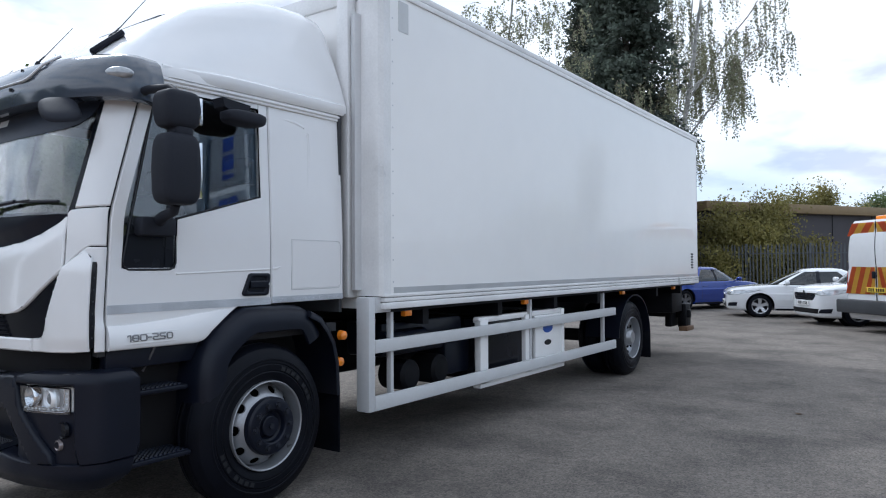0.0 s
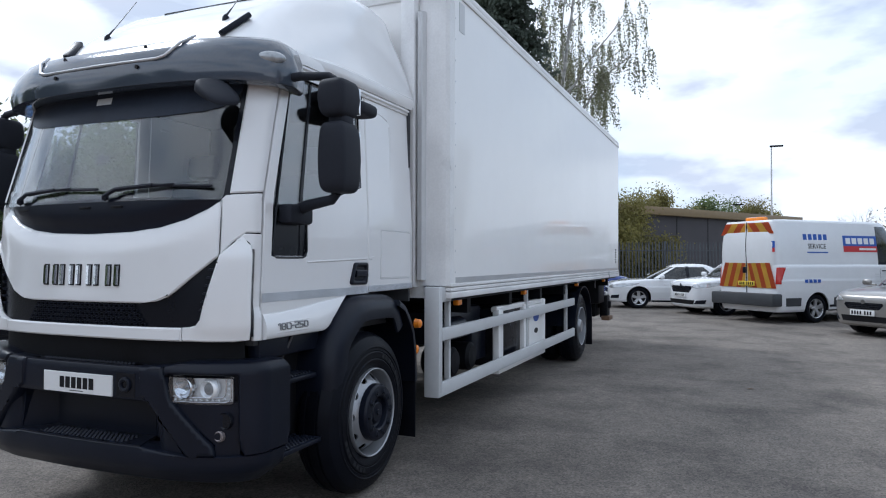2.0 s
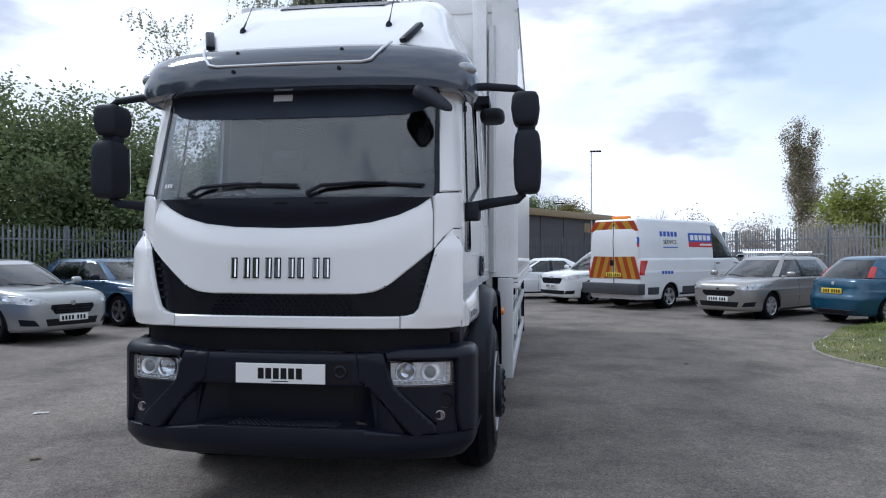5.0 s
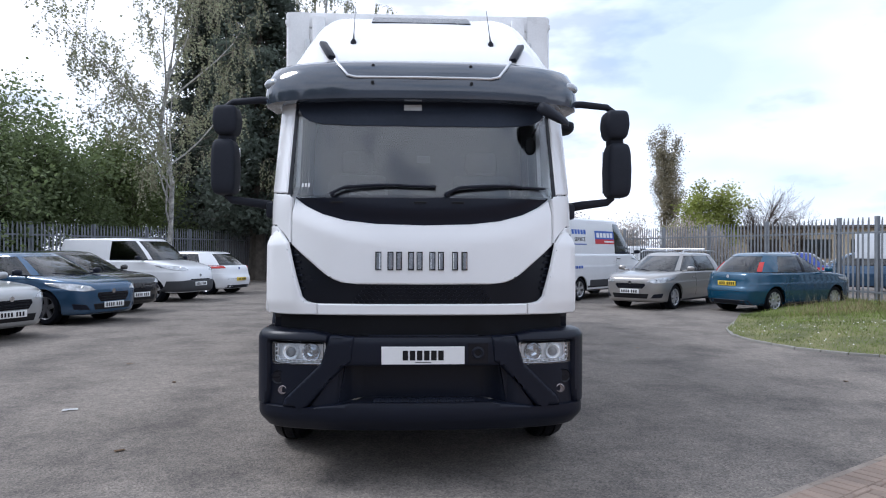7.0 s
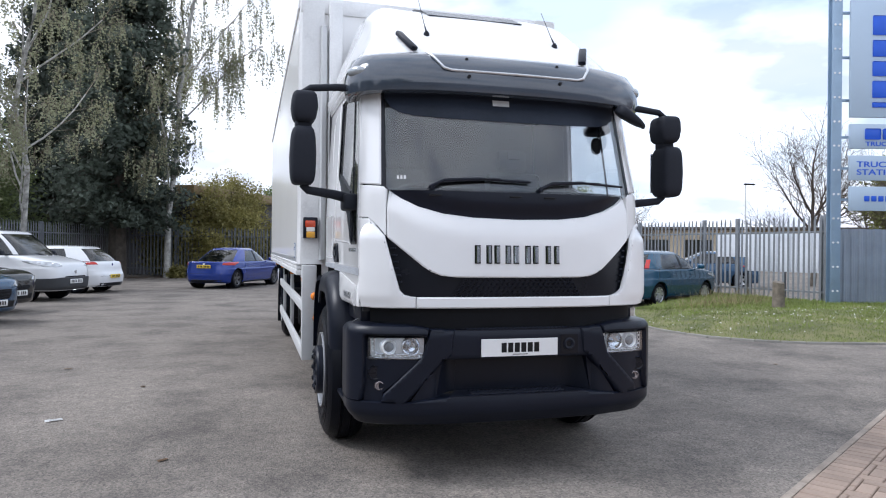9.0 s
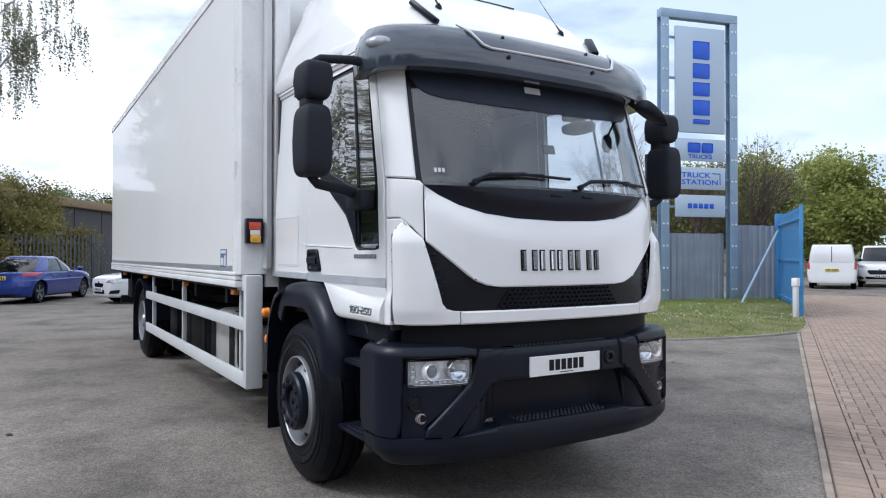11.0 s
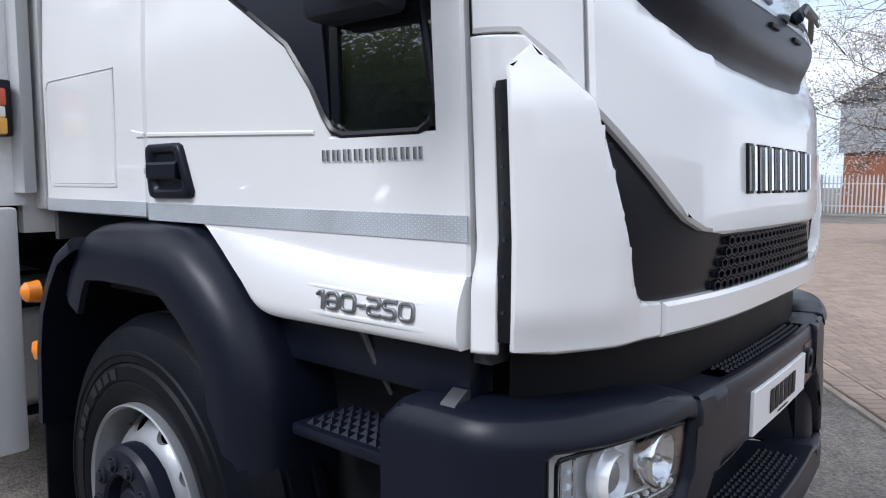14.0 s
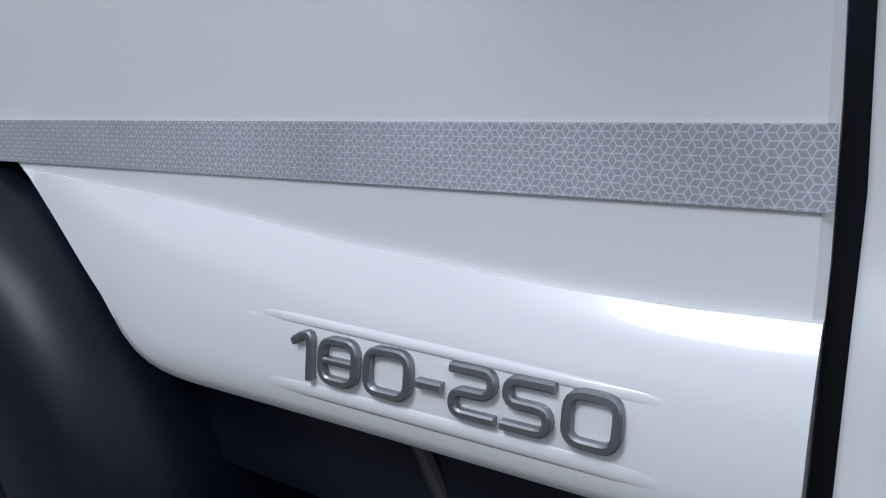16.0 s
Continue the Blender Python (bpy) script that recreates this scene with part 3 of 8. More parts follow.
# roof fairing
def roof_ring(y, top, low, half, flat, n=72):
    # the crown stands a little above the sides, with a soft step along the shoulder
    out, e0, rise = [], float(np.interp(y, [2.3, 2.45, 2.7, 3.2, 3.8], [0.90, 0.87, 0.825, 0.80, 0.80])), 0.058 * smooth((y - 2.3) / 0.45)
    for i in range(n + 1):
        a = -1 + 2 * i / n
        e = abs(a)
        x = half * math.copysign(1 - (1 - e) ** 1.0, a)
        f = smooth((e - flat) / (1 - flat))
        z = top - 0.03 * e * e - (top - 0.03 - low) * (1 - math.sqrt(max(0, 1 - f ** 2.0)))
        z += rise * (1 - smooth((e - e0) / 0.05 + 0.5)) * (1 - 0.6 * smooth((e0 - e) / 0.35))
        out.append(Vector((x, y, z)))
    out.append(Vector((half, y + 0.0, low - 0.05)))
    out.append(Vector((-half, y + 0.0, low - 0.05)))
    return out


RY = [(2.04, 2.745, 2.70, 0.82, 0.6), (2.10, 2.82, 2.70, 0.90, 0.62), (2.2, 2.92, 2.705, 0.96, 0.60), (2.4, 3.08, 2.72, 0.985, 0.56), (2.65, 3.222, 2.72, 0.99, 0.52),
      (2.9, 3.33, 2.73, 0.995, 0.50), (3.15, 3.42, 2.735, 1.0, 0.50), (3.4, 3.475, 2.74, 1.0, 0.50), (3.65, 3.49, 2.745, 1.005, 0.50), (3.79, 3.47, 2.75, 1.01, 0.50), (3.83, 3.42, 2.75, 1.01, 0.5)]
roof = tp("roof_fairing", loft(bmesh.new(), [roof_ring(y, *[float(np.interp(y, [r[0] for r in RY], [r[k] for r in RY])) for k in (1, 2, 3, 4)]) for y in sorted(set([r[0] for r in RY] + [2.3 + 0.05 * k for k in range(30)]))]), WHITE, None, "white moulded high roof fairing", 40)
for sg in (-1, 1):
    # flared lower edge of the fairing, gutter under it
    lip = [(0.11, 2.80), (0.03, 2.778), (-0.030, 2.757), (-0.040, 2.749), (-0.043, 2.740), (-0.030, 2.682), (-0.022, 2.670), (0.06, 2.668)]
    rings = []
    for k in range(31):
        s_ = SC + 0.10 + 1.76 * k / 30
        w = 0.45 + 0.55 * smooth(k / 12)
        rings.append([skin(sg * s_, z + 0.012 * (k / 30) - (1 - w) * 0.3 * (z - 2.668), d if d > 0 else d * w) for d, z in (lip if sg > 0 else lip[::-1])])
    tp("fairing_lip", loft(bmesh.new(), rings), WHITE, roof, "", 34)
    gut = [(0.03, 2.672), (-0.012, 2.672), (-0.022, 2.662), (-0.022, 2.650), (-0.010, 2.640), (-0.014, 2.632), (-0.010, 2.624), (0.03, 2.624)]
    tp("gutter", loft(bmesh.new(), [[skin(sg * (SC + 0.05 + 1.77 * k / 24), z + 0.008 * k / 24, d) for d, z in (gut if sg > 0 else gut[::-1])] for k in range(25)]), WHITE, roof, "", 40)
    # deflector bar at the front of the roof
    tp("roof_bracket", box(bmesh.new(), -0.028, 0.028, -0.115, 0.115, -0.018, 0.018, 0.012, pose(sg * 0.66, 2.16, 2.885, 40, 0, -sg * 28)), PLASTIC, roof, "black plastic bracket")
    ax, ay, az = sg * 0.49, 2.28, 2.985
    bm = bmesh.new()
    cyl(bm, 0.024, -0.03, 0.004, "Z", (ax, ay, az), 14, 0.020)
    bmesh.ops.create_icosphere(bm, subdivisions=2, radius=0.014, matrix=Matrix.Translation((ax, ay, az + 0.008)))
    tube(bm, [(ax, ay, az + 0.008), (ax - 0.001, ay + 0.05, az + 0.07)], 0.008, 8, 0.0045)
    tube(bm, [(ax - 0.001, ay + 0.04, az + 0.055), (ax - 0.005, ay + 0.24, az + 0.32)], 0.0035, 6, 0.002)
    tp("antenna", bm, PLASTIC, roof, "thin whip antenna")
bm = bmesh.new()
loft(bm, [[Vector((x, y, z)) for x, y, z in ((-0.38, yy, zz), (0.38, yy, zz), (0.38, yy, zz + 0.027), (-0.38, yy, zz + 0.027))] for yy, zz in ((2.66, 3.226), (2.9, 3.338), (3.15, 3.428), (3.28, 3.452))])
tp("sunroof", bm, GLOSSBLACK, roof, "dark sunroof panel")

# cab sides
def side_poly(name, poly, sg, material, d0=0.0, thick=0.03, ch=0.006, parent=None, label="", step=0.09):
    f = side(sg)
    return tp(name, panel(bmesh.new(), poly, lambda y, z, d=0: f(y, z, d + d0), thick, step, ch), material, parent, label)


def sill_top(y):
    return float(np.interp(y, [1.98, 2.06, 2.137, 2.229, 2.341, 2.564, 2.87, 3.1], [1.227, 1.225, 1.227, 1.233, 1.241, 1.266, 1.288, 1.288]))


for sg in (1, -1):
    if sg > 0:
        low = [(2.385, 1.54), (2.385, 1.83), (3.015, 2.005)]
        glass_low = [(2.055, 1.575), (2.066, 1.545), (2.092, 1.53), (2.348, 1.53), (2.375, 1.542), (2.385, 1.57), (2.385, 1.83), (3.015, 2.005)]
    else:
        low = [(2.345, 1.495), (2.40, 1.60), (2.48, 1.70), (2.62, 1.79), (2.985, 2.01)]
        glass_low = [(2.055, 1.545), (2.066, 1.512), (2.095, 1.495), (2.305, 1.495), (2.340, 1.508), (2.365, 1.54), (2.40, 1.60), (2.48, 1.70), (2.62, 1.79), (2.985, 2.01)]
    yb = low[-1][0]
    poly = [(1.980, 1.10), (2.54, 1.10), (2.84, 1.295), (3.093, 1.295), (3.093, 2.63), (yb + 0.002, 2.63)] + low[::-1] + [(2.055, low[0][1]), (2.065, 2.63), (1.980, 2.63)]
    dr = side_poly("cab_door", poly, sg, WHITE, 0.0, 0.035, 0.006, None, "white cab door")
    side_poly("door_top_frame", [(2.06, 2.585), (yb, 2.585), (yb, 2.63), (2.06, 2.63)], sg, WHITE, 0.002, 0.03, 0.004, dr)
    g = side_poly("door_window", [(2.05, glass_low[0][1])] + glass_low[1:] + [(yb + 0.004, 2.59), (2.055, 2.59)], sg, SIDEGLASS, 0.014, 0.005, 0, dr)
    g.visible_shadow = False
    side_poly("window_divider", [(2.32, 1.52), (2.345, 1.52), (2.33, 2.59), (2.305, 2.59)], sg, GLOSSBLACK, 0.008, 0.006, 0, dr)
    rim = bmesh.new()
    f = side(sg)
    tube(rim, [f(y, z, 0.006) for y, z in glass_low + [(yb, 2.59), (2.06, 2.59), (2.055, glass_low[0][1])]], 0.009, 6)
    tp("window_seal", rim, GLOSSBLACK, dr)
    # black lower pane and trim
    if sg > 0:
        side_poly("quarter_trim", [(2.06, 1.54), (2.375, 1.54), (2.375, 1.80), (2.06, 1.72)], sg, GLOSSBLACK, 0.012, 0.006, 0, dr)
    else:
        side_poly("quarter_trim", [(2.345, 1.50), (2.40, 1.60), (2.48, 1.70), (2.62, 1.79), (2.985, 2.01), (2.95, 2.04), (2.42, 1.87), (2.36, 1.75)], sg, PLASTIC, 0.003, 0.01, 0.002, dr, "dark grey plastic trim")
        side_poly("inner_trim", [(2.06, 1.505), (2.34, 1.505), (2.35, 1.85), (2.07, 1.85)], sg, GLOSSBLACK, 0.03, 0.006, 0, dr)
    # swelling lower part of the door
    f = side(sg)
    def sill_foot(y):
        return float(np.interp(y, [1.98, 2.50, 2.53, 2.555, 2.58, 2.624, 2.723, 2.80, 2.812], [1.092, 1.090, 1.092, 1.099, 1.113, 1.156, 1.225, 1.277, 1.284]))
    def swell(y, z, d=0.0, f=f):
        zt, zb = sill_top(y), 1.088
        t = min(1.0, max(0.0, (z - zb) / max(0.03, zt - zb)))
        e = 0.030 * (1 - max(0.0, (t - 0.30) / 0.70) ** 2.2) - 0.012 * max(0.0, (0.25 - t) / 0.25) ** 2 + 0.0065
        return f(y, z, d - e * (0.45 + 0.55 * smooth((2.84 - y) / 0.35)))
    bm = bmesh.new()
    rings = []
    for i in range(46):
        y = 1.980 + (2.812 - 1.980) * i / 45
        zb, zt = sill_foot(y), sill_top(y)
        ring = [swell(y, zb, 0.035), swell(y, zb, 0.004)] + [swell(y, zb + 0.004 + (zt - zb - 0.004) * k / 14) for k in range(15)] + [f(y, zt, 0.02)]
        rings.append(ring)
    sill = tp("door_sill_panel", loft(bm, rings), WHITE, dr, "", 50)
    # crease along the door, running on over the shut line
    side_poly("door_crease", [(2.39, 1.499), (3.088, 1.520), (3.088, 1.534), (2.39, 1.510)], sg, WHITE, -0.0045, 0.006, 0.0035, dr)
    side_poly("panel_crease", [(3.106, 1.521), (3.143, 1.520), (3.18, 1.546), (3.106, 1.535)], sg, WHITE, -0.0045, 0.006, 0.0035)
    side_poly("rear_side_panel", [(3.102, 1.295), (3.785, 1.30), (3.785, 2.655), (3.102, 2.645)], sg, WHITE, 0.0, 0.035, 0.008, None, "white cab rear side panel")
    flap = rounded([(3.275, 1.385), (3.755, 1.385), (3.755, 1.73), (3.275, 1.73)], 0.04)
    line = bmesh.new()
    tube(line, [f(y, z, 0.001) for y, z in flap + flap[:1]], 0.004, 5)
    tp("locker_flap_groove", line, GREYPAINT)
    side_poly("locker_flap", [(y + (0.006 if y < 3.5 else -0.006), z + (0.006 if z < 1.5 else -0.006)) for y, z in flap], sg, WHITE, -0.003, 0.005, 0.003)
    bm = bmesh.new()
    tube(bm, [f(3.20, 2.565, 0.020), f(3.34, 2.556, 0.0165), f(3.42, 2.535, 0.016), f(3.455, 2.49, 0.016), f(3.46, 2.38, 0.0165), f(3.45, 2.2, 0.018), f(3.44, 2.0, 0.021)], 0.02, 14)
    tp("side_swage", bm, WHITE)
    t1 = side_poly("reflective_tape", [(1.981, 1.289), (3.091, 1.292), (3.091, 1.340), (1.981, 1.338)], sg, TAPE, -0.0025, 0.0022, 0, dr, "silver honeycomb reflective tape")
    side_poly("reflective_tape", [(3.104, 1.301), (3.78, 1.303), (3.78, 1.343), (3.104, 1.342)], sg, TAPE, -0.0025, 0.0022, 0)
    # handle
    outer = [(2.858, 1.374), (2.863, 1.361), (2.878, 1.355), (3.046, 1.352), (3.064, 1.358), (3.071, 1.374), (3.083, 1.478), (3.080, 1.493), (3.066, 1.501), (2.926, 1.501), (2.909, 1.494), (2.901, 1.478)]
    mid_y, mid_z = 2.975, 1.428
    hb = bmesh.new()
    loft(hb, [[f(mid_y + (y - mid_y) * k, mid_z + (z - mid_z) * k, -e) for y, z in outer] for k, e in ((1.0, -0.002), (1.0, 0.006), (0.97, 0.013), (0.92, 0.016), (0.74, 0.016), (0.68, 0.012), (0.62, 0.003))], True, True)
    hnd = tp("door_handle", hb, PLASTIC, dr, "black recessed door handle", 40)
    hb = bmesh.new()
    loft(hb, [[f(y, z, -e) for z, e in ((1.405, 0.003), (1.405, 0.018), (1.412, 0.023), (1.444, 0.023), (1.451, 0.018), (1.451, 0.003))] for y in (2.914, 2.93, 3.0, 3.05, 3.06)])
    tp("handle_bar", hb, PLASTIC, hnd)
    c = f(3.066, 1.428, -0.017)
    tp("key_lock", cyl(bmesh.new(), 0.010, -0.004, 0.006, "X", tuple(c), 14), ALU, dr)
    # product badge as plain chrome loops on the driver's door, model number below
    if sg < 0:
        for k in range(9):
            for a in (2.362 - k * 0.0325, 2.348 - k * 0.0325):
                tp("door_badge", stroke(bmesh.new(), [(a, 1.442), (a, 1.466)], 0.0085, 0.005, f, False, 0.002), SATINCHROME, dr, "small raised chrome badge bar")
    W_, ZL, ZH = 0.0068, 1.136, 1.168
    ZM = (ZL + ZH) / 2
    for ch, y1, y0 in (("1", 2.353, 2.331), ("8", 2.325, 2.285), ("0", 2.280, 2.236), ("-", 2.232, 2.209), ("2", 2.204, 2.167), ("5", 2.162, 2.125), ("0", 2.119, 2.079)):
        u0, u1 = W_ / 2, (y1 - y0) - W_ / 2
        lay = lambda u, z, d=0.0: swell((y1 - u) if sg < 0 else (4.432 - y1 + u), z, d)
        bm = bmesh.new()
        if ch in "08":
            stroke(bm, rounded([(u0, ZL), (u1, ZL), (u1, ZH), (u0, ZH)], 0.011, 5, True), W_, 0.007, lay, True)
            if ch == "8":
                stroke(bm, [(u0 + W_ / 2 - 0.002, ZM), ((u0 + u1) / 2, ZM), (u1 - W_ / 2 + 0.002, ZM)], W_ * 0.8, 0.0066, lay)
        elif ch == "1":
            stroke(bm, rounded([(0.001, ZH - 0.006), (u1 * 0.6, ZH + 0.001), (u1, ZH + 0.001), (u1, ZL - W_ / 2)], 0.004, 3), W_, 0.007, lay)
        elif ch == "-":
            stroke(bm, [(0.001, ZM - 0.001), (y1 - y0 - 0.001, ZM - 0.001)], W_, 0.007, lay)
        else:
            bend = [(0.0, ZH), (u1, ZH), (u1, ZM), (u0, ZM), (u0, ZL), (y1 - y0, ZL)] if ch == "2" else [(y1 - y0, ZH), (u0, ZH), (u0, ZM), (u1, ZM), (u1, ZL), (0.0, ZL)]
            stroke(bm, rounded(bend, 0.009, 4), W_, 0.007, lay)
        tp("model_digit", bm, DIGIT, dr, "", 25)
    # soft creases over and under the number, running out at their ends
    for z0, z1, y0, y1, r_ in ((1.180, 1.171, 2.41, 2.04, 0.0045), (1.1215, 1.1215, 2.40, 2.04, 0.007)):
        bm = bmesh.new()
        rings = []
        for i in range(19):
            q = i / 18
            e = math.sin(math.pi * q) ** 0.5
            y, z = y0 + (y1 - y0) * q, z0 + (z1 - z0) * q
            rings.append([swell(y, z + r_ * math.cos(k * math.pi / 6), 0.0012 - 0.0034 * e * math.sin(k * math.pi / 6)) for k in range(7)])
        loft(bm, rings, False)
        tp("sill_line", bm, WHITE, dr, "", 60)

# cab back, floor and inside
cab_in = bmesh.new()
box(cab_in, -1.0, 1.0, 3.76, 3.79, 1.2, 2.70)
box(cab_in, -0.97, 0.97, 1.95, 3.76, 1.06, 1.12)
box(cab_in, -0.95, 0.95, 2.02, 3.76, 2.66, 2.70)
tp("cab_back_wall", cab_in, LINING, None, "pale grey cab lining")
dash = bmesh.new()
loft(dash, [[Vector((x, y, z)) for y, z in ((2.0, 1.2), (1.98, 1.74), (2.03, 1.815), (2.2, 1.80), (2.32, 1.70), (2.34, 1.45), (2.25, 1.2))] for x in (-0.86, 0.86)])
tp("dashboard", dash, INTERIOR, None, "dark dashboard")
def seat(x):
    bm = bmesh.new()
    box(bm, x - 0.26, x + 0.26, 2.55, 3.05, 1.42, 1.56, 0.05)
    box(bm, x - 0.25, x + 0.25, -0.07, 0.07, 0, 0.64, 0.06, pose(0, 3.08, 1.5, -10, 0, 0))
    box(bm, x - 0.14, x + 0.14, -0.05, 0.05, 0, 0.2, 0.05, pose(0, 3.2, 2.14, -8, 0, 0))
    box(bm, x - 0.2, x + 0.2, 2.6, 3.0, 1.12, 1.42, 0.02)
    return bm
tp("cab_seat", seat(-0.52), SEATCLOTH, None, "dark cloth driver's seat")
tp("cab_seat", seat(0.52), SEATCLOTH, None, "dark cloth passenger seat")
bm = bmesh.new()
mw = pose(-0.52, 2.36, 1.80, -32, 0, 0)
ring = [mw @ Vector((0.22 * math.cos(a), 0.22 * math.sin(a), 0)) for a in [2 * math.pi * i / 28 for i in range(29)]]
tube(bm, ring, 0.015, 8)
for a in (0.2, 2.94, 4.71):
    tube(bm, [mw @ Vector((0, 0, -0.02)), mw @ Vector((0.21 * math.cos(a), 0.21 * math.sin(a), 0))], 0.014, 6)
hubm = cyl(bmesh.new(), 0.06, -0.03, 0.02, "Z", (0, 0, 0), 16)
sw = tp("steering_wheel", bm, INTERIOR, None, "black steering wheel")
bmesh.ops.transform(hubm, matrix=mw, verts=hubm.verts)
tp("wheel_hub", hubm, INTERIOR, sw)
for sx in (-0.28, 0.45):
    bm = bmesh.new()
    a = [skin(sx - 0.30, 1.862, -0.02), skin(sx - 0.22, 1.90, -0.025), skin(sx + 0.02, 1.915, -0.02)]
    tube(bm, a, 0.012, 7)
    tube(bm, [skin(sx - 0.22, 1.895, -0.012), skin(sx, 1.915, -0.012), skin(sx + 0.36, 1.905, -0.012)], 0.009, 6)
    tube(bm, [skin(sx - 0.12, 1.908, -0.022), skin(sx + 0.15, 1.918, -0.022)], 0.006, 6)
    bmesh.ops.create_icosphere(bm, subdivisions=1, radius=0.022, matrix=Matrix.Translation(skin(sx - 0.30, 1.858, -0.01)))
    tp("windscreen_wiper", bm, PLASTIC, None, "black wiper arm")
for sx in (-0.02, 0.22, -0.55):
    tp("cowl_clip", box(bmesh.new(), sx - 0.04, sx + 0.04, nose(sx) + 0.03, nose(sx) + 0.05, 1.80, 1.812, 0.003), INK)
bm = bmesh.new()
panel(bm, [(-0.045, 2.06), (0.045, 2.06), (0.045, 2.115), (-0.045, 2.115)], lambda s, z, d=0: skin(s, z, d + 0.03), 0.01, 0.2, 0.004)
tp("sensor_pod", bm, INTERIOR)

# bumper
core = bmesh.new()
for poly in (mirror_poly([(0, 0.39), (1.17, 0.39), (1.17, 0.535), (0, 0.535)]), mirror_poly([(0, 0.78), (1.17, 0.78), (1.17, 0.955), (0, 0.955)]), [(0.54, 0.535), (1.17, 0.535), (1.17, 0.78), (0.50, 0.78)], [(-1.17, 0.535), (-0.54, 0.535), (-0.50, 0.78), (-1.17, 0.78)]):
    panel(core, poly, lambda s, z, d=0: bump_skin(s, z, d + 0.05), 0.08, 0.07, 0)
tp("bumper_core", core, PLASTIC)
def edge_round(z, z1, r):
    """Depth by which a rounded top edge of radius r falls back above z1."""
    k = min(0.98, max(0.0, (z - z1) / r))
    return r * (1 - math.sqrt(1 - k * k))
bumper = tp("bumper", panel(bmesh.new(), mirror_poly([(0, 0.775), (0.53, 0.775), (0.53, 0.945), (0.40, 0.957), (0, 0.957)]), lambda s, z, d=0: bump_skin(s, z, d - 0.002 + edge_round(z, 0.93, 0.03)), 0.09, 0.035, 0.006), PLASTIC, None, "black moulded plastic bumper", 50)
tp("bumper_lip", panel(bmesh.new(), mirror_poly([(0, 0.36), (1.10, 0.365), (1.18, 0.39), (1.215, 0.43), (1.235, 0.515), (0.72, 0.512), (0.44, 0.545), (0, 0.545)]), lambda s, z, d=0: bump_skin(s, z, d - 0.016 * smooth((0.55 - z) / 0.02) * (1 - smooth((abs(s) - 0.55) / 0.2)) - 0.01 + 0.06 * smooth((0.45 - z) / 0.09)), 0.09, 0.03, 0.008), PLASTIC, bumper, "", 65)
for sg in (-1, 1):
    m_ = lambda pts: [(sg * a, b) for a, b in pts]
    rib = [(0.43, 0.957), (0.53, 0.962), (0.588, 0.964), (0.598, 0.912), (0.635, 0.79), (0.86, 0.565), (0.875, 0.512), (0.73, 0.508), (0.56, 0.70), (0.50, 0.765), (0.45, 0.80)]
    tp("bumper_rib", panel(bmesh.new(), m_(rib), lambda s, z, d=0: bump_skin(s, z, d - 0.014 + edge_round(z, 0.935, 0.03)), 0.09, 0.03, 0.012), PLASTIC, bumper, "", 65)
    cap = [(0.591, 0.966), (0.64, 0.977), (0.72, 0.988), (0.86, 0.993), (1.18, 0.992), (1.235, 0.985), (1.26, 0.95), (1.27, 0.75), (1.262, 0.57), (1.24, 0.515), (1.0, 0.51), (0.985, 0.55), (0.975, 0.62), (0.975, 0.915), (0.962, 0.926), (0.63, 0.926), (0.602, 0.914)]
    tp("bumper_end", panel(bmesh.new(), m_(cap), lambda s, z, d=0: bump_skin(s, z, d - 0.014 + edge_round(z, 0.932, 0.062)), 0.11, 0.02, 0.010), PLASTIC, bumper, "", 65)
    tp("fog_lamp_surround", panel(bmesh.new(), m_([(0.62, 0.785), (0.985, 0.785), (0.985, 0.505), (0.84, 0.505), (0.87, 0.565)]), lambda s, z, d=0: bump_skin(s, z, d + 0.016), 0.03, 0.07, 0.004), PLASTIC, bumper)
    tp("recess_side", panel(bmesh.new(), m_([(0.38, 0.545), (0.70, 0.515), (0.52, 0.775), (0.38, 0.78)]), lambda s, z, d=0: bump_skin(s, z, d + 0.012 + 0.165 * smooth((0.60 - abs(s)) / 0.19)), 0.02, 0.04, 0.0), PLASTIC, bumper, "", 60)
    # headlamp: bright bowl, deep inner reflector, outer projector, row of small lights, clear cover
    hl = rounded([(0.622, 0.777), (0.955, 0.777), (0.955, 0.912), (0.622, 0.912)], 0.016)
    lamp = tp("headlamp", panel(bmesh.new(), m_(hl), lambda s, z, d=0: bump_skin(s, z, d + 0.042), 0.02, 0.05, 0), BOWL, None, "clear twin-projector headlamp")
    c = bump_skin(sg * 0.702, 0.857, 0.012)
    tp("reflector", lathe(bmesh.new(), [(0.03, 0.060), (-0.003, 0.058), (-0.007, 0.054), (-0.003, 0.049), (0.008, 0.044), (0.018, 0.034), (0.025, 0.020), (0.027, 0.001)], "Y", tuple(c), 36), CHROME, lamp, "", 60)
    bm = bmesh.new()
    lathe(bm, [(0.026, 0.011), (0.004, 0.010), (-0.002, 0.006), (-0.003, 0.001)], "Y", tuple(c), 16)
    tp("bulb_cap", bm, SATINCHROME, lamp)
    c = bump_skin(sg * 0.832, 0.853, 0.012)
    tp("projector_tube", lathe(bmesh.new(), [(0.032, 0.056), (0.016, 0.056), (0.012, 0.050), (-0.003, 0.048), (-0.007, 0.044), (-0.004, 0.039), (0.006, 0.034), (0.010, 0.028)], "Y", tuple(c), 36), BOWL, lamp, "", 50)
    bm = bmesh.new()
    bmesh.ops.create_uvsphere(bm, u_segments=24, v_segments=12, radius=0.033, matrix=Matrix.Translation(c + Vector((0, 0.014, 0))) @ Matrix.Diagonal((1, 0.55, 1, 1)))
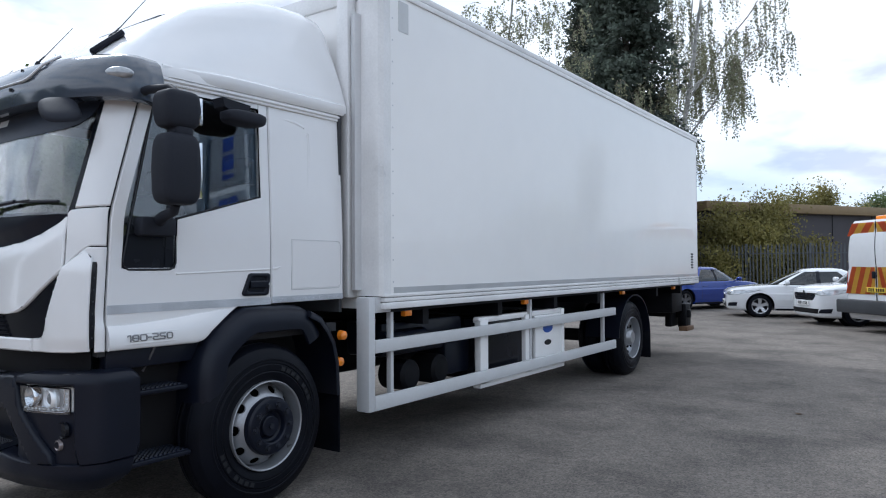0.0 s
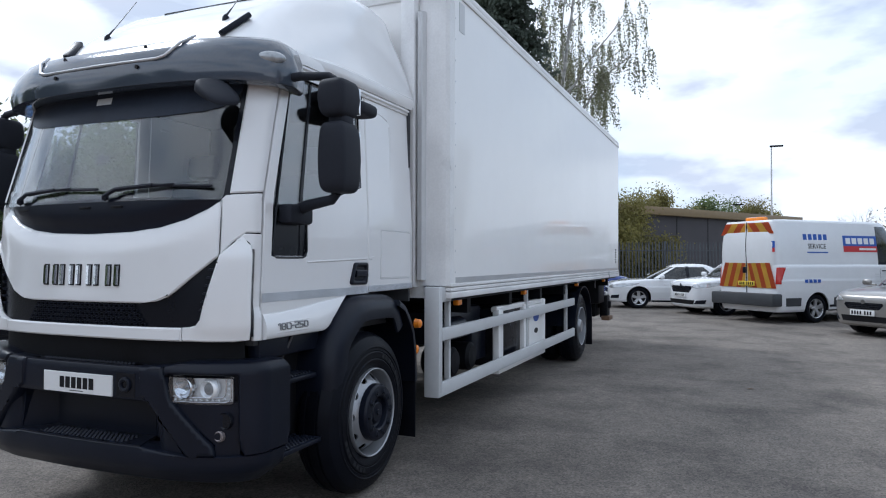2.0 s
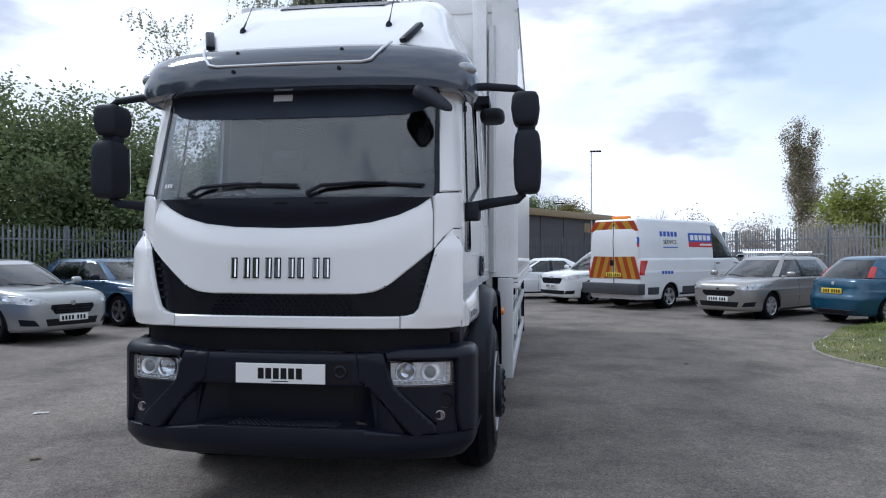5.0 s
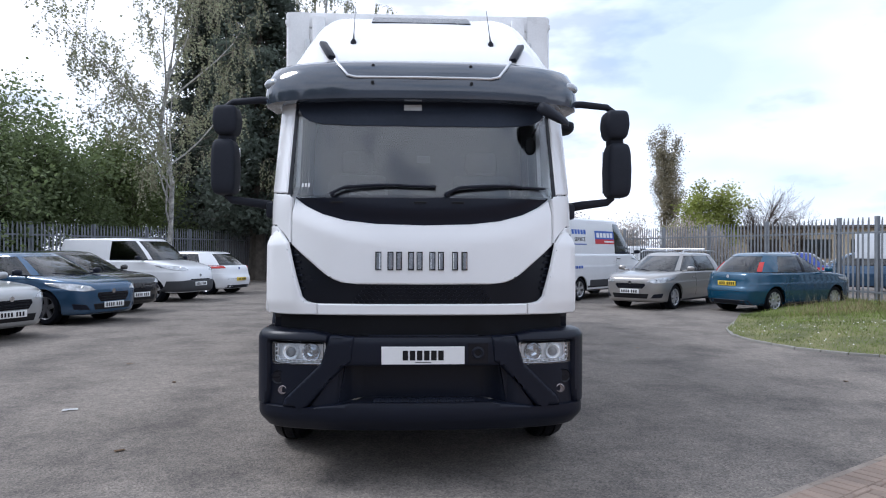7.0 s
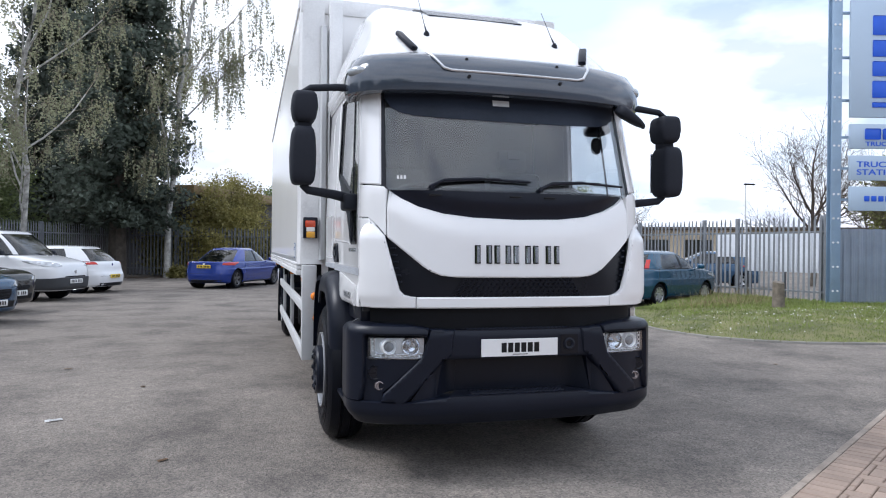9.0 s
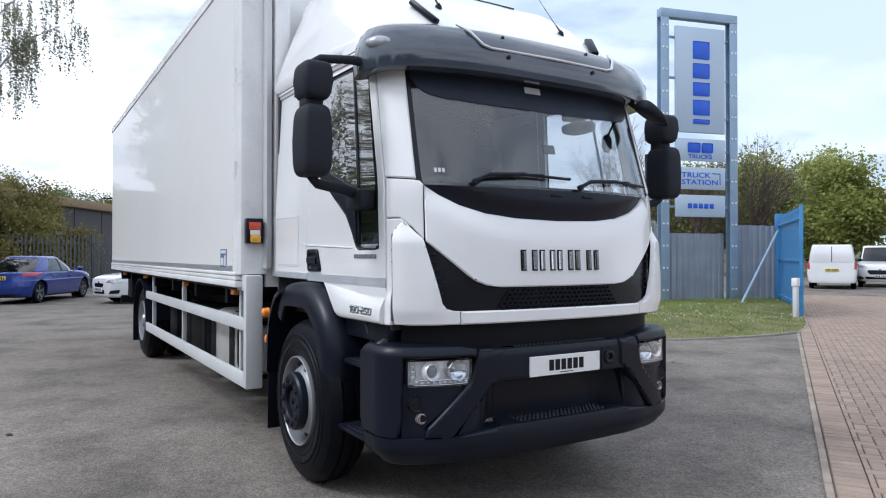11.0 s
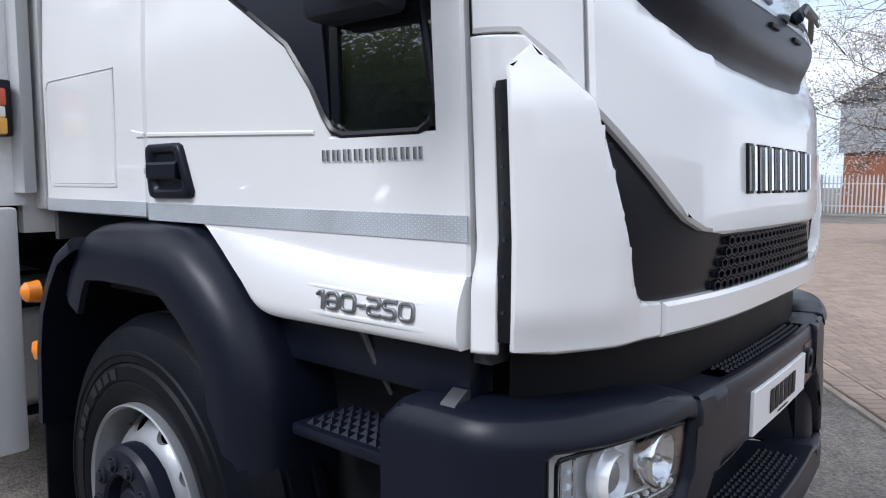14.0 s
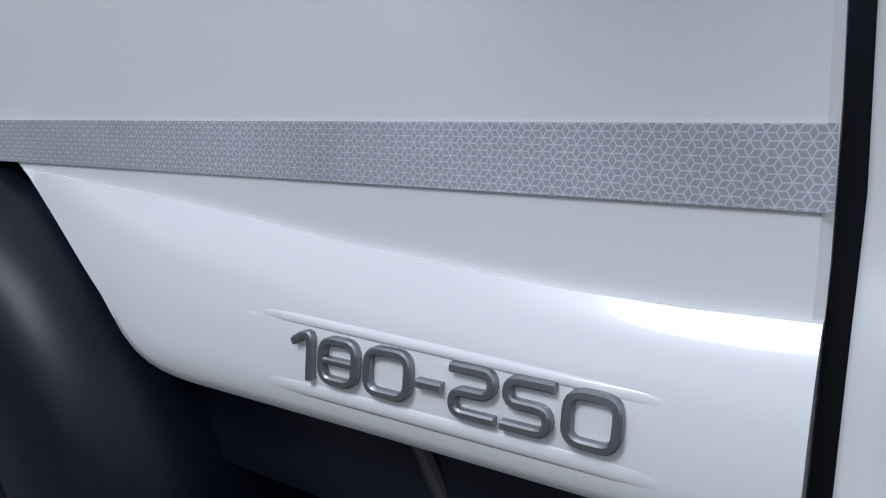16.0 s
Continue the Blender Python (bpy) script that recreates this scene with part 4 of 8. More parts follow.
    tp("projector", bm, PROJ, lamp, "", 60)
    # the gutter of small lights runs along the foot and up the outer end
    bm = bmesh.new()
    for o, r in ((0.030, 0.0045), (0.006, 0.003)):
        tube(bm, [bump_skin(sg * a, b, 0.016) for a, b in [(0.632, 0.780 + o)] + [(0.68 + 0.05 * k, 0.779 + o) for k in range(4)] + arc(0.950 - o - 0.03, 0.779 + o + 0.03, 0.03, -90, 0, 6) + [(0.950 - o, 0.86), (0.950 - o, 0.905)]], r, 8)
    tp("bezel", bm, CHROME, lamp, "", 60)
    for k in range(13):
        a, b = (0.652 + 0.029 * k, 0.796) if k < 9 else ((0.912, 0.803) if k == 9 else (0.931, 0.826 + 0.028 * (k - 10)))
        bm = bmesh.new()
        bmesh.ops.create_icosphere(bm, subdivisions=1, radius=0.0085, matrix=Matrix.Translation(bump_skin(sg * a, b, 0.018)) @ Matrix.Diagonal((1.15, 0.9, 0.9, 1)))
        tp("running_light", bm, LED, lamp, "", 10)
    tp("headlamp_rim", tube(bmesh.new(), [bump_skin(sg * a, b, 0.008) for a, b in hl + hl[:1]], 0.0045, 6), GLOSSBLACK, lamp)
    tp("headlamp_cover", panel(bmesh.new(), m_(hl), lambda s, z, d=0: bump_skin(s, z, d + 0.002), 0.003, 0.05, 0), LENS, lamp).visible_shadow = False
    c = bump_skin(sg * 0.885, 0.612, 0.008)
    bm = bmesh.new()
    lathe(bm, [(0.012, 0.001), (0.010, 0.016), (0.002, 0.023), (0.0, 0.024), (0.002, 0.028), (0.02, 0.03)], "Y", tuple(c), 20)
    tp("fog_lamp", bm, FOGLENS, bumper, "small round fog lamp")
    c = bump_skin(sg * 0.915, 0.692, 0.010)
    bm = bmesh.new()
    lathe(bm, [(0.0, 0.001), (0.0, 0.036), (-0.006, 0.042), (0.012, 0.045)], "Y", tuple(c), 20)
    tp("lamp_blank", bm, GLOSSBLACK, bumper)
# plate, towing eye, recess and treads
tp("plate_recess", panel(bmesh.new(), mirror_poly([(0, 0.545), (0.40, 0.545), (0.38, 0.79), (0, 0.79)]), lambda s, z, d=0: bump_skin(s, z, d + 0.175), 0.02, 0.1, 0), PLASTIC, bumper)
plate = tp("number_plate", panel(bmesh.new(), [(-0.26, 0.786), (0.26, 0.786), (0.26, 0.897), (-0.26, 0.897)], lambda s, z, d=0: bump_skin(s, z, d - 0.012), 0.01, 0.3, 0.002), PLATEWHITE, None, "white plate with plain black bars")
for k in range(6):
    bm = bmesh.new()
    a = -0.128 + k * 0.0445
    panel(bm, [(a, 0.812), (a + 0.034, 0.812), (a + 0.034, 0.873), (a, 0.873)], lambda s, z, d=0: bump_skin(s, z, d - 0.0135), 0.0015, 0.3, 0)
    tp("bar", bm, INK, plate)
bm = bmesh.new()
panel(bm, [(-0.05, 0.797), (0.05, 0.797), (0.05, 0.801), (-0.05, 0.801)], lambda s, z, d=0: bump_skin(s, z, d - 0.0135), 0.0015, 0.3, 0)
tp("small_print_bar", bm, INK, plate)
bm = bmesh.new()
lathe(bm, [(0.02, 0.018), (-0.012, 0.02), (-0.016, 0.03), (-0.012, 0.04), (0.03, 0.042)], "Y", tuple(bump_skin(0.345, 0.855, 0.0)), 22)
tp("towing_eye", bm, PLASTIC, bumper, "round towing-eye socket")
tp("towing_eye_recess", panel(bmesh.new(), [(0.285, 0.79), (0.41, 0.79), (0.41, 0.915), (0.285, 0.915)], lambda s, z, d=0: bump_skin(s, z, d - 0.004), 0.004, 0.3, 0), GLOSSBLACK, bumper)
def tread(bm, x0, x1, y0, y1, z, step=0.03, h=0.012):
    nx, ny = max(1, int((x1 - x0) / step)), max(1, int((y1 - y0) / step))
    for i in range(nx):
        for j in range(ny):
            cx, cy, r = x0 + (i + 0.5) * (x1 - x0) / nx, y0 + (j + 0.5) * (y1 - y0) / ny, step * 0.42
            base = [bm.verts.new((cx + a * r, cy + b * r, z)) for a, b in ((-1, -1), (1, -1), (1, 1), (-1, 1))]
            top = bm.verts.new((cx, cy, z + h))
            for k in range(4):
                bm.faces.new((base[k], base[(k + 1) % 4], top))
def bumper_tread(name, half, z, d0, d1, foot, n0, n1):
    """A shelf in the bumper, from d0 to d1 behind its face, with rows of small pyramids."""
    bm = bmesh.new()
    panel(bm, mirror_poly([(0, d0), (half, d0), (half * foot, d1), (0, d1)]), lambda a, b, d=0: bump_skin(a, z - d, b), 0.014, 0.06, 0)
    for i in range(n0):
        for j in range(n1):
            a, b = (-0.7 + 1.4 * (i + 0.5 + 0.5 * (j % 2)) / n0) * half, d0 + (d1 - d0) * (0.10 + 0.66 * (j + 0.5) / n1)
            ra, rb = 0.62 * half / n0, 0.30 * (d1 - d0) / n1
            base = [bm.verts.new(bump_skin(a + u * ra, z + 0.0004, b + v * rb)) for u, v in ((-1, 0), (0, -1), (1, 0), (0, 1))]
            top = bm.verts.new(bump_skin(a, z + 0.009, b))
            for k in range(4):
                bm.faces.new((base[k], base[(k + 1) % 4], top))
    tp(name, bm, PLASTIC, bumper, "", 20)
bumper_tread("lower_tread", 0.46, 0.548, -0.018, 0.172, 0.86, 22, 7)
bumper_tread("upper_tread", 0.50, 0.957, 0.006, 0.16, 0.9, 26, 6)

# entry steps and wheel arches
for sg in (-1, 1):
    X = lambda a, b: (min(sg * a, sg * b), max(sg * a, sg * b))
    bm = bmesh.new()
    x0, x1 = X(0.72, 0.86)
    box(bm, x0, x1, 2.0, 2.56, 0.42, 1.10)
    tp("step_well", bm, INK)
    for z, o in ((0.475, 1.07), (0.855, 1.035)):
        bm = bmesh.new()
        x0, x1 = X(0.82, o)
        box(bm, x0, x1, 2.02, 2.46, z - 0.03, z, 0.01)
        tread(bm, x0 + 0.015, x1 - 0.015, 2.06, 2.43, z, 0.028, 0.012)
        tp("entry_step", bm, PLASTIC, None, "black treaded entry step")
    tp("inner_hinge_panel", box(bmesh.new(), *X(0.90, 0.98), 1.99, 2.56, 0.98, 1.095, 0.01), PLASTIC)
    tp("step_strut", tube(bmesh.new(), [(sg * 0.99, 2.27, 1.085), (sg * 0.975, 2.245, 1.02), (sg * 0.95, 2.22, 0.95)], 0.008, 8), DARKSHEEN)
    if sg < 0:
        tp("bumper_bracket", loft(bmesh.new(), [[Vector((sg * x, y, z)) for x, z in ((0.985, 0.955), (1.05, 0.965), (1.03, 0.992), (0.995, 1.012), (0.985, 1.010))] for y in (1.985, 2.02)]), DARKSHEEN)
    # arch: outer skin swept over the wheel
    path = [(2.50, 0.42), (2.495, 0.62), (2.495, 0.84), (2.525, 1.0), (2.585, 1.10), (2.68, 1.185), (2.78, 1.25), (2.87, 1.283), (3.0, 1.288), (3.2, 1.286), (3.32, 1.275), (3.40, 1.235), (3.46, 1.16), (3.50, 1.08)]
    prof = [(0.70, 0.0), (1.0, 0.0), (1.05, -0.008), (1.09, -0.028), (1.112, -0.062), (1.122, -0.11), (1.12, -0.165), (1.105, -0.17), (1.095, -0.11), (1.06, -0.05), (0.70, -0.03)]
    rings = []
    for i, (y, z) in enumerate(path):
        a, b = path[max(0, i - 1)], path[min(len(path) - 1, i + 1)]
        t = Vector((b[0] - a[0], b[1] - a[1])).normalized()
        nrm = Vector((-t.y, t.x))
        rings.append([Vector((sg * x, y + nrm.x * o, z + nrm.y * o)) for x, o in prof])
    tp("wheel_arch", loft(bmesh.new(), rings), PLASTIC, None, "black plastic front wheel arch", 50)
    path = [(3.36, 1.235), (3.46, 1.19), (3.54, 1.10), (3.60, 1.0), (3.635, 0.86), (3.65, 0.62)]
    prof = [(0.72, 0.0), (1.12, 0.0), (1.14, -0.02), (1.14, -0.05), (1.12, -0.04), (0.72, -0.035)]
    rings = []
    for i, (y, z) in enumerate(path):
        a, b = path[max(0, i - 1)], path[min(len(path) - 1, i + 1)]
        t = Vector((b[0] - a[0], b[1] - a[1])).normalized()
        nrm = Vector((-t.y, t.x))
        rings.append([Vector((sg * x, y + nrm.x * o, z + nrm.y * o)) for x, o in prof])
    tp("rear_mudguard", loft(bmesh.new(), rings), PLASTIC, None, "", 50)
    tp("mud_flap", box(bmesh.new(), *X(0.74, 1.12), 3.635, 3.65, 0.20, 0.66, 0.004), RUBBER, None, "black rubber mud flap")
    for z, r, bulb in ((1.042, 0.034, 0.028), (0.852, 0.032, 0.010)):
        bm = bmesh.new()
        c = (sg * 1.13, 3.645 if z < 1 else 3.665, z)
        lathe(bm, [(0.0, r), (sg * bulb * 0.6, r * 0.95), (sg * bulb, r * 0.6), (sg * (bulb + 0.006), 0.001)], "X", c, 18)
        lathe(bm, [(-sg * 0.02, 0.001), (-sg * 0.02, r * 1.1), (0.0, r)], "X", c, 18)
        tp("side_marker", bm, ORANGE, None, "amber side marker lamp")

# wheels
def rim_disc(bm, sg, x, y, z, front):
    """Rim lip and well, and a dished disc with ten oval hand holes that have thick edges."""
    lathe(bm, [(sg * (h + x), r) for h, r in ((0.0, 0.287), (0.034, 0.285), (0.037, 0.281), (0.030, 0.274), (-0.005, 0.270), (-0.04, 0.266), (-0.075, 0.264))], "X", (0, y, z), 96)
    if front:
        hh = lambda r: float(np.interp(r, [0.155, 0.185, 0.20, 0.225, 0.245, 0.258, 0.266], [0.03, 0.022, 0.012, -0.012, -0.036, -0.056, -0.075]))
    else:
        hh = lambda r: float(np.interp(r, [0.10, 0.155, 0.18, 0.20, 0.225, 0.252, 0.266], [-0.115, -0.11, -0.10, -0.085, -0.07, -0.055, -0.06]))
    lo, hi, mid, ra, rt, n = 0.155, 0.266, 0.226, 0.0225, 0.031, 40
    at = lambda th, r, d=0.0: Vector((sg * (x + hh(r) - d), y + r * math.cos(th), z + r * math.sin(th)))
    half = math.pi / 10
    for k in range(10):
        rows = []
        for q in range(-1, 6):
            row = []
            for i in range(n):
                a = 2 * math.pi * (i + 0.5) / n
                ca, sa = math.cos(a), math.sin(a)
                m = max(abs(ca), abs(sa))
                u, v = ca / m * half, (mid + sa / m * (hi - mid)) if sa > 0 else (mid + sa / m * (mid - lo))
                iu, iv = ca * rt / mid, mid + sa * ra
                f = max(0, q) / 5
                row.append(bm.verts.new(at(2 * half * k + iu + (u - iu) * f, iv + (v - iv) * f, 0.012 if q < 0 else 0.0)))
            rows.append(row)
        for p, q in zip(rows, rows[1:]):
            for i in range(n):
                j = (i + 1) % n
                bm.faces.new((p[i], p[j], q[j], q[i]))
    bmesh.ops.remove_doubles(bm, verts=bm.verts, dist=0.0004)
    bmesh.ops.recalc_face_normals(bm, faces=bm.faces)
    return bm


def truck_wheel(sg, y, front):
    x, z = (1.135 if front else 1.16), 0.522
    R = 0.522
    pr = [(-0.30, 0.275), (-0.30, 0.42), (-0.285, 0.47), (-0.25, 0.503), (-0.215, R), (-0.19, R), (-0.185, R - 0.012), (-0.175, R - 0.012), (-0.17, R), (-0.115, R), (-0.11, R - 0.012), (-0.10, R - 0.012), (-0.095, R), (-0.06, 0.506),
          (-0.035, 0.49), (-0.02, 0.465), (-0.008, 0.43), (-0.003, 0.426), (-0.002, 0.42), (-0.006, 0.415), (-0.004, 0.40), (-0.008, 0.396), (0.0, 0.388), (0.0, 0.352), (-0.004, 0.348), (0.0, 0.34), (-0.006, 0.31), (-0.02, 0.285)]
    tyre = tp("tyre", lathe(bmesh.new(), [(sg * (x + a), r) for a, r in pr], "X", (0, y, z), 72), RUBBER, None, "black truck tyre", 25)
    bm = bmesh.new()
    for a0 in (20, 200):
        for k in range(7):
            a = radians(a0 + 7.5 * k + (5 if k > 2 else 0))
            loft(bm, [[Vector((sg * (x + h), y + (0.37 + dr_) * math.cos(a + da / 0.37), z + (0.37 + dr_) * math.sin(a + da / 0.37))) for da, dr_ in ((-0.016, -0.014), (0.016, -0.014), (0.016, 0.014), (-0.016, 0.014))] for h in (-0.004, 0.0025)])
    tp("sidewall_mark", bm, SIDEMARK, tyre)["kind"] = "stuff"
    w = tp("wheel", rim_disc(bmesh.new(), sg, x - 0.03, y, z, front), STEELWHEEL, None, "silver steel truck wheel")
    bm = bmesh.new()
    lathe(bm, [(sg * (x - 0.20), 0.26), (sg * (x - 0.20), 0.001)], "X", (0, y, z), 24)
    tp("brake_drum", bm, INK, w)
    bm = bmesh.new()
    if front:
        lathe(bm, [(sg * (x + h), r) for h, r in ((-0.05, 0.186), (0.030, 0.184), (0.044, 0.174), (0.048, 0.160), (0.048, 0.112), (0.040, 0.104), (0.010, 0.098), (0.002, 0.085), (0.010, 0.072), (0.026, 0.066), (0.030, 0.060), (0.030, 0.001))], "X", (0, y, z), 36)
    else:
        lathe(bm, [(sg * (x + h), r) for h, r in ((-0.13, 0.16), (-0.10, 0.12), (-0.02, 0.10), (0.0, 0.08), (0.0, 0.001))], "X", (0, y, z), 30)
    tp("hub", bm, PLASTIC if front else STEELWHEEL, w, "black hub cover" if front else "")
    if front:
        tp("hub_bolt", cyl(bmesh.new(), 0.019, sg * (x + 0.02), sg * (x + 0.042), "X", (0, y, z), 6), MIRRORBLACK, w)
    for k in range(10):
        a = 2 * math.pi * k / 10
        r = 0.138
        o = 0.040 if front else -0.10
        bm = bmesh.new()
        c = (0, y + r * math.cos(a), z + r * math.sin(a))
        lathe(bm, [(sg * (x + o), 0.022), (sg * (x + o + 0.013), 0.022), (sg * (x + o + 0.014), 0.018), (sg * (x + o + 0.010), 0.016)], "X", c, 16)
        cyl(bm, 0.0135, sg * (x + o), sg * (x + o + 0.021), "X", c, 6)
        tp("wheel_nut", bm, MIRRORBLACK if front else DARKMETAL, w)
    if not front:
        tp("inner_tyre", lathe(bmesh.new(), [(sg * (x + a - 0.32), r) for a, r in pr], "X", (0, y, z), 48), RUBBER)


for sg in (-1, 1):
    truck_wheel(sg, 2.975, True)
    truck_wheel(sg, 9.42, False)
    bm = bmesh.new()
    pts = arc(9.42, 0.512, 0.60, 175, 5, 16)
    loft(bm, [[Vector((sg * x, y, z)) for x, y, z in ((0.72, a, b), (1.2, a, b), (1.2, 9.42 + (a - 9.42) * 1.025, 0.512 + (b - 0.512) * 1.025), (0.72, 9.42 + (a - 9.42) * 1.025, 0.512 + (b - 0.512) * 1.025))] for a, b in pts])
    tp("rear_wheel_arch", bm, PLASTIC, None, "black rear mudguard", 50)
    x0, x1 = min(sg * 0.74, sg * 1.2), max(sg * 0.74, sg * 1.2)
    tp("rear_mud_flap", box(bmesh.new(), x0, x1, 10.02, 10.035, 0.18, 0.6, 0.003), RUBBER)

# mirrors
def shell(bm, c, hx, hy, hz, e=3.2, n=20, m=9):
    rings = []
    for j in range(m + 1):
        b = -math.pi / 2 + math.pi * j / m
        cz, cr = math.sin(b), math.cos(b)
        kz = math.copysign(abs(cz) ** (2 / e), cz)
        kr = max(0.02, cr ** (2 / e)) if cr > 1e-6 else 0.02
        ring = []
        for i in range(n):
            a = 2 * math.pi * i / n
            ca, sa = math.cos(a), math.sin(a)
            ring.append(Vector(c) + Vector((hx * kr * math.copysign(abs(ca) ** (2 / e), ca), hy * kr * math.copysign(abs(sa) ** (2 / e), sa), hz * kz)))
        rings.append(ring)
    return loft(bm, rings)


for sg in (-1, 1):
    def housing(c, hx, hy, hz, low, top):
        bm = shell(bmesh.new(), c, hx, hy, hz, 5.6, 28, 14)
        for v in bm.verts:
            t = (v.co.z - c[2]) / hz
            k = 1 - (top * max(0.0, t) ** 1.5 if t > 0 else low * (-t) ** 1.5)
            v.co.x, v.co.y = c[0] + (v.co.x - c[0]) * k, c[1] + (v.co.y - c[1]) * (0.5 + 0.5 * k)
        return bm
    mir = tp("mirror_housing", housing((sg * 1.36 + 0.012, 2.155, 2.065), 0.084, 0.112, 0.190, 0.07, 0.12), MIRRORBLACK, None, "black main mirror housing", 50)
    tp("upper_mirror_housing", housing((sg * 1.35 + 0.010, 2.165, 2.384), 0.086, 0.108, 0.102, 0.22, 0.12), MIRRORBLACK, mir, "", 50)
    tp("mirror_neck", shell(bmesh.new(), (sg * 1.355 + 0.01, 2.18, 2.265), 0.055, 0.06, 0.04, 4), MIRRORBLACK, mir, "", 50)
    for z, h in ((2.065, 0.15), (2.384, 0.072)):
        tp("mirror_glass", box(bmesh.new(), sg * 1.355 - 0.052, sg * 1.355 + 0.076, 2.255, 2.274, z - h, z + h, 0.001), CHROME, mir)
    bm = bmesh.new()
    tube(bm, [(sg * 1.37, 2.17, 2.47), (sg * 1.30, 2.16, 2.515), (sg * 1.12, 2.15, 2.53), (sg * 0.95, 2.15, 2.525)], 0.021, 10, 0.026)
    tp("upper_mirror_arm", bm, MIRRORBLACK, mir, "", 50)
    bm = bmesh.new()
    tube(bm, [(sg * 1.35, 2.17, 1.88), (sg * 1.31, 2.18, 1.845), (sg * 1.14, 2.22, 1.825), (sg * 1.0, 2.28, 1.80)], 0.023, 10, 0.036)
    tp("lower_mirror_arm", bm, MIRRORBLACK, mir, "", 50)
    tp("mirror_bracket", box(bmesh.new(), min(sg * 0.98, sg * 1.075), max(sg * 0.98, sg * 1.075), 2.14, 2.36, 1.72, 1.83, 0.022), MIRRORBLACK, mir)
bm = shell(bmesh.new(), (1.12, 2.79, 2.472), 0.085, 0.158, 0.046, 3.4, 28, 12)
for v in bm.verts:
    k = (2.52 - v.co.z) / 0.095
    v.co.y += 0.02 * k * (1 if v.co.y < 2.79 else -1)
kerb = tp("kerb_mirror", bm, MIRRORBLACK, None, "black kerb-view mirror", 50)
tp("mirror_bracket", loft(bmesh.new(), [[Vector((x, yy, z)) for yy, z in ((2.645, 2.588), (2.86, 2.572), (2.84, 2.525), (2.70, 2.518), (2.66, 2.535))] for x in (1.0, 1.105)]), MIRRORBLACK, kerb)
q = pose(0.85, 1.80, 2.385, 12, 34, -12)
sh = shell(bmesh.new(), (0, 0, 0), 0.118, 0.098, 0.034, 3.0, 28, 12)
for v in sh.verts:
    v.co.z += 0.012 * v.co.x / 0.118 * (1 if v.co.z < 0 else -1)
    v.co = q @ v.co
tube(sh, [(0.81, 1.85, 2.41), (0.80, 1.92, 2.46), (0.79, 1.98, 2.51)], 0.016, 8)
tp("front_mirror", sh, MIRRORBLACK, None, "black front-view mirror", 50)
sh = shell(bmesh.new(), (0.745, 2.1, 2.225), 0.038, 0.025, 0.062, 2.4)
tube(sh, [(0.75, 2.1, 2.27), (0.80, 2.08, 2.38)], 0.008, 6)
tp("inner_mirror", sh, INTERIOR, None, "", 50)

for sg in (-1, 1):
    for k in range(6):
        z = 1.25 + 0.042 * k
        tp("grille_louvre", panel(bmesh.new(), [(sg * a, b) for a, b in ((0.765 + 0.008 * k, z), (0.80 + 0.008 * k, z), (0.803 + 0.008 * k, z + 0.012), (0.768 + 0.008 * k, z + 0.012))], lambda s, z, d=0: skin(s, z, d + 0.008), 0.016, 0.2, 0.002), PLASTIC, grille)

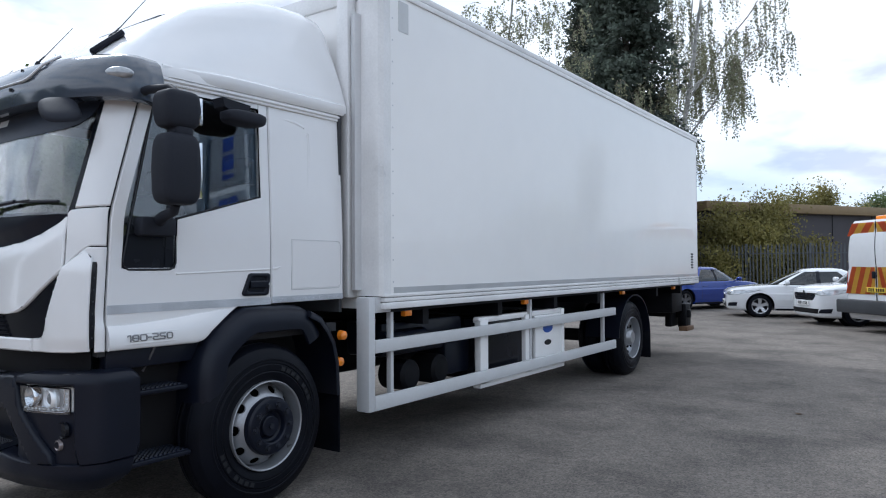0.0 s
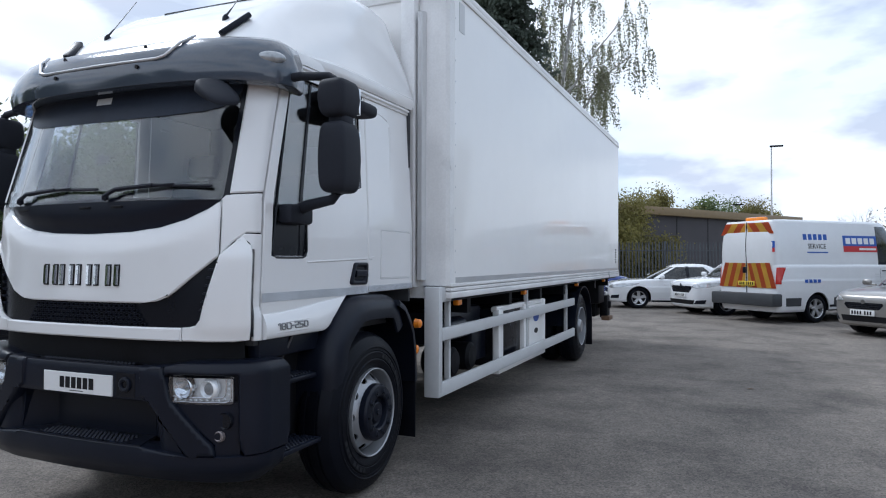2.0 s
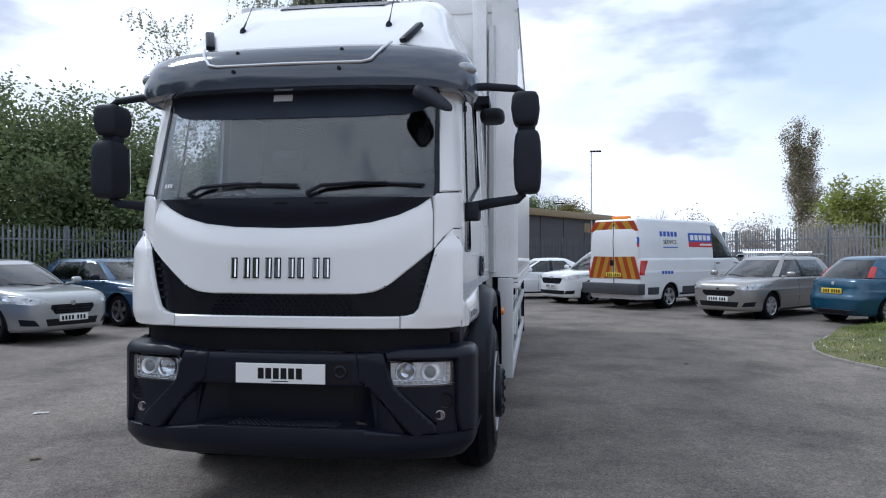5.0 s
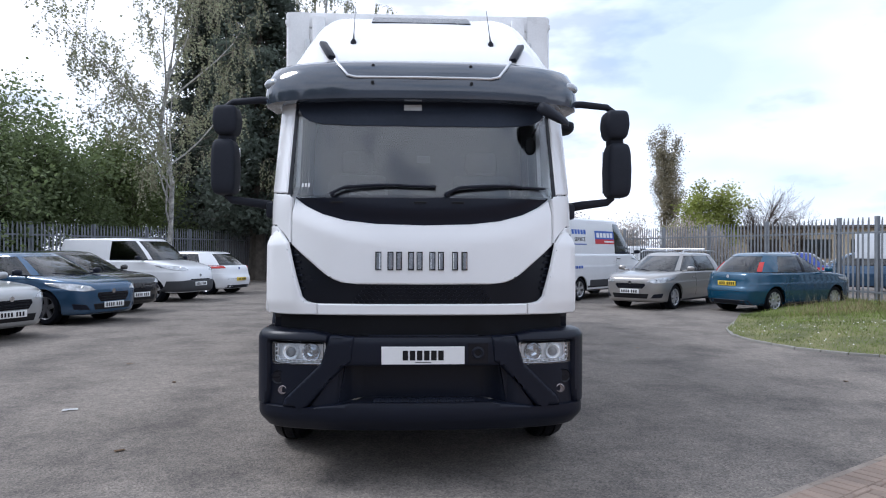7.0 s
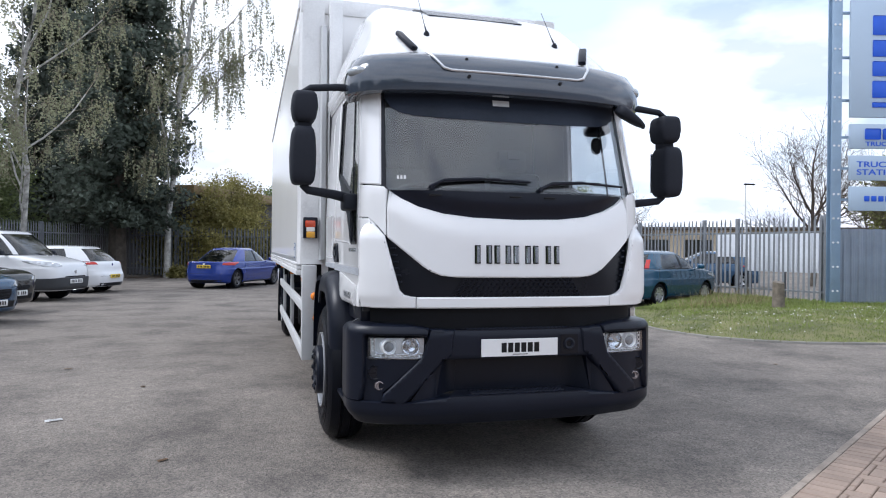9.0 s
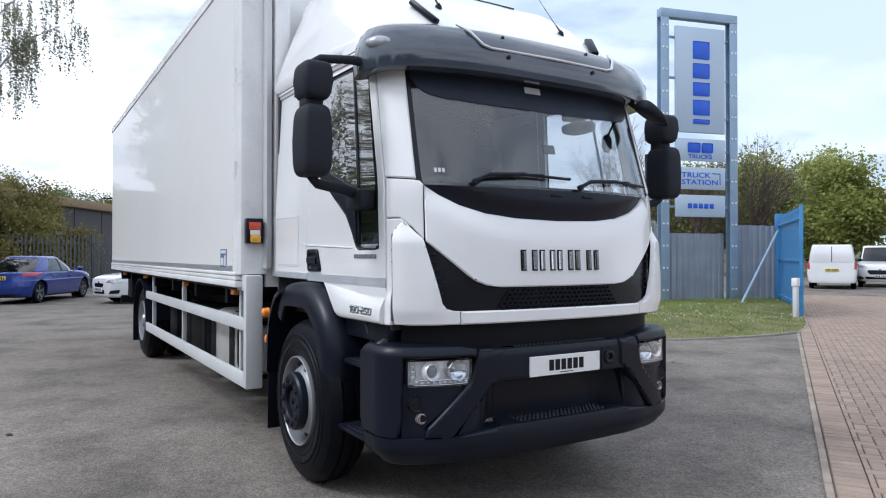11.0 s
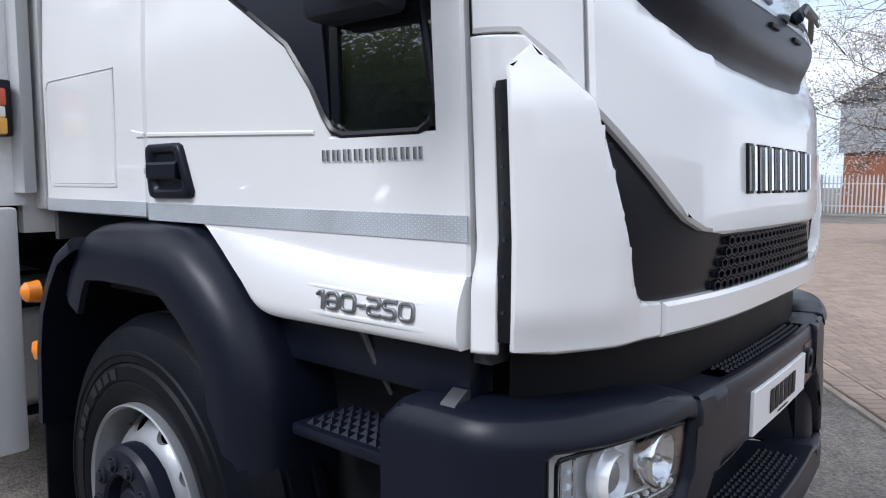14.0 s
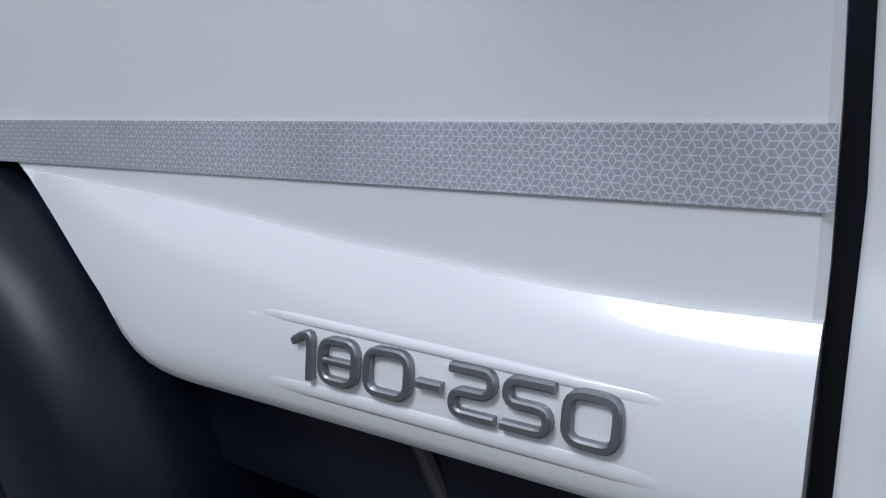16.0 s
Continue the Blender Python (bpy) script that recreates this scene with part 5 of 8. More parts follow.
# cargo body
Y0, Y1, HW, Z0, Z1 = 3.96, 12.32, 1.26, 1.215, 3.75
for sg in (-1, 1):
    a, b = min(sg * (HW - 0.06), sg * HW), max(sg * (HW - 0.06), sg * HW)
    wallp = tp("body_side", box(bmesh.new(), a, b, Y0 + 0.10, Y1 - 0.06, Z0 + 0.11, Z1 - 0.06), BOXWHITE, None, "glossy white body side panel")
    o = lambda d: (min(sg * (HW - 0.05), sg * (HW + d)), max(sg * (HW - 0.05), sg * (HW + d)))
    bm = bmesh.new()
    box(bm, *o(0.012), Y0 + 0.02, Y1, Z0, Z0 + 0.05, 0.006)
    box(bm, *o(0.007), Y0 + 0.02, Y1, Z0 + 0.055, Z0 + 0.085, 0.004)
    box(bm, *o(0.010), Y0 + 0.02, Y1, Z0 + 0.09, Z0 + 0.115, 0.005)
    tp("bottom_rail", bm, mat("white_rail", (0.80, 0.80, 0.80), 0.3) if sg < 0 else bpy.data.materials["white_rail"], None, "white ribbed bottom rail")
    tp("kick_strip", box(bmesh.new(), *o(0.003), Y0 + 0.13, Y1 - 0.06, Z0 + 0.12, Z0 + 0.165), ALU, wallp, "grey reflective strip")
    bm = bmesh.new()
    box(bm, *o(0.012), Y0 + 0.02, Y1, Z1 - 0.10, Z1 - 0.055, 0.006)
    box(bm, *o(0.006), Y0 + 0.02, Y1, Z1 - 0.05, Z1 + 0.005, 0.012)
    tp("top_rail", bm, bpy.data.materials["white_rail"], None, "white top rail")
    # front corner pillar with riveted flanges
    bm = bmesh.new()
    ring = lambda z: [Vector((sg * x, y, z)) for x, y in ((1.04, 3.93), (1.20, 3.93), (1.235, 3.945), (1.258, 3.98), (1.258, 4.10), (1.20, 4.10), (1.04, 4.0))]
    loft(bm, [ring(Z0 + 0.1), ring(Z1)])
    pil = tp("front_pillar", bm, bpy.data.materials["white_rail"], None, "white front corner pillar")
    bm = bmesh.new()
    loft(bm, [[Vector((sg * x, y, z)) for x, y in ((1.02, 3.88), (1.06, 3.875), (1.075, 3.90), (1.075, 3.95), (1.02, 3.95))] for z in (1.36, 3.48)])
    tp("pillar_channel", bm, GREYPAINT, pil)
    bm = bmesh.new()
    box(bm, min(sg * 0.88, sg * 1.0), max(sg * 0.88, sg * 1.0), 3.86, 3.96, 1.30, 3.70, 0.012)
    tp("bulkhead_post", bm, bpy.data.materials["white_rail"])
    for k in range(14):
        tp("rivet", cyl(bmesh.new(), 0.007, sg * 1.256, sg * 1.262, "X", (0, 4.085, 1.42 + k * 0.17), 6), ALU, pil)
    # skirt post and rails
    tp("skirt_post", box(bmesh.new(), min(sg * 1.095, sg * 1.225), max(sg * 1.095, sg * 1.225), 3.845, 3.92, 0.455, 1.31, 0.012), GREYPAINT, None, "grey side guard end post")
    tp("skirt_plate", box(bmesh.new(), min(sg * 1.18, sg * 1.222), max(sg * 1.18, sg * 1.222), 3.92, 4.10, 1.19, 1.31, 0.004), GREYPAINT)
    end = 8.66
    for z0, z1 in ((0.885, 0.985), (0.455, 0.565)):
        guard = tp("side_guard_rail", box(bmesh.new(), min(sg * 1.185, sg * 1.222), max(sg * 1.185, sg * 1.222), 3.92, end, z0, z1, 0.008), GREYPAINT, None, "long grey aluminium side guard rail")
    for y, z0 in ((4.16, 0.50), (6.42, 0.5), (8.35, 0.5)):
        tp("guard_hanger", box(bmesh.new(), min(sg * 1.14, sg * 1.185), max(sg * 1.14, sg * 1.185), y - 0.018, y + 0.018, z0, 1.22, 0.004), GREYPAINT)
    for y in (4.35, 6.3, 9.0, 11.2):
        tp("side_lamp", box(bmesh.new(), min(sg * 1.15, sg * 1.20), max(sg * 1.15, sg * 1.20), y - 0.045, y + 0.045, 1.14, 1.19, 0.008), ORANGE, None, "amber side lamp")
bm = bmesh.new()
box(bm, -1.04, 1.04, 3.96, 4.02, Z0, Z1 - 0.02)
tp("front_bulkhead", bm, BOXWHITE, None, "white front bulkhead")
tp("body_roof", box(bmesh.new(), -1.245, 1.245, Y0, Y1, Z1 - 0.06, Z1 - 0.005, 0.01), BOXWHITE)
tp("roof_front_rail", box(bmesh.new(), -1.25, 1.25, 3.94, 4.0, Z1 - 0.14, Z1 + 0.004, 0.012), bpy.data.materials["white_rail"])
tp("body_floor", box(bmesh.new(), -1.2, 1.2, Y0 + 0.05, Y1, Z0 - 0.03, Z0 + 0.10), DARKMETAL)
bm = bmesh.new()
box(bm, -1.25, 1.25, Y1 - 0.06, Y1 + 0.01, Z0, Z0 + 0.2, 0.01)
box(bm, -1.25, 1.25, Y1 - 0.06, Y1 + 0.01, Z1 - 0.16, Z1, 0.01)
for sg in (-1, 1):
    box(bm, min(sg * 1.14, sg * 1.255), max(sg * 1.14, sg * 1.255), Y1 - 0.065, Y1 + 0.012, Z0, Z1, 0.01)
tp("rear_frame", bm, GREYPAINT)
tp("rear_door", box(bmesh.new(), -1.14, 1.14, Y1 - 0.05, Y1 - 0.02, Z0 + 0.2, Z1 - 0.16), BOXWHITE)
# front corner lamp unit on the driver's side
bm = box(bmesh.new(), -1.215, -1.09, 3.86, 3.932, 1.55, 1.74, 0.008)
lu = tp("corner_lamp", bm, PLASTIC, None, "orange and amber marker lamp in a black bracket")
tp("lens", box(bmesh.new(), -1.20, -1.11, 3.845, 3.865, 1.65, 1.71, 0.008), mat("orange_red_lens", (0.62, 0.07, 0.02), 0.2, coat=0.5), lu)
tp("lens", box(bmesh.new(), -1.19, -1.115, 3.845, 3.865, 1.612, 1.65, 0.006), PLATEWHITE, lu)
tp("lens", box(bmesh.new(), -1.19, -1.115, 3.83, 3.865, 1.555, 1.612, 0.008), mat("yellow_lens", (0.75, 0.38, 0.03), 0.2, coat=0.5), lu)
# stickers on the body side
bm = box(bmesh.new(), -1.2635, -1.2595, 4.27, 4.46, 1.365, 1.51)
st = tp("builder_sticker", bm, mat("sticker_blue", (0.10, 0.17, 0.32), 0.4), None, "blue and white bodybuilder's sticker")
for a, b, c, d in ((4.29, 4.44, 1.475, 1.50), (4.36, 4.44, 1.38, 1.44), (4.29, 4.33, 1.375, 1.46)):
    tp("sticker_bar", box(bmesh.new(), -1.2655, -1.2605, a, b, c, d), PLATEWHITE, st)
for k in range(6):
    tp("code_bar", box(bmesh.new(), 1.2595, 1.2635, 11.9, 12.02, 1.47 + k * 0.045, 1.495 + k * 0.045), INK)
# grey corner sticker high on the passenger side
tp("corner_sticker", box(bmesh.new(), 1.2595, 1.2635, 4.16, 4.28, 3.38, 3.62), GREYPAINT)

# chassis and the gear under the body
bm = bmesh.new()
for x in (-0.42, 0.42):
    box(bm, x - 0.04, x + 0.04, 2.0, 12.25, 0.80, 1.07)
for y in (4.6, 5.8, 7.0, 8.2, 10.4, 11.6):
    box(bm, -1.18, 1.18, y - 0.04, y + 0.04, 1.06, 1.19)
box(bm, -0.8, 0.8, 9.3, 9.54, 0.44, 0.6, 0.03)
box(bm, -0.75, 0.75, 2.86, 3.06, 0.38, 0.52, 0.03)
tp("chassis_frame", bm, DARKMETAL, None, "black steel chassis frame")
bm = bmesh.new()
box(bm, -0.45, 0.45, 2.1, 3.9, 0.55, 1.0, 0.05)
cyl(bm, 0.19, 3.9, 7.9, "Y", (0.0, 0, 0.72), 16)
tp("engine_and_gearbox", bm, DARKMETAL)
for dy in (0.0, 0.42):
    tp("air_tank", lathe(bmesh.new(), [(0.78, 0.001), (0.785, 0.10), (0.81, 0.13), (1.05, 0.13), (1.075, 0.10), (1.08, 0.001)], "X", (0, 4.55 + dy, 0.63), 22), DARKMETAL, None, "black air tank")
bm = bmesh.new()
box(bm, 0.60, 1.0, 4.25, 5.4, 0.80, 1.08, 0.03)
cyl(bm, 0.09, 4.2, 4.75, "Y", (1.02, 0, 0.93), 16)
tp("air_dryer", bm, PLASTIC)
tp("battery_box", box(bmesh.new(), 0.55, 1.02, 5.1, 5.5, 0.55, 0.85, 0.02), PLASTIC)
# refrigeration standby unit behind the passenger-side guard
unit = tp("standby_unit", box(bmesh.new(), 0.62, 1.12, 5.52, 7.2, 0.46, 1.03, 0.012), GLOSSBLACK, None, "white framed refrigeration unit")
for a, b, c, d in ((5.46, 5.60, 0.42, 1.03), (6.33, 6.46, 0.42, 1.03), (7.16, 7.24, 0.42, 1.05)):
    tp("unit_frame", box(bmesh.new(), 1.10, 1.17, a, b, c, d, 0.01), BOXWHITE, unit)
tp("unit_frame", box(bmesh.new(), 1.08, 1.17, 5.46, 7.24, 0.39, 0.47, 0.012), BOXWHITE, unit)
tp("unit_frame", box(bmesh.new(), 1.08, 1.15, 5.46, 7.24, 1.0, 1.055, 0.012), BOXWHITE, unit)
tp("unit_door", box(bmesh.new(), 1.12, 1.165, 6.55, 7.16, 0.47, 1.0, 0.012), BOXWHITE, unit)
bm = bmesh.new()
cyl(bm, 0.09, 1.165, 1.169, "X", (0, 0, 0), 28)
for v in bm.verts:
    v.co = Vector((v.co.x, 6.83 + v.co.y * 1.25, 0.86 + v.co.z * 0.62))
tp("unit_badge", bm, BLUEINK, unit, "blue oval badge")
bm = bmesh.new()
cyl(bm, 0.06, 1.165, 1.168, "X", (0, 0, 0), 24)
for v in bm.verts:
    v.co = Vector((v.co.x, 6.83 + v.co.y * 1.3, 0.70 + v.co.z * 0.5))
tp("unit_badge", bm, INK, unit)
# fuel tank and second tank on the driver's side
def tank(y0, y1, z0, z1, material, name, label):
    bm = box(bmesh.new(), -1.06, -0.52, y0, y1, z0, z1, 0.10, None, 4)
    ob = tp(name, bm, material, None, label, 50)
    for k in (0.15, 0.8):
        y = y0 + (y1 - y0) * k
        tp("tank_strap", box(bmesh.new(), -1.066, -0.52, y - 0.025, y + 0.025, z0 - 0.005, z1 + 0.005, 0.1, None, 4), DARKMETAL, ob)
    return ob
ft = tank(4.72, 5.72, 0.40, 0.96, TANK, "fuel_tank", "brushed aluminium fuel tank with straps")
tp("filler_neck", cyl(bmesh.new(), 0.05, -1.12, -1.0, "X", (0, 4.55, 0.93), 18), ALU, ft)
tank(4.3, 4.68, 0.45, 0.9, TANK, "small_tank", "small aluminium tank")
tank(5.80, 6.9, 0.42, 0.92, DARKMETAL, "tool_locker", "black locker under the body")
tp("spare_bracket", box(bmesh.new(), -1.1, -0.6, 7.2, 7.6, 0.5, 0.9, 0.03), DARKMETAL)
# under-body dark mass and tail lift
bm = bmesh.new()
box(bm, -1.0, 1.0, 11.7, 12.25, 0.72, 1.15, 0.02)
box(bm, -1.1, 1.1, 12.36, 12.46, 0.60, 0.74, 0.02)
for x in (-0.8, 0.8):
    box(bm, x - 0.06, x + 0.06, 12.1, 12.66, 0.45, 0.75, 0.02)
    cyl(bm, 0.055, x - 0.12, x + 0.2, "X", (0, 12.7, 0.72), 14)
box(bm, 0.9, 1.05, 12.3, 12.6, 0.42, 0.85, 0.03)
tp("tail_lift", bm, DARKMETAL, None, "dark tail lift gear")
tp("tail_step", box(bmesh.new(), 0.95, 1.1, 12.2, 12.6, 0.38, 0.46, 0.01), mat("rusty_steel", (0.16, 0.09, 0.05), 0.7, var=0.3, scale=9), None)

# ---- parked vehicles ----
def car_paint(name, col, metal=0.0, rough=0.22):
    return mat(name, col, rough, metal, var=0.03, scale=1.2, fine=9, coat=0.8, rvar=0.04)


def car_wheel(parent, x, sg, hw, R, spokes, rimcol, width=0.2):
    X, Z = x, R
    tyre = bmesh.new()
    pr = [(-width, R * 0.62), (-width, R * 0.9), (-width * 0.85, R * 0.985), (-width * 0.7, R), (-width * 0.3, R), (-width * 0.15, R * 0.985), (0, R * 0.92), (0.004, R * 0.82), (-0.004, R * 0.7), (-0.012, R * 0.655)]
    lathe(tyre, [(sg * (hw + a), r) for a, r in pr], "Y", (X, 0, Z), 40)
    w = part("wheel", tyre, RUBBER, parent, "", 30)
    rim = bmesh.new()
    lathe(rim, [(sg * (hw + a), r) for a, r in ((-0.02, R * 0.68), (0.0, R * 0.665), (-0.012, R * 0.62), (-0.09, R * 0.60))], "Y", (X, 0, Z), 32)
    for k in range(spokes):
        a = 2 * math.pi * (k + 0.25) / spokes
        d, e = Vector((math.cos(a), 0, math.sin(a))), Vector((-math.sin(a), 0, math.cos(a)))
        c = Vector((X, 0, Z))
        wd0, wd1 = R * 0.11, R * (0.5 / spokes + 0.045)
        y0, y1 = sg * (hw - 0.03), sg * (hw - 0.008)
        ring = lambda r, wd, yy: [c + d * r + e * wd + Vector((0, yy, 0)), c + d * r - e * wd + Vector((0, yy, 0)), c + d * r - e * wd + Vector((0, yy - sg * 0.03, 0)), c + d * r + e * wd + Vector((0, yy - sg * 0.03, 0))]
        loft(rim, [ring(R * 0.08, wd0, y0), ring(R * 0.64, wd1, y1)])
    cyl(rim, R * 0.13, sg * (hw - 0.06), sg * (hw - 0.018), "Y", (X, 0, Z), 16)
    part("rim", rim, rimcol, w)
    part("brake_disc", lathe(bmesh.new(), [(sg * (hw - 0.085), R * 0.63), (sg * (hw - 0.085), 0.001)], "Y", (X, 0, Z), 24), DARKMETAL, w)


GREYBUMPER = mat("grey_bumper_plastic", (0.045, 0.048, 0.054), 0.55, var=0.12)
CARLAMP = mat("clear_lamp", (0.50, 0.52, 0.54), 0.14, 0.5, coat=1.0, var=0.3, scale=14)
DARKRIM = mat("dark_alloy", (0.16, 0.16, 0.17), 0.3, 0.6)
SILVERRIM = mat("silver_alloy", (0.55, 0.56, 0.58), 0.28, 0.7)


def chaikin(pts, n=2):
    for _ in range(n):
        q = [pts[0]]
        for a, b in zip(pts, pts[1:]):
            q += [(a[0] * 0.75 + b[0] * 0.25, a[1] * 0.75 + b[1] * 0.25), (a[0] * 0.25 + b[0] * 0.75, a[1] * 0.25 + b[1] * 0.75)]
        pts = q + [pts[-1]]
    return pts


def oval(xf, xr, xc, w, z, p, n=72, off=0.0, pr=None):
    """One level of a body: a rounded oblong in plan, from xr to xf, w to each side."""
    ring = []
    for i in range(n):
        a = 2 * math.pi * i / n
        c, s_ = math.cos(a), math.sin(a)
        x = (xf - xc if c > 0 else xc - xr) + off
        e = p if c > 0 or pr is None else pr
        ring.append(Vector((xc + x * math.copysign(abs(c) ** (2 / e), c), (w + off) * math.copysign(abs(s_) ** (2 / e), s_), z)))
    return ring


def cut(bm, tool):
    """bm less tool, both closed."""
    obs = []
    for b_ in (bm, tool):
        bmesh.ops.recalc_face_normals(b_, faces=b_.faces)
        me = bpy.data.meshes.new("tmp")
        b_.to_mesh(me)
        b_.free()
        o = bpy.data.objects.new("tmp", me)
        scene.collection.objects.link(o)
        obs.append(o)
    md = obs[0].modifiers.new("cut", "BOOLEAN")
    md.operation, md.object, md.solver = "DIFFERENCE", obs[1], "EXACT"
    me = bpy.data.meshes.new_from_object(obs[0].evaluated_get(bpy.context.evaluated_depsgraph_get()))
    out = bmesh.new()
    out.from_mesh(me)
    for o in obs:
        bpy.data.meshes.remove(o.data)
    bpy.data.meshes.remove(me)
    return out


def make_car(name, at, yaw, paint, label, spec, category="car", plate=True):
    """spec: nose, tail: profiles (x, z) from the foot up to the belt; roof: foot and top of screen, top and foot of rear window."""
    H, HWD = spec["H"], spec["W"] / 2
    fx, rx, R = spec["fx"], spec["rx"], spec["R"]
    car = thing(name, pose(at[0], at[1], 0, 0, 0, yaw), label, category, "parked vehicles")
    sill, belt, P, GP = spec["sill"], spec["belt"], spec.get("P", 5.5), spec.get("GP", 3.6)
    PR, GPR = spec.get("PR", P), spec.get("GPR", GP)
    nose, tail = chaikin(spec["nose"]), chaikin(spec["tail"])
    nz, nx = [p[1] for p in nose], [p[0] for p in nose]
    tz_, tx = [p[1] for p in tail], [p[0] for p in tail]
    wz = [sill, sill + 0.05, sill + 0.16, belt * 0.55, belt * 0.72, belt * 0.76, belt - 0.05, belt - 0.012, belt]
    ww = [-0.085, -0.05, -0.03, -0.004, 0.0, -0.012, -0.035, -0.055, -0.09]

    def level(z):
        return float(np.interp(z, nz, nx)), float(np.interp(z, tz_, tx)), HWD + float(np.interp(z, wz, ww))

    def side(sg):
        def f(x, z, d=0.0):
            a, b_, w = level(z)
            e, q = (x / a, P) if x > 0 else (x / b_, PR)
            return Vector((x, sg * (w * max(0.0, 1 - min(1.0, abs(e)) ** q) ** (1 / q) - d), z))
        return f

    def end(front):
        def f(y, z, d=0.0):
            a, b_, w = level(z)
            q, m = (P, a) if front else (PR, b_)
            e = min(0.985, abs(y) / w)
            k = (1 - e ** q) ** (1 / q)
            slope = -m * e ** (q - 1) * (1 - e ** q) ** (1 / q - 1) / w * math.copysign(1, y)
            nrm = Vector((1, -slope, 0)).normalized() * (1 if front else -1)
            return Vector((m * k, math.copysign(e * w, y), z)) - nrm * d
        return f
    zs = sorted({round(z, 4) for z in nz + tz_ + wz if sill <= z <= belt})
    zs = [z for i, z in enumerate(zs) if i == 0 or z - zs[i - 1] > 0.0015 or z == belt]
    shellm = loft(bmesh.new(), [oval(level(z)[0], level(z)[1], 0, level(z)[2], z, P, 72, 0.0, PR) for z in zs])
    ra = R * 1.14
    tool = bmesh.new()
    for cx in (fx, rx):
        for sg in (-1, 1):
            lo, hi = sorted((sg * (HWD - 0.34), sg * (HWD + 0.2)))
            n = 36
            loft(tool, [[Vector((cx + ra * math.cos(2 * math.pi * i / n), yy, R + ra * math.sin(2 * math.pi * i / n))) for i in range(n)] for yy in (lo, hi)])
    b = part("body", cut(shellm, tool), paint, car, "", 34)
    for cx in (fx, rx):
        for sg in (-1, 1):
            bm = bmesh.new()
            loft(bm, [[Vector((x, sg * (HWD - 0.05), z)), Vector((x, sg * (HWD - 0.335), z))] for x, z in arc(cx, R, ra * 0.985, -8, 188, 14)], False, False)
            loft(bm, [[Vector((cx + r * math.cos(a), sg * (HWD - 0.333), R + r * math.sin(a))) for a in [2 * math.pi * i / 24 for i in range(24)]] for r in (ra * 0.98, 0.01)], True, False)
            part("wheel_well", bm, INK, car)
    # cabin above the belt
    (x0, z0), (x1, z1), (x2, z2), (x3, z3) = spec["roof"]
    xg = (x0 + x3) / 2
    lean = spec.get("lean", 0.22)
    ztop = max(z1, z2)

    def cab_level(t):
        z = belt - 0.02 + (ztop - belt + 0.02) * t
        bow = 0.05 * math.sin(math.pi * min(1, t))
        return x0 + (x1 - x0) * t + bow, x3 + (x2 - x3) * t - bow, HWD - spec.get("tuck", 0.075) - lean * t ** 1.35, z

    def cab_ring(t, off=0.0, n=72):
        a, c, w, z = cab_level(t)
        return oval(a, c, xg, w, z, GP, n, off, GPR)
    glassm = loft(bmesh.new(), [cab_ring(t) for t in (0, 0.2, 0.4, 0.6, 0.8, 0.93)], True, False)
    g = part("window_glass", glassm, DARKGLASS, car, "dark tinted side and end windows", 50)
    g.visible_shadow = False

    def cab_pt(u, t, off):
        """u: 0 at the screen's middle, 0.25 at the side, 0.5 at the rear window's middle."""
        a, c, w, z = cab_level(t)
        cs, sn = math.cos(2 * math.pi * u), math.sin(2 * math.pi * u)
        x = (a - xg if cs > 0 else xg - c) + off
        q = GP if cs > 0 else GPR
        return Vector((xg + x * math.copysign(abs(cs) ** (2 / q), cs), (w + off) * math.copysign(abs(sn) ** (2 / q), sn), z))

    def cab_u(x, t):
        a, c, w, z = cab_level(t)
        e = (x - xg) / (a - xg) if x > xg else (x - xg) / (xg - c)
        cs = math.copysign(min(1.0, abs(e)) ** ((GP if e > 0 else GPR) / 2), e)
        return math.acos(cs) / (2 * math.pi)

    def strip(bm, sg, ulo, uhi, tlo=0.0, thi=0.95, k=6, m=6, off=0.007):
        lo = ulo if callable(ulo) else (lambda t: ulo)
        hi = uhi if callable(uhi) else (lambda t: uhi)
        for o_ in (off,):
            rows = []
            for j in range(m + 1):
                t = tlo + (thi - tlo) * j / m
                us = [lo(t) + (hi(t) - lo(t)) * i / k for i in range(k + 1)]
                pts = [cab_pt(us[0], t, -0.002)] + [cab_pt(u, t, off) for u in us] + [cab_pt(us[-1], t, -0.002)]
                rows.append([Vector((p.x, sg * p.y, p.z)) for p in pts])
            loft(bm, rows, False, False)
    rb = spec.get("rear_pillar", 0.055)
    for sg in (-1, 1):
        bm = bmesh.new()
        strip(bm, sg, 0.108, 0.140)
        part("screen_pillar", bm, paint, b)
        for px, pw in spec.get("pillars", []):
            bm = bmesh.new()
            strip(bm, sg, lambda t: cab_u(px + pw / 2, t), lambda t: cab_u(px - pw / 2, t))
            part("door_pillar", bm, GLOSSBLACK if spec.get("black_pillars", True) else paint, b)
        bm = bmesh.new()
        if spec.get("solid") is not None:
            strip(bm, sg, lambda t: cab_u(spec["solid"], t), 0.5, k=18)
        else:
            strip(bm, sg, 0.345 - rb, 0.385, k=10)
        part("rear_quarter", bm, paint, b)
        bm = bmesh.new()
        strip(bm, sg, 0.1, 0.4 if spec.get("solid") is None else (lambda t: cab_u(spec["solid"] + 0.01, t)), 0.0, 0.07, k=20, m=1)
        part("window_line", bm, spec.get("line", GLOSSBLACK), b)
    bm = bmesh.new()
    rings = [cab_ring(0.90, -0.002), cab_ring(0.90, 0.008), cab_ring(0.96, 0.004), cab_ring(1.0, -0.012)]
    a, c, w, z = cab_level(1.0)
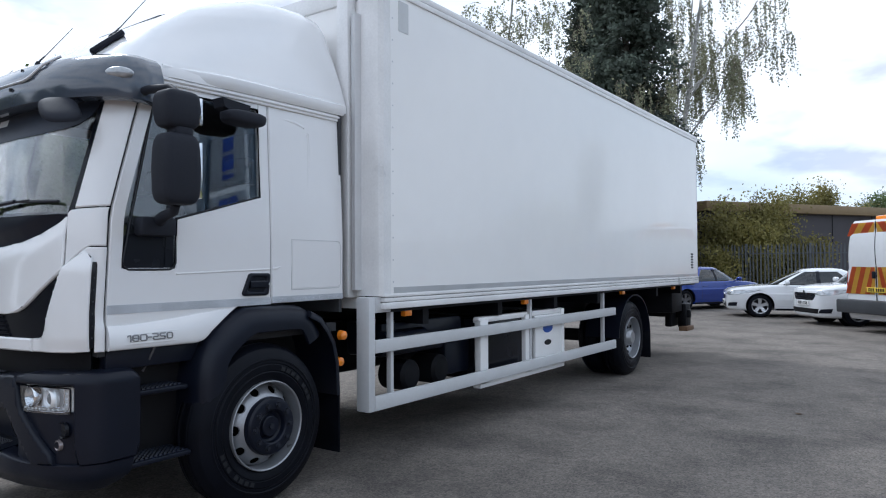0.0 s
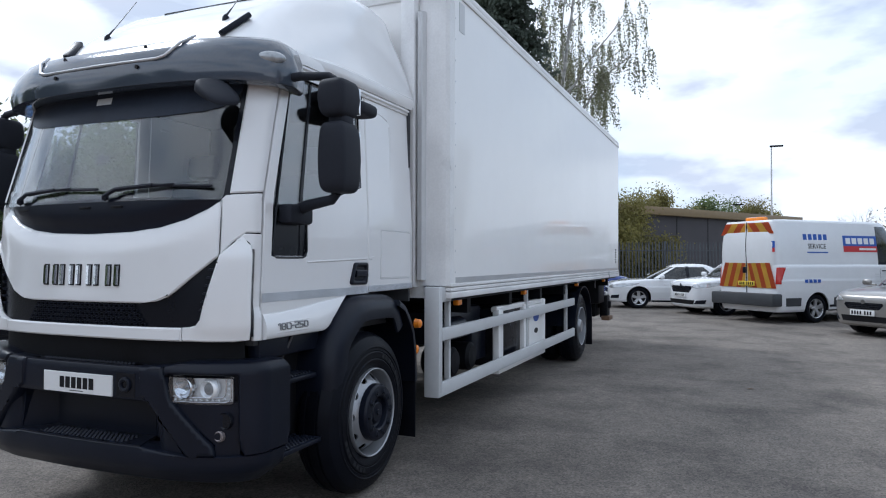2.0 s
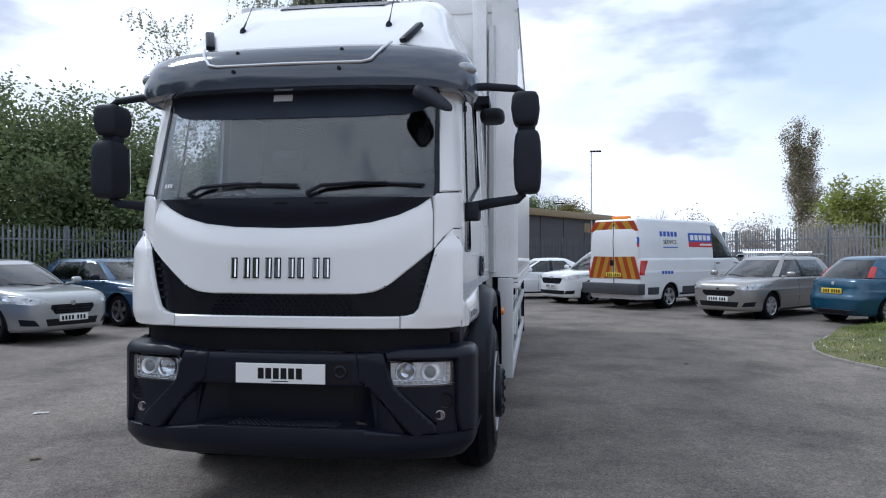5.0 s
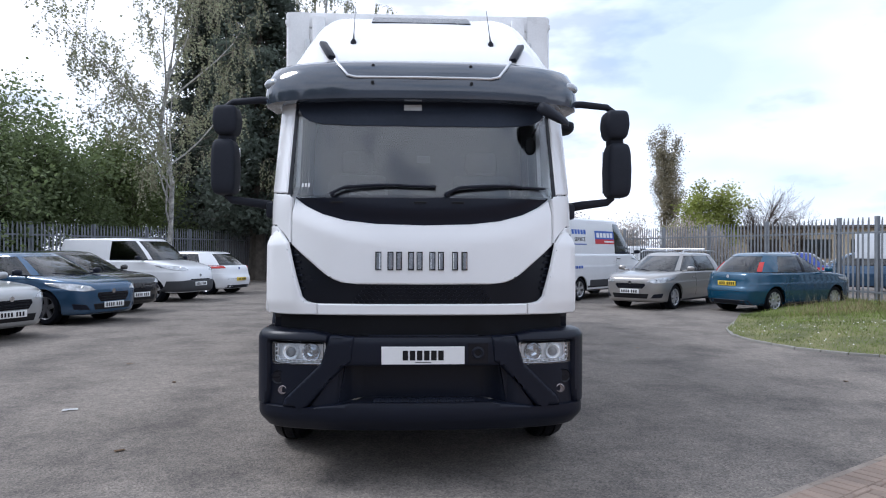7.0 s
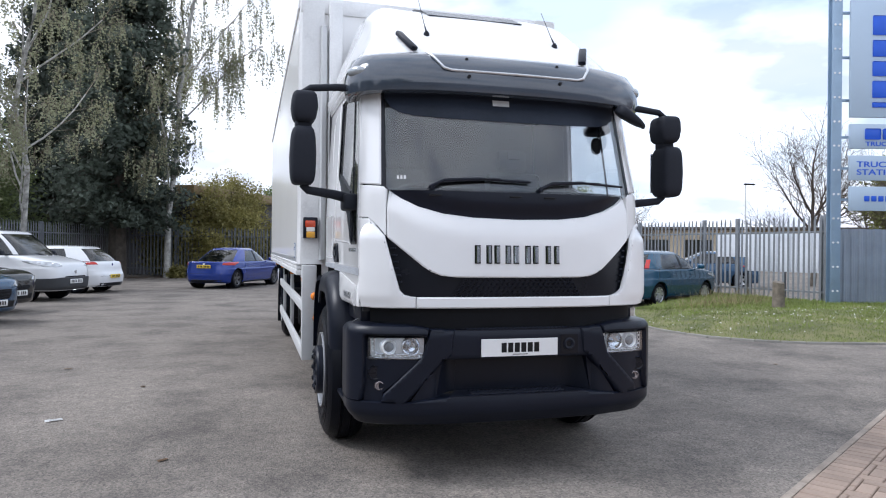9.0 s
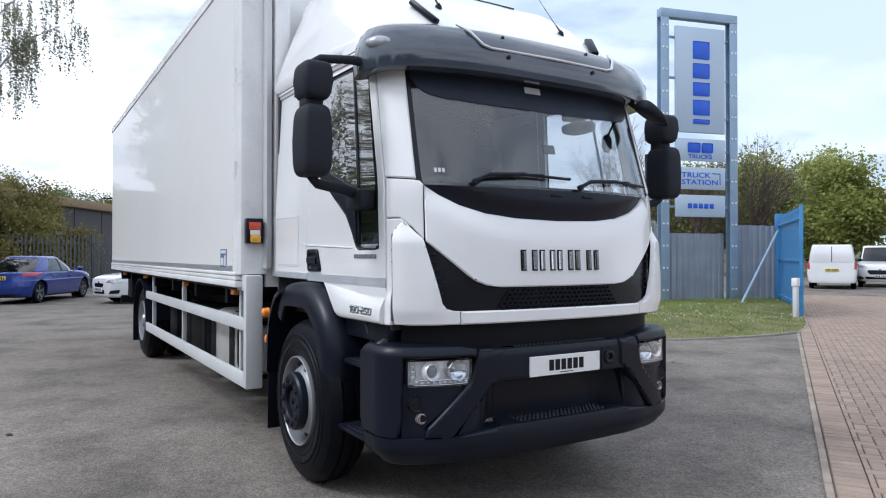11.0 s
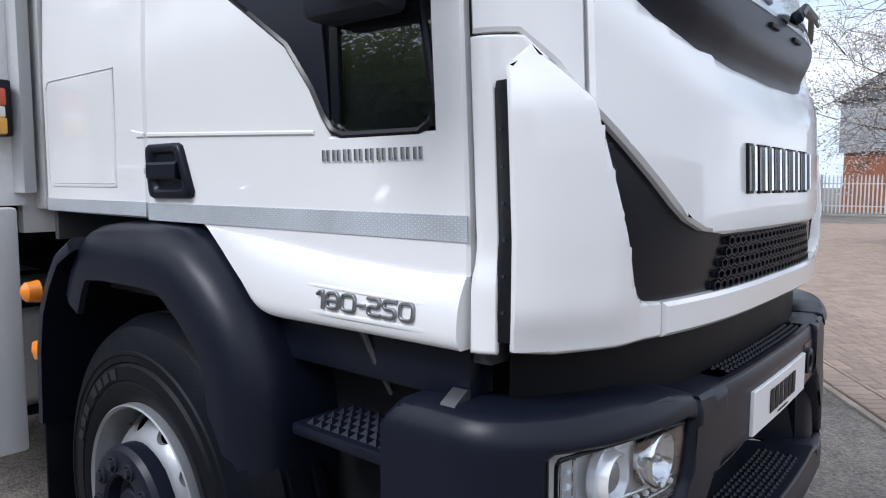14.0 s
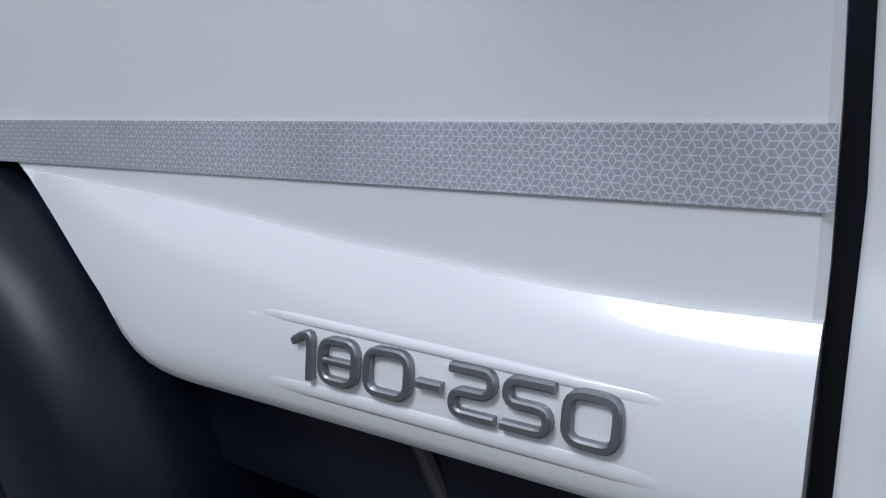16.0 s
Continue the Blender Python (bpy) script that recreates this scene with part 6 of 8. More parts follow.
    for q, dz in ((0.05, 0.012), (0.14, 0.024), (0.35, 0.036), (0.65, 0.045), (0.97, 0.047)):
        rings.append(oval(a - (a - xg) * q, c + (xg - c) * q, xg, w * (1 - q), z + dz * spec.get("dome", 1.3), GP, 72, 0.0, GPR))
    loft(bm, rings, True, True)
    part("roof", bm, paint, b, "", 45)
    cabin = bmesh.new()
    box(cabin, x3 + 0.35, x0 - 0.45, -HWD + 0.22, HWD - 0.22, belt - 0.03, belt + 0.01, 0.01)
    for sx in ((x0 + x1) / 2 - 0.75, (x0 + x1) / 2 - 1.6):
        for sy in (-0.36, 0.36):
            if sx > x3 + 0.4 and not spec.get("van"):
                box(cabin, sx - 0.08, sx + 0.06, sy - 0.22, sy + 0.22, belt - 0.02, belt + 0.16, 0.05)
                box(cabin, sx - 0.06, sx + 0.05, sy - 0.12, sy + 0.12, belt + 0.15, belt + 0.31, 0.04)
    part("interior", cabin, INTERIOR, car)
    ff, rf = end(True), end(False)
    hz = spec.get("lamp_z", belt - 0.22)
    w0 = HWD
    sfn = lambda fn, e: (lambda u, v, d=0.0: fn(u, v, d - e))
    for sg in (-1, 1):
        f = side(sg)
        h2 = spec.get("lamp_h", 0.06)
        poly = [(0.50, -h2 * 0.8), (0.74, -h2 * 1.2), (0.90, -h2 * 0.8), (0.955, h2 * 0.3), (0.965, h2 * 1.5), (0.86, h2 * 1.35), (0.62, h2 * 0.5)]
        hp = [(sg * a_ * w0, hz + z_) for a_, z_ in poly]
        bm = panel(bmesh.new(), hp if sg > 0 else hp[::-1], sfn(ff, 0.011), 0.02, 0.045, 0.004)
        lamp = part("headlamp", bm, CARLAMP, car, "clear headlamp")
        cen = ff(sg * 0.74 * w0, hz + 0.01, -0.004)
        part("lamp_eye", cyl(bmesh.new(), h2 * 0.42, cen.x - 0.02, cen.x + 0.005, "X", (0, cen.y, cen.z), 14), CHROME, lamp)
        if spec.get("fog", True):
            fz = spec.get("intake_z", sill + 0.1) + 0.07
            bm = panel(bmesh.new(), [(a_ * w0, fz + z_) for a_, z_ in (((0.62, -0.06), (0.84, -0.05), (0.87, 0.06), (0.70, 0.04)) if sg > 0 else ((-0.84, -0.05), (-0.62, -0.06), (-0.70, 0.04), (-0.87, 0.06)))], sfn(ff, 0.011), 0.02, 0.045, 0.003)
            part("fog_recess", bm, PLASTIC, b)
        tz = spec.get("tail_z", belt - 0.13)
        tail_kind = spec.get("tail_lamp", "wide")
        if tail_kind == "high":
            bm = bmesh.new()
            strip(bm, sg, 0.362, 0.390, 0.10, 0.60, k=8, m=6, off=0.022)
        else:
            tp_ = [(0.70, -0.04), (0.93, -0.055), (0.955, 0.055), (0.73, 0.04)] if tail_kind == "wide" else [(0.86, -0.20), (0.955, -0.20), (0.955, 0.20), (0.875, 0.20)]
            q = [(sg * a_ * w0, tz + z_) for a_, z_ in tp_]
            bm = panel(bmesh.new(), q if sg > 0 else q[::-1], sfn(rf, 0.012), 0.02, 0.045, 0.004)
        part("tail_lamp", bm, RED, car, "red tail lamp")
        mx = x0 - spec.get("mirror_back", 0.42)
        ym = HWD - 0.02
        bm = shell(bmesh.new(), (mx, sg * (ym + 0.13), belt + 0.07), 0.06, 0.10, 0.065, 3, 14, 7)
        box(bm, mx - 0.03, mx + 0.03, min(sg * (ym - 0.08), sg * (ym + 0.08)), max(sg * (ym - 0.08), sg * (ym + 0.08)), belt, belt + 0.035, 0.01)
        part("door_mirror", bm, spec.get("mirror", paint), car, "", 50)
        for dx in spec.get("seams", []):
            bm = panel(bmesh.new(), [(dx - 0.004, sill + 0.1), (dx + 0.004, sill + 0.1), (dx + 0.004, belt - 0.02), (dx - 0.004, belt - 0.02)], sfn(f, 0.0015), 0.003, 0.1, 0)
            part("door_seam", bm, INK, b)
            bm = panel(bmesh.new(), [(dx + 0.06, belt - 0.175), (dx + 0.25, belt - 0.17), (dx + 0.25, belt - 0.145), (dx + 0.06, belt - 0.145)], sfn(f, 0.02), 0.014, 0.4, 0.004)
            part("door_handle", bm, spec.get("handle", paint), b)
        sk_ = spec.get("skirt", 0.06)
        bm = panel(bmesh.new(), [(rx + ra + 0.02, sill + 0.005), (fx - ra - 0.02, sill + 0.005), (fx - ra - 0.02, sill + sk_), (rx + ra + 0.02, sill + sk_)], sfn(f, 0.006), 0.02, 0.3, 0.004)
        part("sill_trim", bm, PLASTIC, b)
        for wx in (fx, rx):
            car_wheel(car, wx, sg, abs(f(wx, R).y) - 0.015, R, spec.get("spokes", 5), spec.get("rim", SILVERRIM))
    gz0, gz1, gw = spec.get("grille", (0.52, 0.66, 0.42))
    iz = spec.get("intake_z", sill + 0.1)
    gp = [(-gw * 0.8, gz0), (gw * 0.8, gz0), (gw, (gz0 + gz1) / 2 + 0.02), (gw * 0.95, gz1), (-gw * 0.95, gz1), (-gw, (gz0 + gz1) / 2 + 0.02)]
    gr = part("grille", panel(bmesh.new(), gp, sfn(ff, 0.004), 0.02, 0.1, 0.004), GLOSSBLACK, car, "black grille")
    for k in range(spec.get("bars", 3)):
        z = gz0 + (gz1 - gz0) * (0.2 + 0.6 * k / max(1, spec.get("bars", 3) - 1))
        part("grille_bar", panel(bmesh.new(), [(-gw * 0.8, z - 0.006), (gw * 0.8, z - 0.006), (gw * 0.8, z + 0.006), (-gw * 0.8, z + 0.006)], sfn(ff, 0.011), 0.01, 0.12, 0.002), spec.get("bar_mat", DARKMETAL), gr)
    part("intake", panel(bmesh.new(), [(-gw * 1.1, iz), (gw * 1.1, iz), (gw * 1.2, iz + 0.12), (-gw * 1.2, iz + 0.12)], sfn(ff, 0.004), 0.02, 0.1, 0.004), INK, b)
    if spec.get("bumper"):
        z9 = spec["bumper"]
        part("front_bumper", panel(bmesh.new(), [(-w0 * 0.93, sill + 0.02), (w0 * 0.93, sill + 0.02), (w0 * 0.95, z9), (w0 * 0.6, z9 + 0.03), (-w0 * 0.6, z9 + 0.03), (-w0 * 0.95, z9)], sfn(ff, 0.016), 0.03, 0.05, 0.008), GREYBUMPER, b)
    cb = ff(0, gz1 + spec.get("badge_up", 0.02), -0.004)
    part("badge", cyl(bmesh.new(), spec.get("badge_r", 0.045), cb.x - 0.02, cb.x + 0.012, "X", (0, 0, cb.z), 18), CHROME, car)
    # tail: window foot line, lid seam, bumper strip
    lz = spec.get("lid_z", sill + 0.33)
    if not spec.get("van"):
        part("lid_seam", panel(bmesh.new(), [(-w0 * 0.72, lz - 0.004), (w0 * 0.72, lz - 0.004), (w0 * 0.72, lz + 0.004), (-w0 * 0.72, lz + 0.004)], sfn(rf, 0.002), 0.003, 0.1, 0), INK, b)
        part("rear_valance", panel(bmesh.new(), [(-w0 * 0.75, sill + 0.01), (w0 * 0.75, sill + 0.01), (w0 * 0.7, sill + 0.12), (-w0 * 0.7, sill + 0.12)], sfn(rf, 0.006), 0.02, 0.12, 0.005), PLASTIC, b)
        cb = rf(0, belt - 0.1, -0.004)
        part("badge", cyl(bmesh.new(), 0.04, cb.x - 0.01, cb.x + 0.02, "X", (0, 0, cb.z), 18), CHROME, car)
    wip = cab_pt(0.0, 0.06, 0.012)
    for y0_, y1_ in ((0.1, -0.45), (0.6, 0.08)):
        bm = bmesh.new()
        tube(bm, [cab_pt(0.0, 0.03, 0.02) + Vector((0, y0_, 0)), cab_pt(0.0, 0.12, 0.025) + Vector((-0.02, (y0_ + y1_) / 2, 0)), cab_pt(0.0, 0.16, 0.02) + Vector((-0.05, y1_, 0))], 0.008, 5)
        part("wiper", bm, PLASTIC, car)
    if plate:
        for front, fn, z_, mt, nm in ((True, ff, spec.get("plate_z", gz0 - 0.07), PLATEWHITE, "front_plate"), (False, rf, spec.get("rear_plate_z", belt - 0.25), PLATEYELLOW, "rear_plate")):
            c_ = fn(0, z_, 0)
            s_ = 1 if front else -1
            x_ = c_.x + s_ * 0.022
            pl = part(nm, box(bmesh.new(), x_ - 0.012, x_ + 0.012, -0.26, 0.26, z_ - 0.056, z_ + 0.056, 0.004), mt, car, "number plate with plain dark bars")
            for k in range(7):
                bm = bmesh.new()
                y = -0.225 + k * 0.06 + (0.035 if k > 3 else 0)
                lo, hi = sorted((x_ + s_ * 0.0115, x_ + s_ * 0.0135))
                box(bm, lo, hi, y, y + 0.036, z_ - 0.036, z_ + 0.036)
                part("bar", bm, INK, pl)
    return car, rf, side, None, cab_pt, cab_u, strip


def spec_car(L=4.4, W=1.8, H=1.46, kind="hatch", R=0.32, **kw):
    h = L / 2
    bz = kw.pop("belt", H * 0.665)
    s = dict(L=L, W=W, H=H, R=R, sill=0.2, belt=bz, fx=h - kw.pop("fo", 0.88), rx=-h + kw.pop("ro", 0.82), seams=[h * 0.10, -h * 0.36], pillars=[(-0.1, 0.09)])
    nl = kw.pop("nose_low", 0.0)
    s["nose"] = [(h - 0.10, 0.2), (h - 0.02, 0.24), (h, 0.40), (h, 0.58), (h - 0.012, bz - 0.235 - nl), (h - 0.045, bz - 0.15 - nl), (h - 0.20, bz - 0.085 - nl * 0.7), (h - 0.65, bz - 0.028), (h - 1.1, bz)]
    if kind == "sedan":
        s["tail"] = [(-h + 0.10, 0.2), (-h + 0.03, 0.28), (-h, 0.45), (-h + 0.02, 0.62), (-h + 0.05, bz - 0.10), (-h + 0.05, bz - 0.02), (-h + 0.12, bz - 0.005), (-h + 0.6, bz)]
        s["roof"] = [(h - 1.15, bz), (h - 2.05, H - 0.06), (-h + 1.45, H - 0.045), (-h + 0.55, bz)]
    elif kind == "hatch":
        s["tail"] = [(-h + 0.10, 0.2), (-h + 0.03, 0.28), (-h, 0.45), (-h + 0.01, 0.58), (-h + 0.07, 0.68), (-h + 0.10, bz - 0.08), (-h + 0.16, bz)]
        s["roof"] = [(h - 0.98, bz), (h - 1.85, H - 0.06), (-h + 0.72, H - 0.06), (-h + 0.16, bz)]
    else:
        s["tail"] = [(-h + 0.10, 0.2), (-h + 0.03, 0.28), (-h, 0.45), (-h + 0.01, 0.58), (-h + 0.05, 0.68), (-h + 0.07, bz - 0.08), (-h + 0.12, bz)]
        s["roof"] = [(h - 1.0, bz), (h - 1.88, H - 0.06), (-h + 0.50, H - 0.045), (-h + 0.12, bz)]
    s.update(kw)
    return s

P_WHITE = car_paint("white_car_paint", (0.76, 0.77, 0.79))
P_SILVER = car_paint("silver_car_paint", (0.40, 0.41, 0.42), 0.6, 0.3)
P_BEIGE = car_paint("champagne_silver_paint", (0.33, 0.315, 0.30), 0.6, 0.3)
P_TEAL = car_paint("dark_teal_paint", (0.004, 0.058, 0.115), 0.25, 0.25)
P_BLUE = car_paint("royal_blue_paint", (0.012, 0.04, 0.26), 0.3, 0.25)
P_NAVY = car_paint("steel_blue_paint", (0.035, 0.085, 0.16), 0.4, 0.25)
P_DARK = car_paint("dark_bronze_paint", (0.018, 0.016, 0.016), 0.3, 0.22)
P_SKY = car_paint("bright_blue_paint", (0.01, 0.13, 0.42), 0.3, 0.25)

make_car("parked_car", (-13.1, 6.45), -20, P_SKY, "bright blue hatchback parked nose out by the fence", spec_car(4.3, 1.78, 1.42, grille=(0.36, 0.68, 0.36), rim=SILVERRIM))
make_car("parked_car", (-13.3, 9.75), -20, P_SILVER, "silver hatchback parked nose out", spec_car(4.4, 1.8, 1.43, rim=DARKRIM, grille=(0.5, 0.66, 0.40)))
make_car("parked_car", (-12.85, 12.6), -20, P_NAVY, "steel blue hatchback with dark alloys", spec_car(4.38, 1.82, 1.45, rim=DARKRIM, R=0.335, grille=(0.46, 0.64, 0.42), mirror=PLASTIC))
make_car("parked_car", (-13.1, 14.95), -20, P_DARK, "dark bronze hatchback parked nose out", spec_car(4.2, 1.76, 1.47, grille=(0.5, 0.6, 0.4)))
make_car("parked_car", (-12.55, 22.1), 160, P_WHITE, "white sporty hatchback parked tail out", spec_car(4.45, 1.82, 1.47, kind="hatch", tail_z=0.93, rear_plate_z=0.52, rim=SILVERRIM))
make_car("parked_car", (-6.85, 24.9), 63, P_BLUE, "royal blue saloon parked facing the fence", spec_car(4.7, 1.83, 1.44, kind="sedan", R=0.34, tail_z=0.88, rear_plate_z=0.78, rim=DARKRIM))
make_car("parked_car", (-3.1, 22.6), 198, P_WHITE, "white coupe with alloy wheels", spec_car(4.6, 1.79, 1.39, kind="sedan", R=0.33, grille=(0.5, 0.62, 0.3), rim=SILVERRIM, seams=[0.4]))
make_car("parked_car", (-1.0, 20.95), 216, P_WHITE, "white compact crossover with black trim", spec_car(4.5, 1.84, 1.66, kind="estate", R=0.36, belt=1.04, rim=DARKRIM, grille=(0.62, 0.8, 0.5), skirt=0.13))
sk, *_ = make_car("parked_car", (2.6, 16.5), 224, P_BEIGE, "champagne silver estate car with roof bars", spec_car(4.57, 1.77, 1.47, kind="estate", R=0.32, grille=(0.55, 0.68, 0.42), spokes=7, rim=SILVERRIM))
bm = bmesh.new()
for sg in (-1, 1):
    tube(bm, [(0.5, sg * 0.60, 1.47), (0.4, sg * 0.60, 1.52), (-1.6, sg * 0.60, 1.52), (-1.75, sg * 0.6, 1.47)], 0.015, 6)
for x in (0.1, -0.9):
    tube(bm, [(x, -0.64, 1.57), (x, 0.64, 1.57)], 0.02, 6)
    for sg in (-1, 1):
        box(bm, x - 0.03, x + 0.03, sg * 0.6 - 0.03, sg * 0.6 + 0.03, 1.51, 1.58, 0.01)
part("roof_bars", bm, ALU, sk, "silver roof bars")
make_car("parked_car", (4.95, 15.0), 25, P_TEAL, "dark teal hatchback parked facing the fence", spec_car(4.06, 1.69, 1.49, R=0.31, tail_z=1.12, tail_lamp="high", rear_plate_z=0.72, rim=SILVERRIM, spokes=10))

# vans: a taller version of the same body
def spec_van(L, W, H, R, bonnet_z, belt, screen, **kw):
    h = L / 2
    s = dict(L=L, W=W, H=H, R=R, sill=0.28, belt=belt, fx=h - kw.pop("fo", 0.95), rx=-h + kw.pop("ro", 1.0), van=True, lean=0.12, tuck=0.085, skirt=0.16, P=6, GP=5.5, PR=18, GPR=18, dome=0.8, line=PLASTIC, handle=PLASTIC, mirror=PLASTIC, tail_lamp="tall", black_pillars=False)
    s["nose"] = [(h - 0.08, 0.28), (h - 0.01, 0.34), (h, 0.5), (h, 0.7), (h - 0.05, bonnet_z - 0.16), (h - 0.14, bonnet_z - 0.05), (h - 0.5, bonnet_z + 0.04), (h - screen, belt)]
    s["tail"] = [(-h + 0.03, 0.28), (-h, 0.4), (-h, 0.9), (-h, belt)]
    s["roof"] = [(h - screen, belt), (h - screen - kw.pop("rake", 0.75), H - 0.045), (-h + 0.04, H - 0.045), (-h - 0.0, belt)]
    s["seams"] = [h - screen - 1.6]
    s["solid"] = h - screen - 1.6
    s["pillars"] = []
    s.update(kw)
    return s


make_car("small_van", (-12.9, 18.7), -20, P_WHITE, "white small panel van with grey bumper parked nose out", spec_van(4.4, 1.83, 1.86, 0.325, 1.08, 1.19, 0.92, grille=(0.46, 0.66, 0.45), bumper=0.60, plate_z=0.52, rim=SILVERRIM, tail_z=1.1, badge_up=0.1), "van")
vehicle = spec_van(6.0, 2.0, 2.54, 0.35, 1.12, 1.42, 0.95, tail_z=1.15, rake=1.05, grille=(0.6, 0.85, 0.5), rear_plate_z=0.95, ro=1.25)
van, vrf, vfl, _, vcp, vcu, vstrip = make_car("recovery_van", (1.0, 19.9), 45, P_WHITE, "white high-roof service van with orange and yellow chevrons", vehicle, "van")
for sg in (-1, 1):
    f = vfl(sg)
    for x0, x1 in ((-2.95, -2.3), (-1.2, 1.45)):
        part("side_moulding", panel(bmesh.new(), [(x0, 0.42), (x1, 0.42), (x1, 0.62), (x0, 0.62)], lambda x, z, d=0: f(x, z, d - 0.012), 0.02, 0.3, 0.004), GREYBUMPER, van)
    def g(x, z, d=0.0, sg=sg):
        t = (z - 1.40) / (2.54 - 0.045 - 1.40)
        q = vcp(vcu(x, t), t, -d)
        return Vector((x, sg * q.y, z))
    up = lambda x, z, d=0: (g if z > 1.42 else f)(x, z, d - 0.012)
    bm = bmesh.new()
    for k in range(5):
        panel(bm, [(-2.1 + k * 0.17, 2.02), (-1.98 + k * 0.17, 2.02), (-1.98 + k * 0.17, 2.16), (-2.1 + k * 0.17, 2.16)], up, 0.003, 0.5, 0)
    for k in range(4):
        panel(bm, [(-2.2 + k * 0.14, 0.98), (-2.1 + k * 0.14, 0.98), (-2.1 + k * 0.14, 1.06), (-2.2 + k * 0.14, 1.06)], up, 0.003, 0.5, 0)
    panel(bm, [(-2.0, 1.70), (-1.3, 1.70), (-1.3, 1.73), (-2.0, 1.73)], up, 0.003, 0.5, 0)
    part("brand_blocks", bm, BLUEINK, van)
    bm = bmesh.new()
    panel(bm, [(-0.75, 1.88), (0.45, 1.88), (0.45, 2.14), (-0.75, 2.14)], up, 0.004, 0.5, 0)
    part("dealer_sign_blue", bm, BLUEINK, van)
    bm = bmesh.new()
    panel(bm, [(-0.75, 1.73), (0.45, 1.73), (0.45, 1.88), (-0.75, 1.88)], up, 0.004, 0.5, 0)
    part("dealer_sign_red", bm, REDINK, van)
    up2 = lambda x, z, d=0: g(x, z, d - 0.016)
    for k in range(5):
        bm = panel(bmesh.new(), [(-0.66 + k * 0.215, 1.93), (-0.5 + k * 0.215, 1.93), (-0.5 + k * 0.215, 2.08), (-0.66 + k * 0.215, 2.08)], up2, 0.003, 0.5, 0)
        part("dealer_sign_bar", bm, PLATEWHITE, van)
    bm = panel(bmesh.new(), [(-0.2, 1.78), (0.4, 1.78), (0.4, 1.83), (-0.2, 1.83)], up2, 0.003, 0.5, 0)
    part("dealer_sign_bar", bm, PLATEWHITE, van)
    bm = bmesh.new()
    for k in range(4):
        panel(bm, [(0.25, 0.98 + 0.06 * k), (0.65, 0.98 + 0.06 * k), (0.65, 1.0 + 0.06 * k), (0.25, 1.0 + 0.06 * k)], up, 0.003, 0.5, 0)
    part("small_print_bars", bm, GREYPAINT, van)
    mm = Matrix.Translation(g(-1.66, 1.86, -0.0125)) @ pose(0, 0, 0, 83, 0, 0 if sg < 0 else 180)
    words("SERVICE", 0.17, mm, INK, van, "side_lettering", 0.001)
CHEV_O = mat("orange_chevron", (0.55, 0.10, 0.03), 0.4)
CHEV_Y = mat("yellow_chevron", (0.70, 0.42, 0.06), 0.4)
for sg in (-1, 1):
    for zz0, zz1, n in ((0.85, 1.55, 6), (2.16, 2.44, 4)):
        for k in range(n):
            a = 0.05 + k * 0.85 / n
            b2 = a + 0.85 / n
            sh = -0.22
            lim = 0.93 if zz0 < 1.5 else 0.84
            pts = [(a, zz0), (b2, zz0), (max(0.02, b2 + sh), zz1), (max(0.02, a + sh), zz1)]
            pts = [(min(lim, max(0.02, p)), z) for p, z in pts]
            if abs(pts[0][0] - pts[1][0]) < 0.02:
                continue
            bm = bmesh.new()
            vs = [bm.verts.new((-3.012 + 0.0 * z, sg * p, z)) for p, z in pts]
            bm.faces.new(vs)
            bmesh.ops.solidify(bm, geom=bm.faces[:], thickness=0.006)
            part("chevron", bm, CHEV_O if k % 2 else CHEV_Y, van)
part("rear_seam", box(bmesh.new(), -3.014, -3.0, -0.008, 0.008, 0.7, 2.46), INK, van)
part("rear_bumper", box(bmesh.new(), -3.22, -2.9, -0.98, 0.98, 0.42, 0.72, 0.03), GREYBUMPER, van)
part("dealer_sign_blue", box(bmesh.new(), -3.018, -3.004, -0.86, -0.14, 1.82, 1.98), BLUEINK, van)
part("dealer_sign_red", box(bmesh.new(), -3.018, -3.004, -0.86, -0.14, 1.72, 1.82), REDINK, van)
for k in range(5):
    part("dealer_sign_bar", boxm(-3.0215, -3.016, -0.80 + k * 0.13, -0.70 + k * 0.13, 1.85, 1.95), PLATEWHITE, van)
part("rear_poster", box(bmesh.new(), -3.016, -3.004, -0.50, -0.20, 2.02, 2.12), mat("teal_print", (0.03, 0.25, 0.24), 0.4), van)
bar = part("beacon", box(bmesh.new(), -2.75, -2.6, -0.30, 0.30, 2.50, 2.60, 0.04), ORANGE, van, "small orange roof beacon")
part("door_latch", box(bmesh.new(), -3.03, -3.0, 0.02, 0.12, 1.2, 1.36, 0.02), PLASTIC, van)
wv = spec_van(4.9, 1.95, 1.98, 0.33, 1.08, 1.2, 1.0, grille=(0.6, 0.8, 0.5), rear_plate_z=0.85)
v2, *_ = make_car("delivery_van", (24.9, 16.6), 28, P_WHITE, "white delivery van parked along the road", wv, "van")
bm = bmesh.new()
for sg in (-1, 1):
    box(bm, -2.462, -2.445, min(sg * 0.1, sg * 0.75), max(sg * 0.1, sg * 0.75), 1.25, 1.62, 0.02)
part("rear_door_glass", bm, DARKGLASS, v2)
make_car("delivery_van", (28.4, 16.2), 205, P_WHITE, "white van parked facing the yard", wv, "van")

